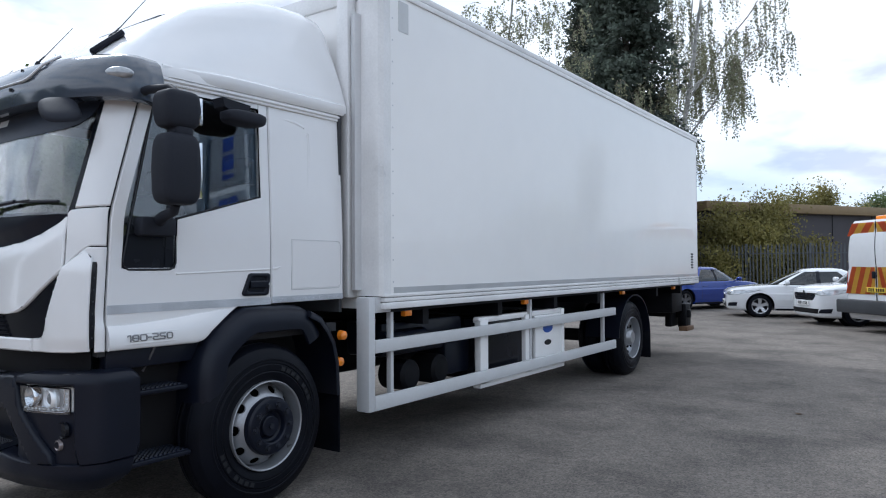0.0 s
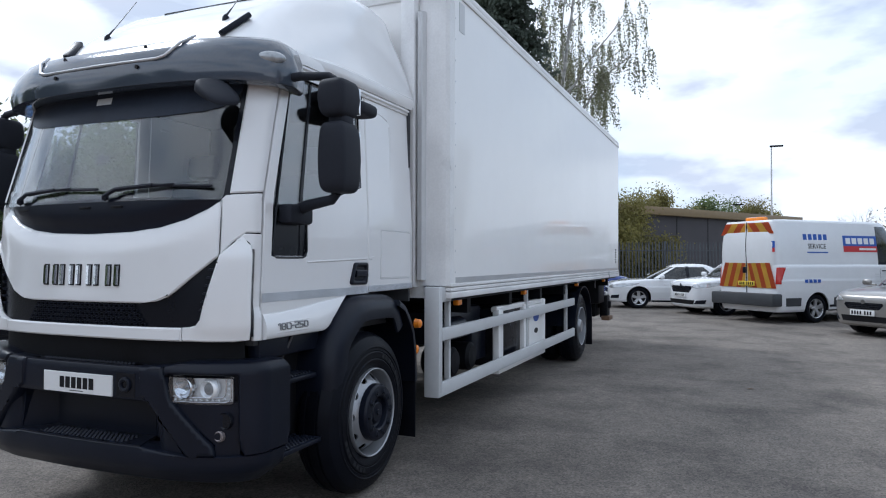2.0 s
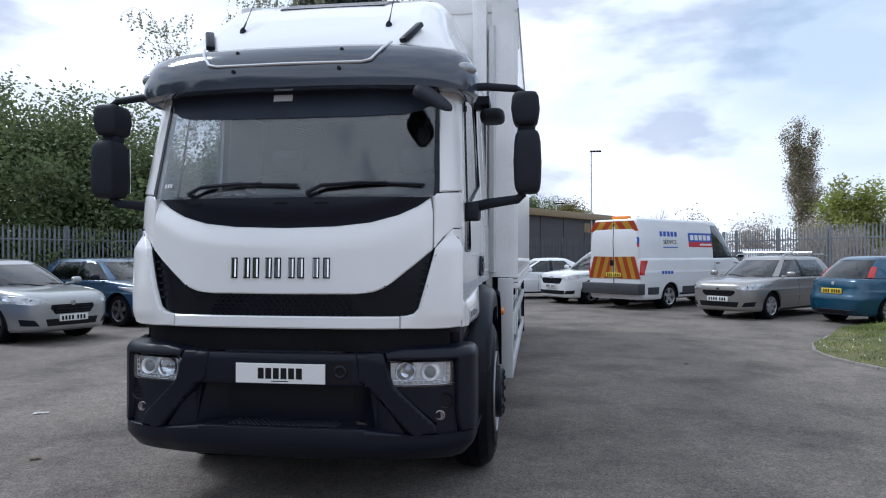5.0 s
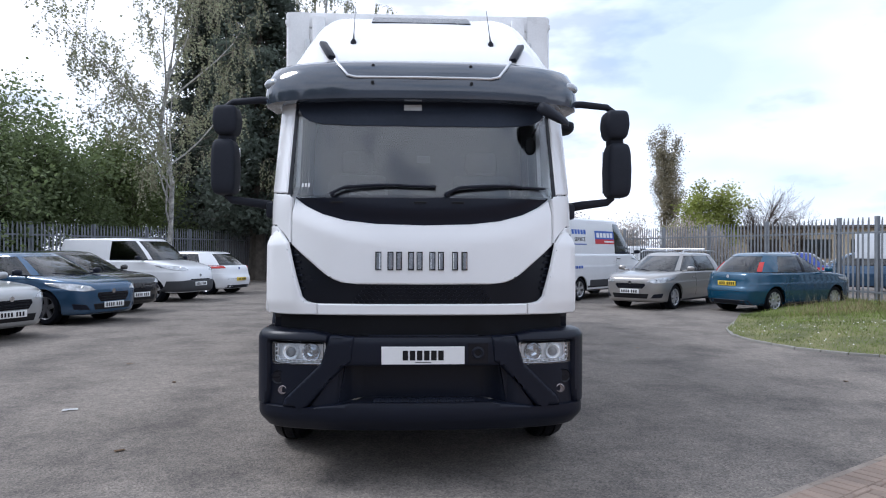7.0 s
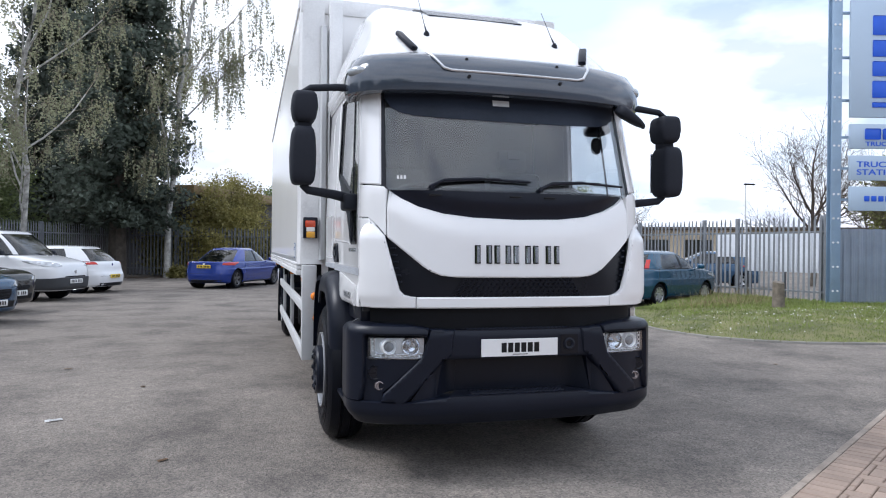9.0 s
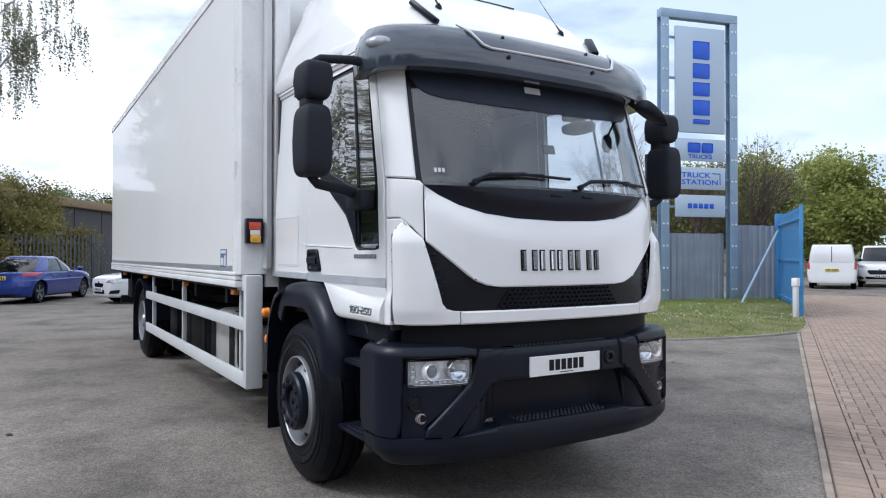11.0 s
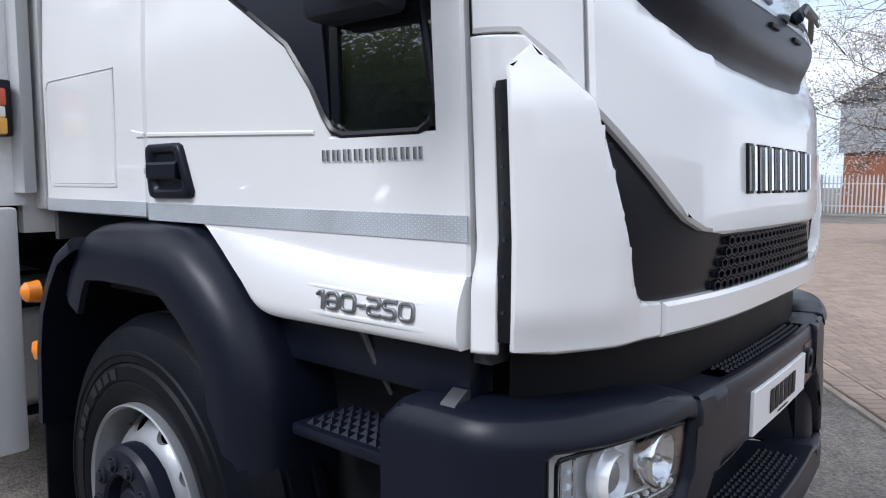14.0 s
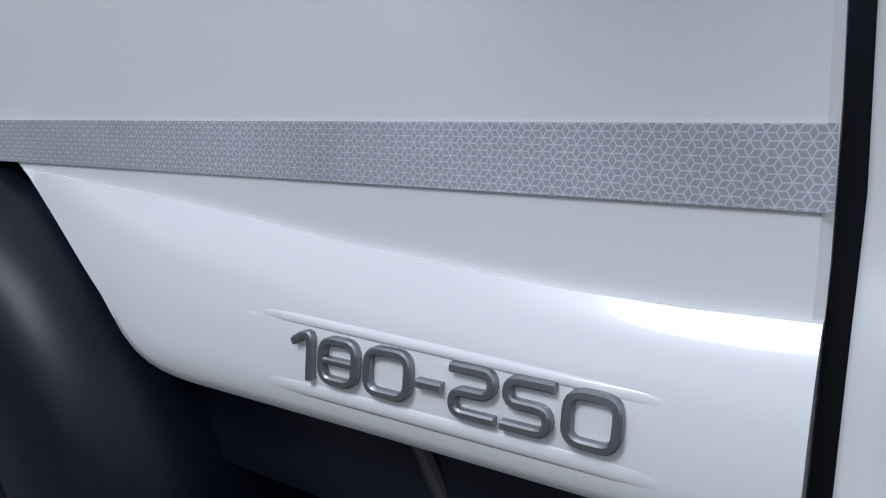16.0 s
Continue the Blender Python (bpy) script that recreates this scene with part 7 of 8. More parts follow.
# vehicles beyond the east fence
make_car("parked_car", (9.6, 24.0), 150, P_BLUE, "blue hatchback parked beyond the steel fence", spec_car(4.3, 1.78, 1.5))
make_car("parked_car", (12.3, 22.9), 150, P_NAVY, "steel blue hatchback parked beyond the steel fence", spec_car(4.2, 1.76, 1.5))
make_car("parked_car", (7.2, 31.0), 20, P_WHITE, "white estate car parked beyond the steel fence", spec_car(4.6, 1.84, 1.75, kind="estate", belt=1.05))

# ---- ground, fences, buildings ----
bm = bmesh.new()
xs = [-400, -120, -60, -30, -18, -10, -5, 0, 5, 10, 18, 30, 60, 120, 400]
ys = [-400, -120, -60, -30, -15, -6, 0, 6, 12, 18, 26, 36, 60, 120, 400]
gv = [[bm.verts.new((x, y, 0)) for x in xs] for y in ys]
for j in range(len(ys) - 1):
    for i in range(len(xs) - 1):
        bm.faces.new((gv[j][i], gv[j][i + 1], gv[j + 1][i + 1], gv[j + 1][i]))
tagged(finish("ground", bm, ASPHALT, smooth=False), "worn grey asphalt yard", "ground", "", "structure")

STEELGREY = mat("galvanised_steel", (0.22, 0.235, 0.255), 0.5, 0.35, var=0.12, scale=4, island=0.15)
DARKFENCE = mat("dull_fence_steel", (0.10, 0.108, 0.118), 0.55, 0.25, var=0.15, scale=4, island=0.15)
BLUESTEEL = mat("blue_gate_paint", (0.05, 0.22, 0.48), 0.45, var=0.1, scale=3)


def pale_mesh(h):
    bm = bmesh.new()
    w, d = 0.034, 0.012
    prof = [(-w, 0), (-w * 0.35, d), (0, d * 1.6), (w * 0.35, d), (w, 0), (w * 0.3, d * 0.35), (-w * 0.3, d * 0.35)]
    rings = [[Vector((x, y, z)) for x, y in prof] for z in (0.08, h - 0.13)]
    rings.append([Vector((x * (0.15 if abs(x) > 0.02 else 1), y, h if abs(x) < 0.02 else h - 0.02)) for x, y in prof])
    loft(bm, rings)
    me = bpy.data.meshes.new("pale")
    bmesh.ops.recalc_face_normals(bm, faces=bm.faces)
    bm.to_mesh(me)
    bm.free()
    return me


def fence(name, a, b, h, material, label, pitch=0.155):
    a, b = Vector((*a, 0)), Vector((*b, 0))
    L = (b - a).length
    yaw = math.degrees(math.atan2(b.y - a.y, b.x - a.x))
    f = thing(name, pose(a.x, a.y, 0, 0, 0, yaw), label, "fence", "", "structure")
    me = pale_mesh(h)
    me.materials.append(material)
    n = int(L / pitch)
    for i in range(n):
        p = new("pale", me)
        p.parent = f
        p.matrix_basis = pose(0.08 + i * pitch, -0.03, random.uniform(-0.015, 0.015), 0, random.uniform(-0.5, 0.5), 0)
    for z in (0.42, h - 0.42):
        bm = bmesh.new()
        box(bm, 0, L, -0.02, 0.025, z - 0.025, z + 0.025, 0.004)
        part("rail", bm, material, f)
    k = 0.0
    pm = boxm(-0.05, 0.05, 0.02, 0.12, 0, h + 0.02, 0.006)
    while k <= L:
        bm = pm.copy()
        bmesh.ops.translate(bm, verts=bm.verts, vec=(k, 0, 0))
        part("post", bm, material, f)
        k += 2.75
    return f


fence("fence_west", (-23.5, 2.5), (-12.6, 33.4), 2.4, STEELGREY, "galvanised steel palisade fence behind the cars")
fence("fence_rear", (-12.6, 33.4), (-4.5, 33.4), 2.4, DARKFENCE, "dull steel palisade fence at the rear")
fence("fence_rear_east", (-4.5, 33.4), (3.5, 36.5), 2.4, DARKFENCE, "dull steel palisade fence before the brown building")
fence("fence_east", (3.5, 36.5), (4.6, 27.0), 2.45, STEELGREY, "steel palisade fence behind the parked cars")
fence("fence_grass", (4.6, 27.0), (7.7, 15.2), 2.45, STEELGREY, "steel palisade fence behind the grass")
fence("fence_sign", (7.7, 15.2), (8.3, 12.2), 2.45, STEELGREY, "steel palisade fence beside the sign")

# brown flat-roofed building behind the rear fence
BROWN = mat("dark_brown_cladding", (0.058, 0.052, 0.058), 0.6, var=0.12, scale=0.6)
FASCIA = mat("ochre_fascia", (0.24, 0.17, 0.085), 0.55, var=0.08)
b = thing("warehouse", pose(-9.3, 35.2, 0, 0, 0, 59), "long dark brown flat-roofed building with ochre fascia", "building")
part("wall", boxm(0, 23, 0, 12, 0, 4.15), BROWN, b)
part("roof", boxm(-0.3, 23.3, -0.35, 12.3, 4.15, 4.62, 0.02), FASCIA, b)
for k in range(7):
    part("panel_joint", boxm(2.5 + k * 3.2, 2.55 + k * 3.2, -0.02, 0.02, 0, 4.15), INK, b)
part("window", boxm(18.5, 19.8, -0.03, 0.02, 3.2, 3.9), FASCIA, b)

# street lamp behind
def street_lamp(x, y, h, yaw):
    s = thing("street_lamp", pose(x, y, 0, 0, 0, yaw), "slim grey street lamp", "street lamp")
    part("pole", tube(bmesh.new(), [(0, 0, 0), (0, 0, h * 0.4), (0, 0, h)], 0.08, 10, 0.045), GREYPAINT, s)
    bm = bmesh.new()
    box(bm, -0.1, 0.75, -0.11, 0.11, h - 0.02, h + 0.09, 0.03)
    part("lantern", bm, DARKMETAL, s)
street_lamp(0.85, 52, 9.4, 0)
street_lamp(-1.6, 60, 6.0, 0)
street_lamp(29, 41, 6.5, 0)

# grass bed with kerb
KERB = [(3.0, 13.0), (1.9, 11.2), (1.35, 10.3), (1.02, 9.4), (0.98, 8.6), (1.2, 7.7), (1.65, 7.1), (2.3, 6.7), (3.4, 6.38), (4.4, 6.27), (5.2, 6.3), (6.2, 6.75), (7.3, 7.4), (8.2, 8.0)]
BED = KERB + [(11.6, 10.8), (10.4, 11.6), (8.3, 12.3), (7.7, 15.3), (7.1, 17.6), (6.2, 16.6), (5.4, 14.0), (4.2, 13.6)]
GRASSM = mat("grass_blade", (0.165, 0.215, 0.045), 0.7, var=0.3, scale=1.2, fine=20, island=0.5)
SOIL = mat("turf", (0.115, 0.145, 0.040), 0.95, var=0.3, scale=1.5, fine=25, bump=0.6, bscale=40, col2=(0.15, 0.14, 0.06))
def bed_z(x, y, d=0.0):
    k = min(math.hypot(x - a, y - b_) for a, b_ in BED[:14])
    return Vector((x, y, 0.03 + 0.16 * smooth(k / 2.2) + 0.025 * noise.noise(Vector((x, y, 0)) * 1.3) - d))
bm = panel(bmesh.new(), BED, bed_z, 0.14, 0.45, 0)
tagged(finish("grass_bank", bm, SOIL), "low grassy bank", "lawn", "", "structure")
kerb_thing = thing("kerb", pose(0, 0, 0), "narrow concrete edging kerb round the grass", "kerb", "", "structure")
CONC = mat("edging_concrete", (0.26, 0.25, 0.23), 0.85, var=0.15, bump=0.3, island=0.2)
pts = []
for (a, b_), (c, d) in zip(KERB, KERB[1:]):
    n = max(1, round(math.hypot(c - a, d - b_) / 0.5))
    pts += [(a + (c - a) * i / n, b_ + (d - b_) * i / n) for i in range(n)]
for p, q in zip(pts, pts[1:]):
    d = Vector((q[0] - p[0], q[1] - p[1], 0))
    o = part("kerb_stone", box(bmesh.new(), 0.004, d.length - 0.004, -0.03, 0.03, -0.05, 0.038, 0.008), CONC, kerb_thing)
    o.matrix_basis = pose(p[0], p[1], 0, 0, 0, math.degrees(math.atan2(d.y, d.x)))

# ---- plants ----
BARK = mat("grey_brown_bark", (0.10, 0.085, 0.07), 0.9, var=0.3, scale=4, fine=30, bump=0.5, bscale=30)
BIRCH = mat("birch_bark", (0.42, 0.41, 0.38), 0.85, var=0.35, scale=5, fine=14, bump=0.3, bscale=20)
TWIG = mat("twig", (0.085, 0.065, 0.05), 0.9, var=0.2)
TWIG_PALE = mat("pale_twig", (0.24, 0.20, 0.15), 0.9, var=0.2)
LEAF_DARK = mat("dark_needles", (0.088, 0.108, 0.085), 0.75, var=0.3, scale=0.5, island=0.55)
LEAF_GREEN = mat("spring_leaf", (0.35, 0.38, 0.13), 0.6, var=0.3, scale=0.4, island=0.5)
LEAF_DEEP = mat("hedge_leaf", (0.145, 0.185, 0.080), 0.65, var=0.3, scale=0.4, island=0.55)
LEAF_BIRCH = mat("birch_catkin_leaf", (0.31, 0.32, 0.20), 0.7, var=0.3, scale=0.4, island=0.4)
LEAF_YELLOW = mat("yellow_green_leaf", (0.28, 0.25, 0.085), 0.7, var=0.3, scale=0.4, island=0.4)
BLOSSOM = mat("pale_blossom", (0.72, 0.68, 0.64), 0.7, var=0.1, island=0.25)


def thin_leaf(m, k=0.45):
    """Lets some of the light through, as thin leaves do."""
    n, l = m.node_tree.nodes, m.node_tree.links
    p, out = n["Principled BSDF"], n["Material Output"]
    tr, mix = n.new("ShaderNodeBsdfTranslucent"), n.new("ShaderNodeMixShader")
    mix.inputs[0].default_value = k
    l.new(p.inputs["Base Color"].links[0].from_socket, tr.inputs["Color"])
    l.new(p.outputs[0], mix.inputs[1])
    l.new(tr.outputs[0], mix.inputs[2])
    l.new(mix.outputs[0], out.inputs["Surface"])


BLOSSOM_DULL = mat("fading_blossom", (0.42, 0.37, 0.32), 0.7, var=0.15, island=0.3)
LEAF_MID = mat("mid_green_leaf", (0.16, 0.20, 0.075), 0.65, var=0.3, scale=0.4, island=0.5)
LEAF_FRESH = mat("fresh_yellow_green_leaf", (0.27, 0.30, 0.075), 0.6, var=0.25, scale=0.4, island=0.4)
LEAF_PALE = mat("pale_bud_leaf", (0.34, 0.30, 0.20), 0.7, var=0.2, scale=0.4, island=0.3)
for m_ in (LEAF_DARK, LEAF_GREEN, LEAF_DEEP, LEAF_BIRCH, LEAF_YELLOW, BLOSSOM, BLOSSOM_DULL, LEAF_FRESH, LEAF_PALE, LEAF_MID):
    thin_leaf(m_)


def leaf_cloud(name, pts, size, material, parent, rng, long=1.6, droop=0.0):
    """Many small bent leaves round the given places, as one mesh."""
    P = np.asarray(pts, float)
    n = len(P)
    d1 = rng.normal(size=(n, 3))
    d1[:, 2] = d1[:, 2] * 0.6 - droop
    d1 /= np.linalg.norm(d1, axis=1)[:, None]
    d2 = rng.normal(size=(n, 3))
    d2 -= (d2 * d1).sum(1)[:, None] * d1
    d2 /= np.linalg.norm(d2, axis=1)[:, None]
    s = size * rng.uniform(0.6, 1.4, n)[:, None]
    V = np.stack([P - d1 * s * long * 0.5, P + d2 * s * 0.5, P + d1 * s * long * 0.5, P - d2 * s * 0.5], 1).reshape(-1, 3)
    me = bpy.data.meshes.new(name)
    me.vertices.add(4 * n)
    me.vertices.foreach_set("co", V.ravel())
    me.loops.add(4 * n)
    me.loops.foreach_set("vertex_index", np.arange(4 * n))
    me.polygons.add(n)
    me.polygons.foreach_set("loop_start", np.arange(n) * 4)
    me.update()
    me.validate()
    me.materials.append(material)
    ob = new(name, me)
    ob.parent = parent
    ob["kind"] = "stuff"
    return ob


def grow(rng, p, d, length, r, level, spec, out, tips):
    n = 4
    pts = [p.copy()]
    for i in range(n):
        d = d + Vector(rng.normal(0, spec["wob"], 3))
        d.z += spec["up"] if level < spec["levels"] - 1 else -spec["droop"]
        d.normalize()
        p = p + d * (length / n)
        pts.append(p.copy())
    out.append((pts, r, r * 0.55, level))
    if level >= spec["levels"]:
        tips.append(pts)
        return
    k = spec["kids"][min(level, len(spec["kids"]) - 1)]
    for i in range(k):
        t = spec["first"] + (1 - spec["first"]) * (i + rng.uniform(0.1, 0.9)) / k
        j = min(n - 1, int(t * n))
        q = pts[j].lerp(pts[j + 1], t * n - j)
        axis = Vector(rng.normal(0, 1, 3))
        side_ = (axis - axis.dot(d) * d).normalized()
        ang = spec["ang"] * rng.uniform(0.7, 1.3)
        nd = (d * math.cos(ang) + side_ * math.sin(ang)).normalized()
        grow(rng, q, nd, length * spec["short"] * rng.uniform(0.75, 1.2), r * spec["thin"], level + 1, spec, out, tips)
    grow(rng, p, d, length * spec["short"], r * 0.55, level + 1, spec, out, tips)


def spray(bm, pts, r):
    """A thin three-sided twig that runs to a point."""
    d = (pts[-1] - pts[0]).normalized()
    a = d.cross(Vector((0, 0, 1)) if abs(d.z) < 0.9 else Vector((1, 0, 0))).normalized()
    b_ = d.cross(a)
    dirs = [a, a * -0.5 + b_ * 0.87, a * -0.5 - b_ * 0.87]
    rings = [[bm.verts.new(p + q * r * (1 - 0.45 * i)) for q in dirs] for i, p in enumerate(pts[:-1])]
    tip = bm.verts.new(pts[-1])
    for u, v in zip(rings, rings[1:]):
        for k in range(3):
            bm.faces.new((u[k], u[(k + 1) % 3], v[(k + 1) % 3], v[k]))
    for k in range(3):
        bm.faces.new((rings[-1][k], rings[-1][(k + 1) % 3], tip))


def tree(name, at, h, label, bark, leaf=None, seed=1, per_tip=30, size=0.12, spread=0.35, levels=4, kids=(7, 5, 4), ang=0.8, up=0.06, droop=0.0, wob=0.10, first=0.3, short=0.58, trunk=0.45, r=0.16, min_r=0.0, long=1.6, category="tree", yaw=0, thin=0.5, twig=None, hang=0.0):
    bare = leaf is None or name in ("birch", "poplar", "cherry_tree", "round_tree")
    rng = np.random.default_rng(seed)
    t = thing(name, pose(at[0], at[1], 0, 0, 0, yaw), label, category)
    out, tips = [], []
    spec = dict(levels=levels, kids=kids, ang=ang, up=up, droop=droop, wob=wob, first=first, short=short, thin=thin)
    grow(rng, Vector((0, 0, -0.05)), Vector((0, 0, 1)), h * trunk, r, 0, spec, out, tips)
    wood, twigs = bmesh.new(), bmesh.new()
    for pts, a, b_, lv in out:
        if lv == 1 and name == "birch":
            part("limb", tube(bmesh.new(), pts, max(a, 0.006), 7, max(b_, 0.004)), bark, t, "", 60)
        elif lv == 0:
            tube(wood, pts, a, 10, b_)
        elif lv == 1:
            tube(twigs, pts, max(a, 0.006), 5, max(b_, 0.004))
        elif lv < levels or bare:
            spray(twigs, [pts[0], pts[2], pts[4]] if lv < levels else [pts[0], pts[4]], max(a, 0.006))
    if leaf:
        P = []
        for pts in tips:
            for _ in range(per_tip):
                u = rng.uniform(0, len(pts) - 1.001)
                i = int(u)
                q = pts[i].lerp(pts[i + 1], u - i)
                P.append(np.array(q) + rng.normal(0, spread, 3) * np.array((1, 1, 0.8)))
            if hang:
                # strings of small leaves that hang from the twigs
                for _ in range(2):
                    q = pts[rng.integers(2, len(pts))]
                    drop = hang * rng.uniform(0.35, 1.0)
                    sway = rng.normal(0, 0.10, 2)
                    end_ = q + Vector((sway[0], sway[1], -drop))
                    spray(twigs, [q, q.lerp(end_, 0.5) + Vector((sway[1] * 0.3, sway[0] * 0.3, 0)), end_], 0.006)
                    for u in np.arange(0.05, 1.0, 0.09 / drop):
                        P.append(np.array(q.lerp(end_, u)) + rng.normal(0, 0.035, 3))
        leaf_cloud("crown", P, size, leaf, t, rng, long, droop * 2)
    part("trunk", wood, bark, t, "", 60)
    tw = part("branchwork", twigs, twig or TWIG, t, "", 60)
    tw["kind"] = "stuff"
    return t


def conifer(at, h, half, seed, label):
    rng = np.random.default_rng(seed)
    t = thing("conifer", pose(at[0], at[1], 0), label, "tree")
    part("trunk", tube(bmesh.new(), [(0, 0, 0), (0.05, 0, h * 0.5), (0, 0, h)], 0.42, 10, 0.05), BARK, t)
    P, limbs = [], bmesh.new()
    z = 2.9
    while z < h:
        k = 1 - (z / h) ** 1.6
        R = half * (0.30 + 0.70 * k) * rng.uniform(0.8, 1.12)
        for i in range(9):
            a = rng.uniform(0, 2 * math.pi)
            L = R * rng.uniform(0.65, 1.12)
            end = np.array((L * math.cos(a), L * math.sin(a), z - 0.25 * L * rng.uniform(0.2, 1.3)))
            tube(limbs, [(0, 0, z), tuple(end * np.array((0.5, 0.5, 1)) + np.array((0, 0, 0.12 * L))), tuple(end)], 0.04, 4, 0.01)
            n = int(170 * L / half) + 30
            u = rng.uniform(0.12, 1.0, n) ** 0.75
            q = np.array((0, 0, z))[None] * (1 - u[:, None]) + end[None] * u[:, None] + rng.normal(0, 0.24, (n, 3)) * np.array((1, 1, 0.75))
            P.append(q)
        z += 0.42
    tw = part("branchwork", limbs, BARK, t)
    tw["kind"] = "stuff"
    leaf_cloud("crown", np.concatenate(P), 0.15, LEAF_DARK, t, rng, 1.7, 0.5)


conifer((-12.3, 32.4), 18.5, 3.5, 5, "tall dark conifer with dense drooping branches")
conifer((-16.2, 37.5), 18, 3.2, 8, "tall dark conifer behind the fence")
tree("birch", (-14.4, 25.2), 10.8, "silver birch with thin drooping twigs in young leaf", BIRCH, LEAF_BIRCH, 3, 2, 0.062, 0.14, 4, (10, 4, 3), 0.66, 0.06, 0.25, 0.11, 0.25, 0.42, 0.80, 0.11, thin=0.34, hang=0.8, twig=TWIG_PALE)
tree("birch", (-10.1, 32.0), 14.5, "weeping silver birch with pale trunk by the fence", BIRCH, LEAF_BIRCH, 12, 2, 0.07, 0.14, 4, (13, 5, 3), 0.75, 0.03, 0.4, 0.11, 0.25, 0.38, 0.82, 0.16, thin=0.34, hang=1.7, twig=TWIG_PALE)
tree("willow_bush", (-7.6, 36.0), 5.6, "yellow-green drooping bush over the fence", BARK, LEAF_YELLOW, 21, 26, 0.085, 0.3, 4, (8, 6, 4), 0.95, 0.02, 0.35, 0.14, 0.1, 0.62, 0.42, 0.12, category="bush")
tree("willow_bush", (-10.0, 35.6), 4.6, "yellow-green drooping bush over the fence", BARK, LEAF_YELLOW, 22, 22, 0.085, 0.3, 4, (8, 6, 4), 0.95, 0.02, 0.35, 0.14, 0.1, 0.62, 0.42, 0.12, category="bush")
tree("willow_bush", (-8.5, 34.5), 5.2, "yellow-green drooping bush before the brown building", BARK, LEAF_YELLOW, 24, 24, 0.085, 0.3, 4, (8, 6, 4), 0.95, 0.02, 0.35, 0.14, 0.1, 0.62, 0.42, 0.12, category="bush")
tree("small_shrub", (-9.6, 31.8), 0.7, "small yellow-green shrub at the fence foot", BARK, LEAF_YELLOW, 23, 14, 0.06, 0.10, 3, (6, 5, 4), 0.9, 0.02, 0.05, 0.14, 0.1, 0.62, 0.42, 0.02, category="bush")
for i, (x, y, h) in enumerate(((-25.5, 4.0, 6.6), (-24.0, 8.5, 7.4), (-22.6, 12.5, 7.6), (-21.8, 16.5, 7.4), (-20.6, 20.5, 7.6), (-19.3, 24.5, 7.0), (-17.6, 29.0, 7.4), (-27.0, 13.0, 8.5), (-25, 20, 8.8), (-22, 27, 9.0))):
    tree("hedge_tree", (x, y), h, "dense dark green tree behind the steel fence", BARK, LEAF_DEEP if i % 3 else LEAF_MID, 40 + i, 18, 0.095, 0.42, 4, (8, 6, 4), 0.85, 0.05, 0.03, 0.12, 0.12, 0.6, 0.46, 0.14)
for i, (x, y) in enumerate(((-23.5, 5.5), (-22.6, 9.5), (-21.3, 13.5), (-19.8, 17.5), (-18.5, 21.5), (-16.9, 26.5), (-15.4, 31.5))):
    tree("hedge_bush", (x, y), 3.0, "dark green bush behind the steel fence", BARK, LEAF_DEEP, 60 + i, 26, 0.10, 0.4, 3, (9, 7, 5), 1.0, 0.02, 0.0, 0.12, 0.05, 0.62, 0.45, 0.06, category="bush")

# far side
tree("poplar", (17.0, 55), 10.4, "tall narrow poplar in thin spring leaf", BARK, LEAF_PALE, 71, 8, 0.08, 0.24, 4, (12, 7, 4), 0.34, 0.14, 0.0, 0.06, 0.12, 0.40, 0.72, 0.12, thin=0.28, twig=TWIG_PALE)
tree("round_tree", (18.2, 49), 7.2, "round tree in bright yellow-green leaf", BARK, LEAF_FRESH, 72, 11, 0.12, 0.3, 4, (8, 6, 4), 0.8, 0.05, 0.0, 0.1, 0.2, 0.58, 0.45, 0.12, thin=0.4)
for i, (x, y, h) in enumerate(((21.8, 48, 8.0), (25.2, 50, 7.4), (17.5, 22.5, 9.5), (19.5, 20.0, 8.0), (-2.0, 75, 9.5), (9.5, 78, 8.0), (22.5, 19.0, 8.5), (-24.2, 7.0, 10.6))):
    tree("bare_tree", (x, y), h, "bare tree with many fine twigs", BARK, None, 80 + i, 0, 0.1, 0.3, 5, (8, 6, 4, 3), 0.62, 0.05, 0.0, 0.11, 0.25, 0.62, 0.36, 0.13, thin=0.45)
for i, (x, y, h) in enumerate(((-5.0, 72, 8.0), (-8.0, 66, 9.0), (1.5, 74, 7.5))):
    tree("far_tree", (x, y), h, "distant tree with thin brownish leaf", BARK, LEAF_YELLOW if i else LEAF_DEEP, 90 + i, 26, 0.12, 0.4, 4, (7, 5, 4), 0.7, 0.07, 0.0, 0.1, 0.2, 0.58, 0.45, 0.16)
for i, (x, y, h) in enumerate(((9.5, 42, 4.4), (12.5, 41, 4.2), (6.8, 43, 4.6), (15.5, 43, 3.8))):
    tree("blossom_bush", (x, y), h, "pale blossoming bush beyond the fence", BARK, BLOSSOM_DULL, 100 + i, 16, 0.08, 0.4, 3, (9, 7, 5), 0.9, 0.04, 0.0, 0.12, 0.1, 0.6, 0.45, 0.07, category="bush")
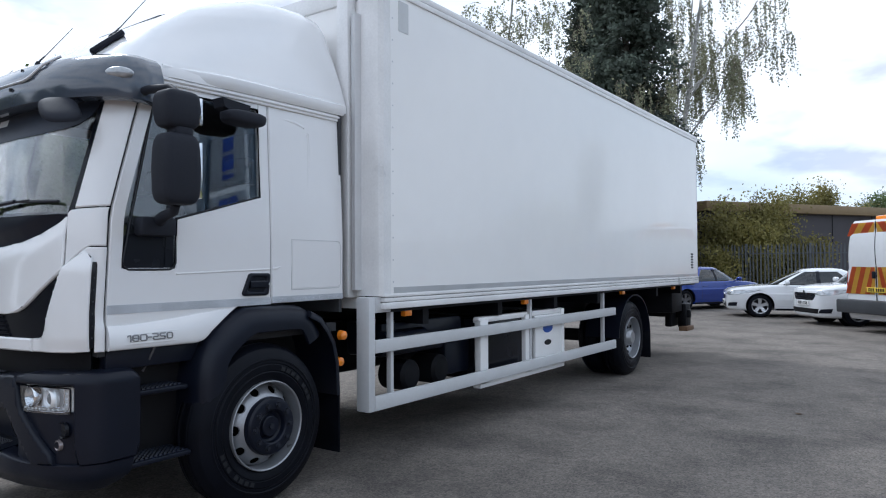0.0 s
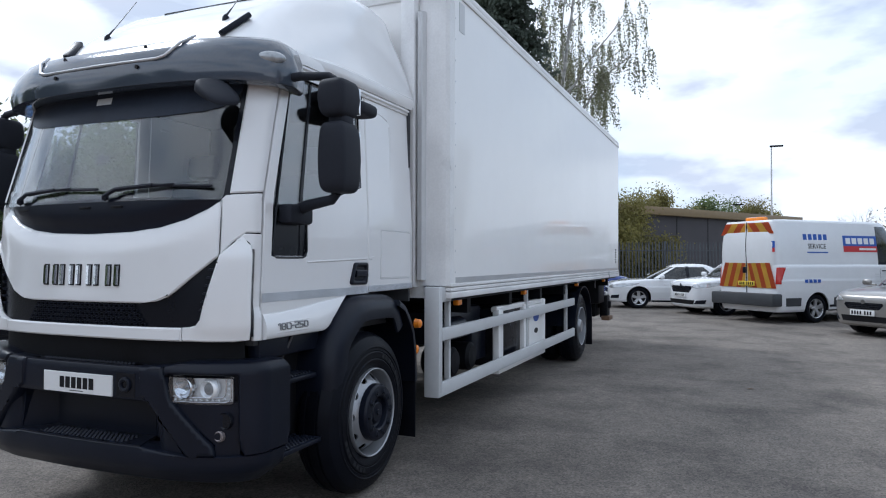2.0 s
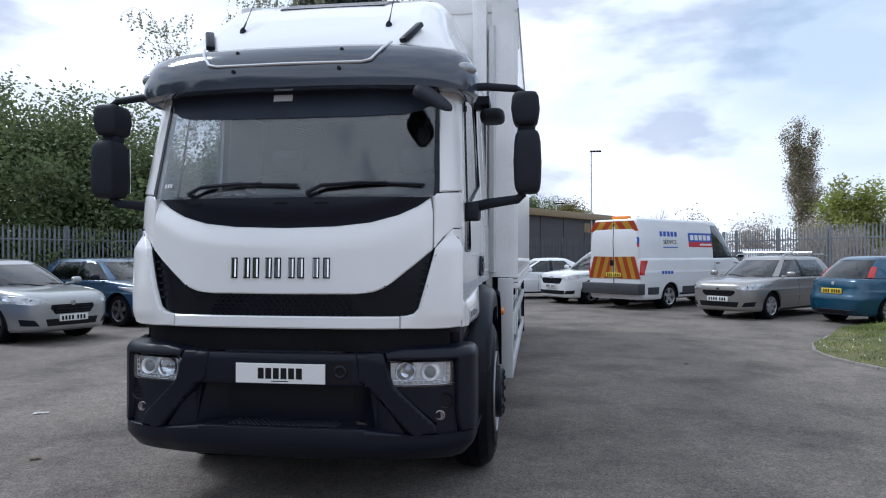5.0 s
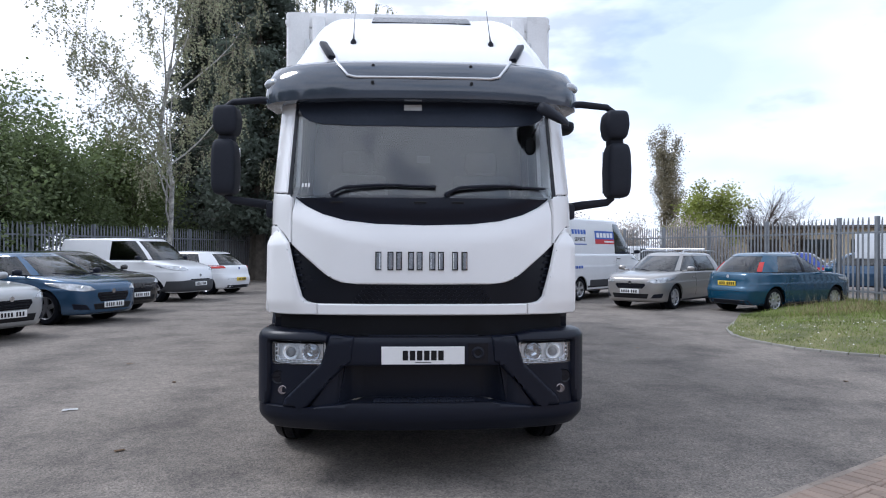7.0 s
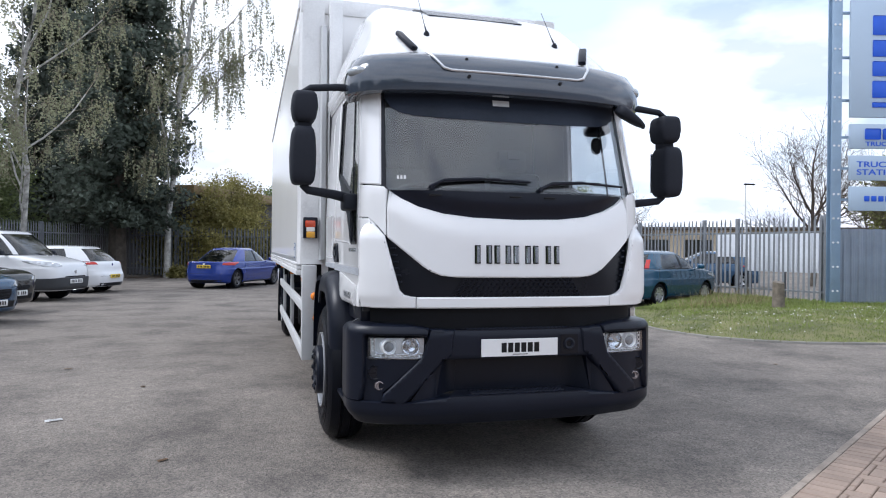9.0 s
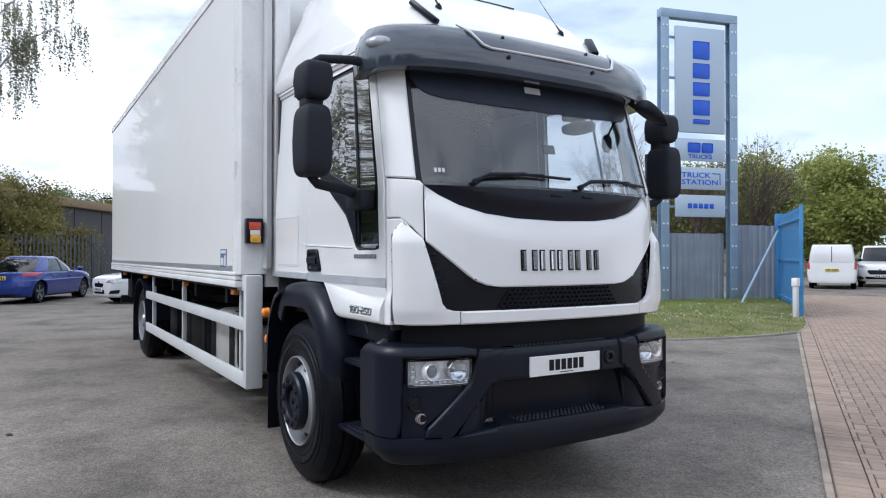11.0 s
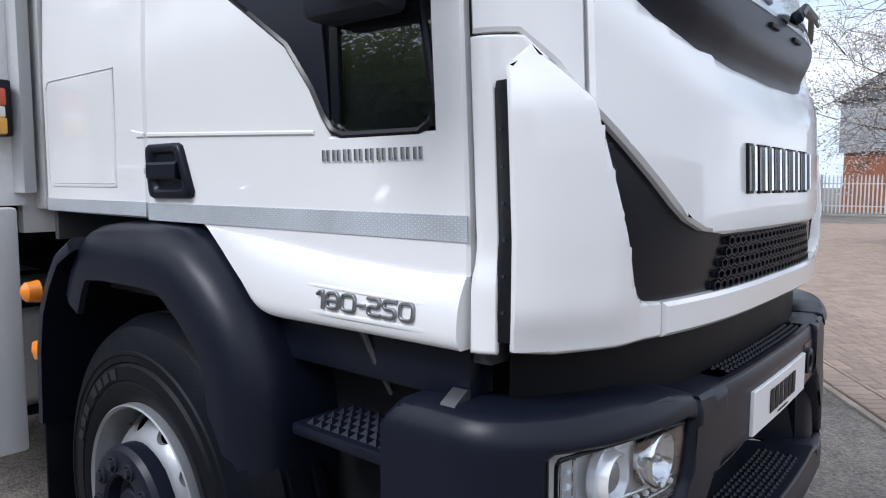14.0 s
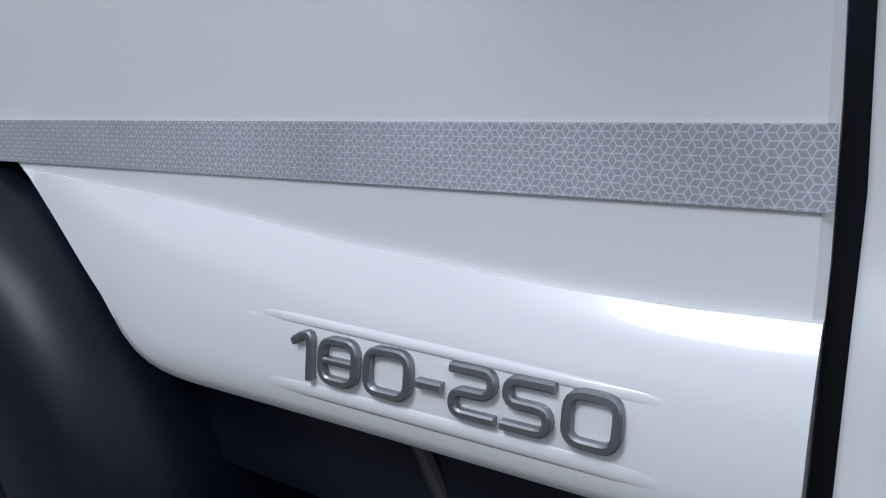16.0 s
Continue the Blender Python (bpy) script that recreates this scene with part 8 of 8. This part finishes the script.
# roadside on the east
tree("street_tree", (29.9, 12.4), 7.6, "round street tree in fresh green leaf", BARK, LEAF_GREEN, 111, 90, 0.09, 0.42, 4, (8, 6, 4), 0.85, 0.04, 0.02, 0.1, 0.35, 0.58, 0.46, 0.2)
for i, (x, y, h) in enumerate(((44, 31, 10), (41, 25, 8), (52, 33, 10.5), (38, 33, 8.5), (60, 40, 11), (50, 22, 8))):
    tree("roadside_tree", (x, y), h, "roadside tree in green leaf", BARK, LEAF_GREEN if i % 2 == 0 else LEAF_FRESH, 120 + i, 34, 0.16, 0.5, 4, (7, 5, 4), 0.8, 0.05, 0.0, 0.1, 0.2, 0.6, 0.45, 0.2)
tree("cherry_tree", (10.9, 0.7), 8.0, "cherry tree in pale pink blossom", BARK, BLOSSOM, 131, 9, 0.032, 0.07, 4, (8, 6, 5), 0.8, 0.06, 0.0, 0.11, 0.5, 0.66, 0.42, 0.12, thin=0.4)
# behind the camera, seen in the panes and the paint only
for i, (x, y, h) in enumerate(((-22.5, -3, 6.8), (-21, -9, 7.4), (-19.5, -15, 8.5), (-17, -21, 10.5))):
    tree("hedge_tree", (x, y), h, "dense dark green tree behind the steel fence", BARK, LEAF_DEEP, 140 + i, 12, 0.16, 0.45, 4, (8, 6, 4), 0.85, 0.05, 0.03, 0.12, 0.12, 0.6, 0.46, 0.14)

# grass, daisies, weeds on the bank
rng = np.random.default_rng(7)
BX, BY = np.array([p[0] for p in BED]), np.array([p[1] for p in BED])
def in_bed(x, y):
    c = False
    j = len(BX) - 1
    for i in range(len(BX)):
        if (BY[i] > y) != (BY[j] > y) and x < (BX[j] - BX[i]) * (y - BY[i]) / (BY[j] - BY[i]) + BX[i]:
            c = not c
        j = i
    return c
verts, faces, dais, weeds = [], [], [], []
while len(faces) < 42000:
    x, y = rng.uniform(0.9, 11.6), rng.uniform(6.2, 17.6)
    if not in_bed(x, y):
        continue
    z = bed_z(x, y).z - 0.005
    tall = 0.03 + 0.03 * max(0.0, noise.noise(Vector((x, y, 3)) * 0.9)) + (0.03 * smooth((y - 9.8) / 1.8) if x > 2.5 else 0)
    hgt = tall * rng.uniform(0.5, 1.5)
    a = rng.uniform(0, 2 * math.pi)
    w = 0.006
    lx, ly = rng.normal(0, 0.35, 2) * hgt
    k = len(verts)
    verts += [(x - w * math.cos(a), y - w * math.sin(a), z), (x + w * math.cos(a), y + w * math.sin(a), z), (x + lx, y + ly, z + hgt)]
    faces.append((k, k + 1, k + 2))
    if len(dais) < 420 and rng.uniform() < 0.03 and 7.2 < y < 10.2:
        dais.append((x, y, z + 0.07))
me = bpy.data.meshes.new("grass")
me.from_pydata(verts, [], faces)
me.materials.append(GRASSM)
tagged(new("grass", me), "short rough grass on the bank", "grass", "", "stuff")
bm = bmesh.new()
for x, y, z in dais:
    bmesh.ops.create_circle(bm, cap_ends=True, segments=6, radius=0.011, matrix=Matrix.Translation((x, y, z)) @ pose(0, 0, 0, rng.uniform(-40, 40), rng.uniform(-40, 40), 0))
tagged(finish("daisies", bm, PLATEWHITE, smooth=False), "scattered white daisies in the grass", "flowers", "", "stuff")
# dry weeds by the teal car
verts, faces = [], []
for _ in range(420):
    cx, cy = ((3.9, 11.4), (5.2, 12.0), (6.3, 12.6), (4.6, 11.9))[rng.integers(4)]
    x, y = cx + rng.normal(0, 0.45), cy + rng.normal(0, 0.28)
    if not in_bed(x, y):
        continue
    z, hgt, a = bed_z(x, y).z, rng.uniform(0.12, 0.5), rng.uniform(0, 6.28)
    k = len(verts)
    verts += [(x - 0.006 * math.cos(a), y - 0.006 * math.sin(a), z), (x + 0.006 * math.cos(a), y + 0.006 * math.sin(a), z), (x + rng.normal(0, 0.16), y + rng.normal(0, 0.16), z + hgt)]
    faces.append((k, k + 1, k + 2))
me = bpy.data.meshes.new("dry_weeds")
me.from_pydata(verts, [], faces)
me.materials.append(mat("straw", (0.30, 0.25, 0.13), 0.85, var=0.2, island=0.3))
tagged(new("dry_weeds", me), "dry straw-coloured weeds at the edge of the bank", "weeds", "", "stuff")

# fallen leaves along the rear fence, a scrap of paper and a few dead leaves on the asphalt
verts, faces = [], []
for _ in range(2600):
    x = rng.uniform(-14.5, -5.5)
    y = 33.2 - abs(rng.normal(0, 1.1)) + (0.0 if x > -12.5 else (x + 12.5) * 2.6)
    a, q = rng.uniform(0, 6.28), rng.uniform(0.02, 0.05)
    k = len(verts)
    ca, sa = math.cos(a) * q, math.sin(a) * q
    z = rng.uniform(0.004, 0.015)
    verts += [(x - ca, y - sa, z), (x + sa * 0.5, y - ca * 0.5, z + 0.008), (x + ca, y + sa, z), (x - sa * 0.5, y + ca * 0.5, z + 0.008)]
    faces.append((k, k + 1, k + 2, k + 3))
me = bpy.data.meshes.new("leaf_litter")
me.from_pydata(verts, [], faces)
me.materials.append(mat("dead_leaf", (0.17, 0.11, 0.065), 0.85, var=0.3, island=0.5))
tagged(new("leaf_litter", me), "brown fallen leaves along the fence foot", "leaves", "", "stuff")
def scrap(name, at, size, material, label):
    bm = bmesh.new()
    w = [bm.verts.new((size * a, size * b_ * 0.6, 0.006 + size * 0.12 * c)) for a, b_, c in ((-1, -0.8, 0), (0.1, -1, 0.8), (1, -0.5, 0.1), (0.9, 0.7, 0.6), (0, 1, 0.1), (-0.9, 0.6, 0.9))]
    bm.faces.new(w)
    bmesh.ops.solidify(bm, geom=bm.faces[:], thickness=0.002)
    o = finish(name, bm, material)
    o.matrix_basis = pose(at[0], at[1], 0, 0, 0, at[2])
    tagged(o, label, "litter")
scrap("paper_scrap", (-7.9, 3.95, 20), 0.07, PLATEWHITE, "small crumpled white paper scrap on the asphalt")
DEAD = bpy.data.materials["dead_leaf"]
for x, y, a in ((-6.9, 2.6, 40), (-7.4, 5.3, 100), (-8.4, 6.6, 10), (0.3, 5.1, 70), (-1.2, 7.9, 150)):
    scrap("dead_leaf", (x, y, a), 0.04, DEAD, "curled dead leaf lying on the asphalt")

# ---- sign, gate, road side ----
SIGNBLUE = mat("pale_blue_steel", (0.28, 0.38, 0.50), 0.45, 0.2, var=0.08, scale=2)
SIGNPANEL = mat("pale_blue_sign_face", (0.42, 0.52, 0.64), 0.4, var=0.03, scale=1)
SIGNINK = mat("sign_blue", (0.015, 0.10, 0.62), 0.4, var=0.04)
sign = thing("sign_tower", pose(8.1, 12.0, 0, 0, 0, -15.3), "tall pale blue steel sign tower with blue panels", "sign")
SW, SH = 2.28, 8.4
for x in (0.0, SW):
    bm = bmesh.new()
    box(bm, x - 0.13, x + 0.13, -0.10, -0.085, 0, SH, 0.003)
    box(bm, x - 0.13, x + 0.13, 0.085, 0.10, 0, SH, 0.003)
    box(bm, x - 0.012, x + 0.012, -0.085, 0.085, 0, SH)
    part("post", bm, SIGNBLUE, sign)
    for k in range(13):
        for dx in (-0.06, 0.06):
            part("bolt", cyl(bmesh.new(), 0.028, -0.115, -0.09, "Y", (x + dx * (1 if k % 2 else -1), 0, 0.5 + k * 0.62), 8), PLATEWHITE, sign)
part("top_beam", boxm(-0.13, SW + 0.13, -0.11, 0.11, SH - 0.22, SH + 0.02, 0.01), SIGNBLUE, sign)
for z in (7.65, 6.5, 5.4, 4.45, 3.65, 2.85):
    part("cross_bar", boxm(0.1, SW - 0.1, -0.03, 0.03, z - 0.03, z + 0.03), SIGNBLUE, sign)
def face(z0, z1):
    return part("panel", boxm(0.33, SW - 0.33, -0.14, -0.05, z0, z1, 0.012), SIGNPANEL, sign)
blocks = []
def ink(p):
    for a in blocks:
        part("brand_block", box(bmesh.new(), *a), SIGNINK, p)
    blocks.clear()
p1 = face(4.95, 7.95)
for a, b_ in ((5.20, 5.33), (5.45, 5.88), (6.0, 6.38), (6.5, 6.92), (7.05, 7.55)):
    blocks.append((0.88, 1.42, -0.15, -0.141, a, b_, 0.02))
ink(p1)
p2 = face(4.15, 4.78)
blocks.append((0.70, 1.10, -0.15, -0.141, 4.38, 4.66, 0.03))
blocks.append((1.16, 1.52, -0.15, -0.141, 4.38, 4.66, 0.03))
ink(p2)
words("TRUCKS", 0.155, pose(1.11, -0.144, 4.265, 90, 0, 0) @ Matrix.Scale(1.35, 4, (1, 0, 0)), SIGNINK, p2, "lettering", 0.003, 0.004)
p3 = face(3.34, 3.97)
words("TRUCK", 0.20, pose(0.97, -0.144, 3.74, 90, 0, 0) @ Matrix.Scale(1.45, 4, (1, 0, 0)), SIGNINK, p3, "lettering", 0.003, 0.003)
words("STATION", 0.20, pose(1.10, -0.144, 3.54, 90, 0, 0) @ Matrix.Scale(1.45, 4, (1, 0, 0)), SIGNINK, p3, "lettering", 0.003, 0.003)
blocks.append((1.5, 1.78, -0.15, -0.141, 3.79, 3.81))
blocks.append((1.76, 1.78, -0.15, -0.141, 3.48, 3.80))
ink(p3)
p4 = face(2.56, 3.18)
for k in range(5):
    blocks.append((0.70 + k * 0.18, 0.83 + k * 0.18, -0.15, -0.141, 2.80, 2.94, 0.01))
ink(p4)

# sheet fence beside the sign, with a leaning brace
SHEET = mat("grey_corrugated_sheet", (0.30, 0.34, 0.40), 0.5, 0.3, var=0.1, scale=2)
def sheet_wall(name, a, b_, z0, z1, material, label, pitch=0.18, kind="structure"):
    a, b_ = Vector((*a, 0)), Vector((*b_, 0))
    L = (b_ - a).length
    t = thing(name, pose(a.x, a.y, 0, 0, 0, math.degrees(math.atan2(b_.y - a.y, b_.x - a.x))), label, "fence", "", kind)
    n = int(L / pitch)
    for i in range(n):
        bm = bmesh.new()
        x = i * L / n
        w = L / n
        loft(bm, [[Vector((x + dx * w, dy, z)) for dx, dy in ((0, 0), (0.15, -0.03), (0.5, -0.035), (0.65, 0), (1.0, 0), (1.0, 0.01), (0, 0.01))] for z in (z0, z1 + random.uniform(-0.01, 0.01))])
        part("sheet", bm, material, t)
    return t
sheet_wall("fence_sheet_gate", (10.5, 11.45), (11.8, 10.95), 0.05, 2.35, SHEET, "grey corrugated sheet fence by the gate")
sheet_wall("fence_sheet_sign", (8.3, 12.15), (10.2, 11.6), 0.05, 2.1, SHEET, "grey corrugated sheet fence under the sign")
part("brace", tube(bmesh.new(), [(9.3, 10.4, 0.15), (11.6, 10.8, 2.2)], 0.035, 8), SIGNBLUE, thing("brace_bar", pose(0, 0, 0), "pale blue diagonal brace bar", "brace"))
gate = thing("gate", pose(11.8, 10.9, 0, 0, 0, math.degrees(math.atan2(8.1 - 10.9, 8.3 - 11.8))), "open blue steel palisade gate", "gate")
GL = math.hypot(3.5, 2.8)
pm = pale_mesh(2.62)
pm.materials.append(BLUESTEEL)
for i in range(int(GL / 0.135)):
    o = new("pale", pm)
    o.parent = gate
    o.matrix_basis = pose(0.1 + i * 0.135, 0.03, 0.02)
for z in (0.3, 1.35, 2.35):
    part("rail", boxm(0, GL, -0.03, 0.03, z - 0.035, z + 0.035, 0.005), BLUESTEEL, gate)
part("post", boxm(-0.14, 0.06, -0.1, 0.1, 0, 2.7, 0.01), BLUESTEEL, gate)
part("end_stile", boxm(GL - 0.06, GL + 0.02, -0.04, 0.04, 0.05, 2.66, 0.008), BLUESTEEL, gate)
part("lock_box", boxm(0.5, 0.8, 0.04, 0.14, 1.0, 1.2, 0.015), PLATEWHITE, gate)
b = thing("marker_post", pose(7.9, 8.0, 0), "short white marker post beside the gate", "post")
part("stem", boxm(-0.05, 0.05, -0.05, 0.05, 0, 0.75, 0.01), GREYPAINT, b)
part("cap", boxm(-0.07, 0.07, -0.07, 0.07, 0.75, 0.95, 0.02), PLATEWHITE, b)
# stump
b = thing("tree_stump", pose(5.5, 10.95, 0.1), "weathered upright tree stump in the grass", "stump")
b.scale = (0.8, 0.8, 0.95)
bm = bmesh.new()
rings = []
for k, (z, r) in enumerate(((0, 0.22), (0.1, 0.18), (0.35, 0.165), (0.6, 0.16), (0.72, 0.155))):
    rings.append([Vector((r * (1 + 0.12 * noise.noise(Vector((math.cos(a) * 2, math.sin(a) * 2, z)))) * math.cos(a), r * (1 + 0.12 * noise.noise(Vector((math.cos(a) * 2, math.sin(a) * 2, z + 4)))) * math.sin(a), z + (0.03 * math.sin(a) if k == 4 else 0))) for a in [2 * math.pi * i / 18 for i in range(18)]])
loft(bm, rings)
part("wood", bm, mat("weathered_stump", (0.17, 0.145, 0.115), 0.9, var=0.3, scale=6, bump=0.6, bscale=25), b)

# beyond the east fence: white sheeting, low cream building, parked cars' roofs
WHITESHEET = mat("white_sheeting", (0.74, 0.77, 0.82), 0.4, var=0.05)
sheet_wall("white_hoarding", (8.26, 16.88), (8.56, 15.76), 1.32, 2.06, WHITESHEET, "white sheeting fixed behind the steel fence", 0.5, "")
sheet_wall("white_hoarding", (8.56, 15.74), (9.17, 13.43), 0.90, 2.03, WHITESHEET, "taller white corrugated sheeting behind the steel fence", 0.2, "")
for (ax, ay), (cx, cy), z1, h in (((8.26, 16.88), (8.56, 15.76), 2.06, 0), ((8.56, 15.74), (9.17, 13.43), 2.03, 1)):
    t = [o for o in scene.objects if o.name.startswith("white_hoarding") and not o.parent][h]
    L = math.hypot(cx - ax, cy - ay)
    for k in range(2 + h):
        x = 0.06 + (L - 0.12) * k / (1 + h)
        part("post", boxm(x - 0.04, x + 0.04, 0.012, 0.09, 0, z1 - 0.03, 0.006), DARKFENCE, t)
b = thing("low_building", pose(21.8, 53.3, 0, 0, 0, -28), "long low cream building far beyond the fence", "building")
part("wall", boxm(0, 44, 0, 10, 0, 3.35), mat("cream_render", (0.56, 0.47, 0.34), 0.8, var=0.1), b)
part("roof", boxm(-0.4, 44.4, -0.5, 10.4, 3.35, 3.6, 0.05), mat("brown_felt_roof", (0.10, 0.085, 0.075), 0.8, var=0.15), b)
for k in range(11):
    part("window", boxm(1.5 + k * 3.6, 3.8 + k * 3.6, -0.06, 0.02, 1.0, 2.5), DARKGLASS, b)
# far houses and hedge line
b = thing("house", pose(35.8, 4.0, 0, 0, 0, -110), "far house with grey cladding and red brick", "house")
part("wall", boxm(-5, 5, 0, 8, 0, 3.2), mat("red_brick_far", (0.30, 0.12, 0.07), 0.85, var=0.15, scale=3), b)
part("upper_wall", boxm(-5.2, 5.2, -0.2, 8.2, 3.2, 6.0), mat("grey_cladding_far", (0.33, 0.35, 0.38), 0.7, var=0.08), b)
bm = bmesh.new()
loft(bm, [[Vector((x, y, z)) for x, z in ((-5.6, 6.0), (5.6, 6.0), (0, 8.8))] for y in (-0.5, 8.5)])
part("roof", bm, mat("slate_roof", (0.12, 0.12, 0.13), 0.8, var=0.15), b)
for x in (-2.5, 1.5):
    part("window", boxm(x, x + 1.2, -0.25, -0.15, 4.0, 5.2), DARKGLASS, b)
# pale palisade fence along the far side of the road, verge and pavement
PALEFENCE = mat("pale_grey_fence", (0.55, 0.56, 0.57), 0.5, var=0.08)
fence("fence_road_north", (50, 24.5), (31.5, 14.0), 1.9, PALEFENCE, "pale steel fence beyond the road", 0.17)
fence("fence_road_south", (31.5, 14.0), (29.5, -12.0), 1.9, PALEFENCE, "pale steel palisade fence beyond the road", 0.17)
sheet_wall("pale_wall", (52, 26.4), (32.0, 15.2), 0.0, 1.85, WHITESHEET, "pale boarded wall beyond the road", 0.6)
tagged(finish("verge", boxm(-0.6, 0.6, -26, 0, 0, 0.10, 0.03, pose(29.3, 14.0, 0, 0, 0, 4.4)), SOIL), "grass verge by the road", "verge", "", "structure")
tagged(finish("kerb_road", boxm(-0.08, 0.08, -26, 0, 0, 0.12, 0.02, pose(28.4, 14.0, 0, 0, 0, 4.4)), CONC), "concrete road kerb", "kerb", "", "structure")
# plain wall that closes the yard behind the camera
CLAD = mat("grey_showroom_cladding", (0.20, 0.21, 0.23), 0.55, var=0.08, scale=0.5)
tagged(finish("wall_south", boxm(-40, 40, -32, -30, 0, 5.5), CLAD), "plain grey cladding wall", "wall", "", "structure")

# ---- block paving along the drive ----
PA = Vector((-3.3, 0.95, 0))
PD = Vector((0.8450, 0.5347, 0)).normalized()
PYAW = math.degrees(math.atan2(PD.y, PD.x))
paving = thing("paving", pose(PA.x, PA.y, 0, 0, 0, PYAW), "pinkish brown herringbone block paving of the drive", "paving", "", "structure")
BRICK = mat("paving_brick", (0.265, 0.20, 0.158), 0.85, var=0.12, scale=3, fine=45, bump=0.35, bscale=60, island=0.22)
EDGING = mat("sandy_concrete_edging", (0.31, 0.26, 0.215), 0.9, var=0.25, scale=3, bump=0.5, bscale=60, island=0.15)
SAND = mat("joint_sand", (0.13, 0.11, 0.09), 0.95, var=0.2)
part("bedding", boxm(-6, 24.0, -14, -0.05, -0.02, 0.008), SAND, paving)
edge_bm = bmesh.new()
for k in range(34):
    o = part("edging", box(edge_bm.copy(), -5.9 + k * 0.9, -5.006 + k * 0.9, -0.05, 0.0, -0.05, 0.018, 0.006), EDGING, paving)
bw, bl, gap = 0.10, 0.20, 0.006
EDGE_PAVE = 0.262   # width of the edging and the soldier course
def brick_mesh():
    bm = bmesh.new()
    x, y, c, h = bl / 2 - gap / 2, bw / 2 - gap / 2, 0.006, 0.022
    lo = [bm.verts.new(p) for p in ((-x, -y, 0), (x, -y, 0), (x, y, 0), (-x, y, 0))]
    mi = [bm.verts.new(p) for p in ((-x, -y, h - c), (x, -y, h - c), (x, y, h - c), (-x, y, h - c))]
    hi = [bm.verts.new(p) for p in ((-x + c, -y + c, h), (x - c, -y + c, h), (x - c, y - c, h), (-x + c, y - c, h))]
    for a, b_ in ((lo, mi), (mi, hi)):
        for k in range(4):
            bm.faces.new((a[k], a[(k + 1) % 4], b_[(k + 1) % 4], b_[k]))
    bm.faces.new(hi)
    me = bpy.data.meshes.new("brick")
    bm.to_mesh(me)
    bm.free()
    me.materials.append(BRICK)
    return me
one = brick_mesh()
bv = np.array([v.co for v in one.vertices])
bf = [tuple(p.vertices) for p in one.polygons]
V, Fc, near, count = [], [], 0, 0
rng = np.random.default_rng(3)
for i in range(-60, 250):
    for j in range(-140, 40):
        # herringbone: pairs of bricks stepping along the diagonal
        for kind in (0, 1):
            if kind == 0:
                x, y, turn = i * 0.1 + (j % 2) * 0.0 + 0.1, j * 0.1 + 0.05, 0
                if (i - j) % 4 != 0:
                    continue
            else:
                x, y, turn = i * 0.1 + 0.05, j * 0.1 + 0.1, 90
                if (i - j) % 4 != 3:
                    continue
            if not (-5.9 < x < 23.9 and -13.9 < y < 0.03):
                continue
            count += 1
            if near < 300 and 0.5 < x < 6.5 and -1.4 < y < -EDGE_PAVE - 0.11:
                o = new("brick", one)
                o.parent = paving
                o.matrix_basis = pose(x, y, 0.006 + rng.uniform(-0.002, 0.002), 0, 0, turn)
                near += 1
                continue
            c, s = (1, 0) if turn == 0 else (0, 1)
            q = bv.copy()
            q = np.stack([q[:, 0] * c - q[:, 1] * s + x, q[:, 0] * s + q[:, 1] * c + y, q[:, 2] + 0.006 + rng.uniform(-0.002, 0.002)], 1)
            q[:, 1] = np.minimum(q[:, 1], -EDGE_PAVE)
            if q[:, 1].max() - q[:, 1].min() < 0.02:
                continue
            V.append(q)
            Fc.append(bf)
for i in range(-59, 239):
    q = np.stack([-bv[:, 1] + i * 0.1, bv[:, 0] - 0.157, bv[:, 2] + 0.006 + rng.uniform(-0.002, 0.002)], 1)
    V.append(q)
    Fc.append(bf)
me = bpy.data.meshes.new("bricks")
me.from_pydata(np.concatenate(V).tolist(), [], [tuple(v + 12 * i for v in f) for i, fs in enumerate(Fc) for f in fs])
me.materials.append(BRICK)
o = new("bricks", me)
o.parent = paving
o["kind"] = "stuff"
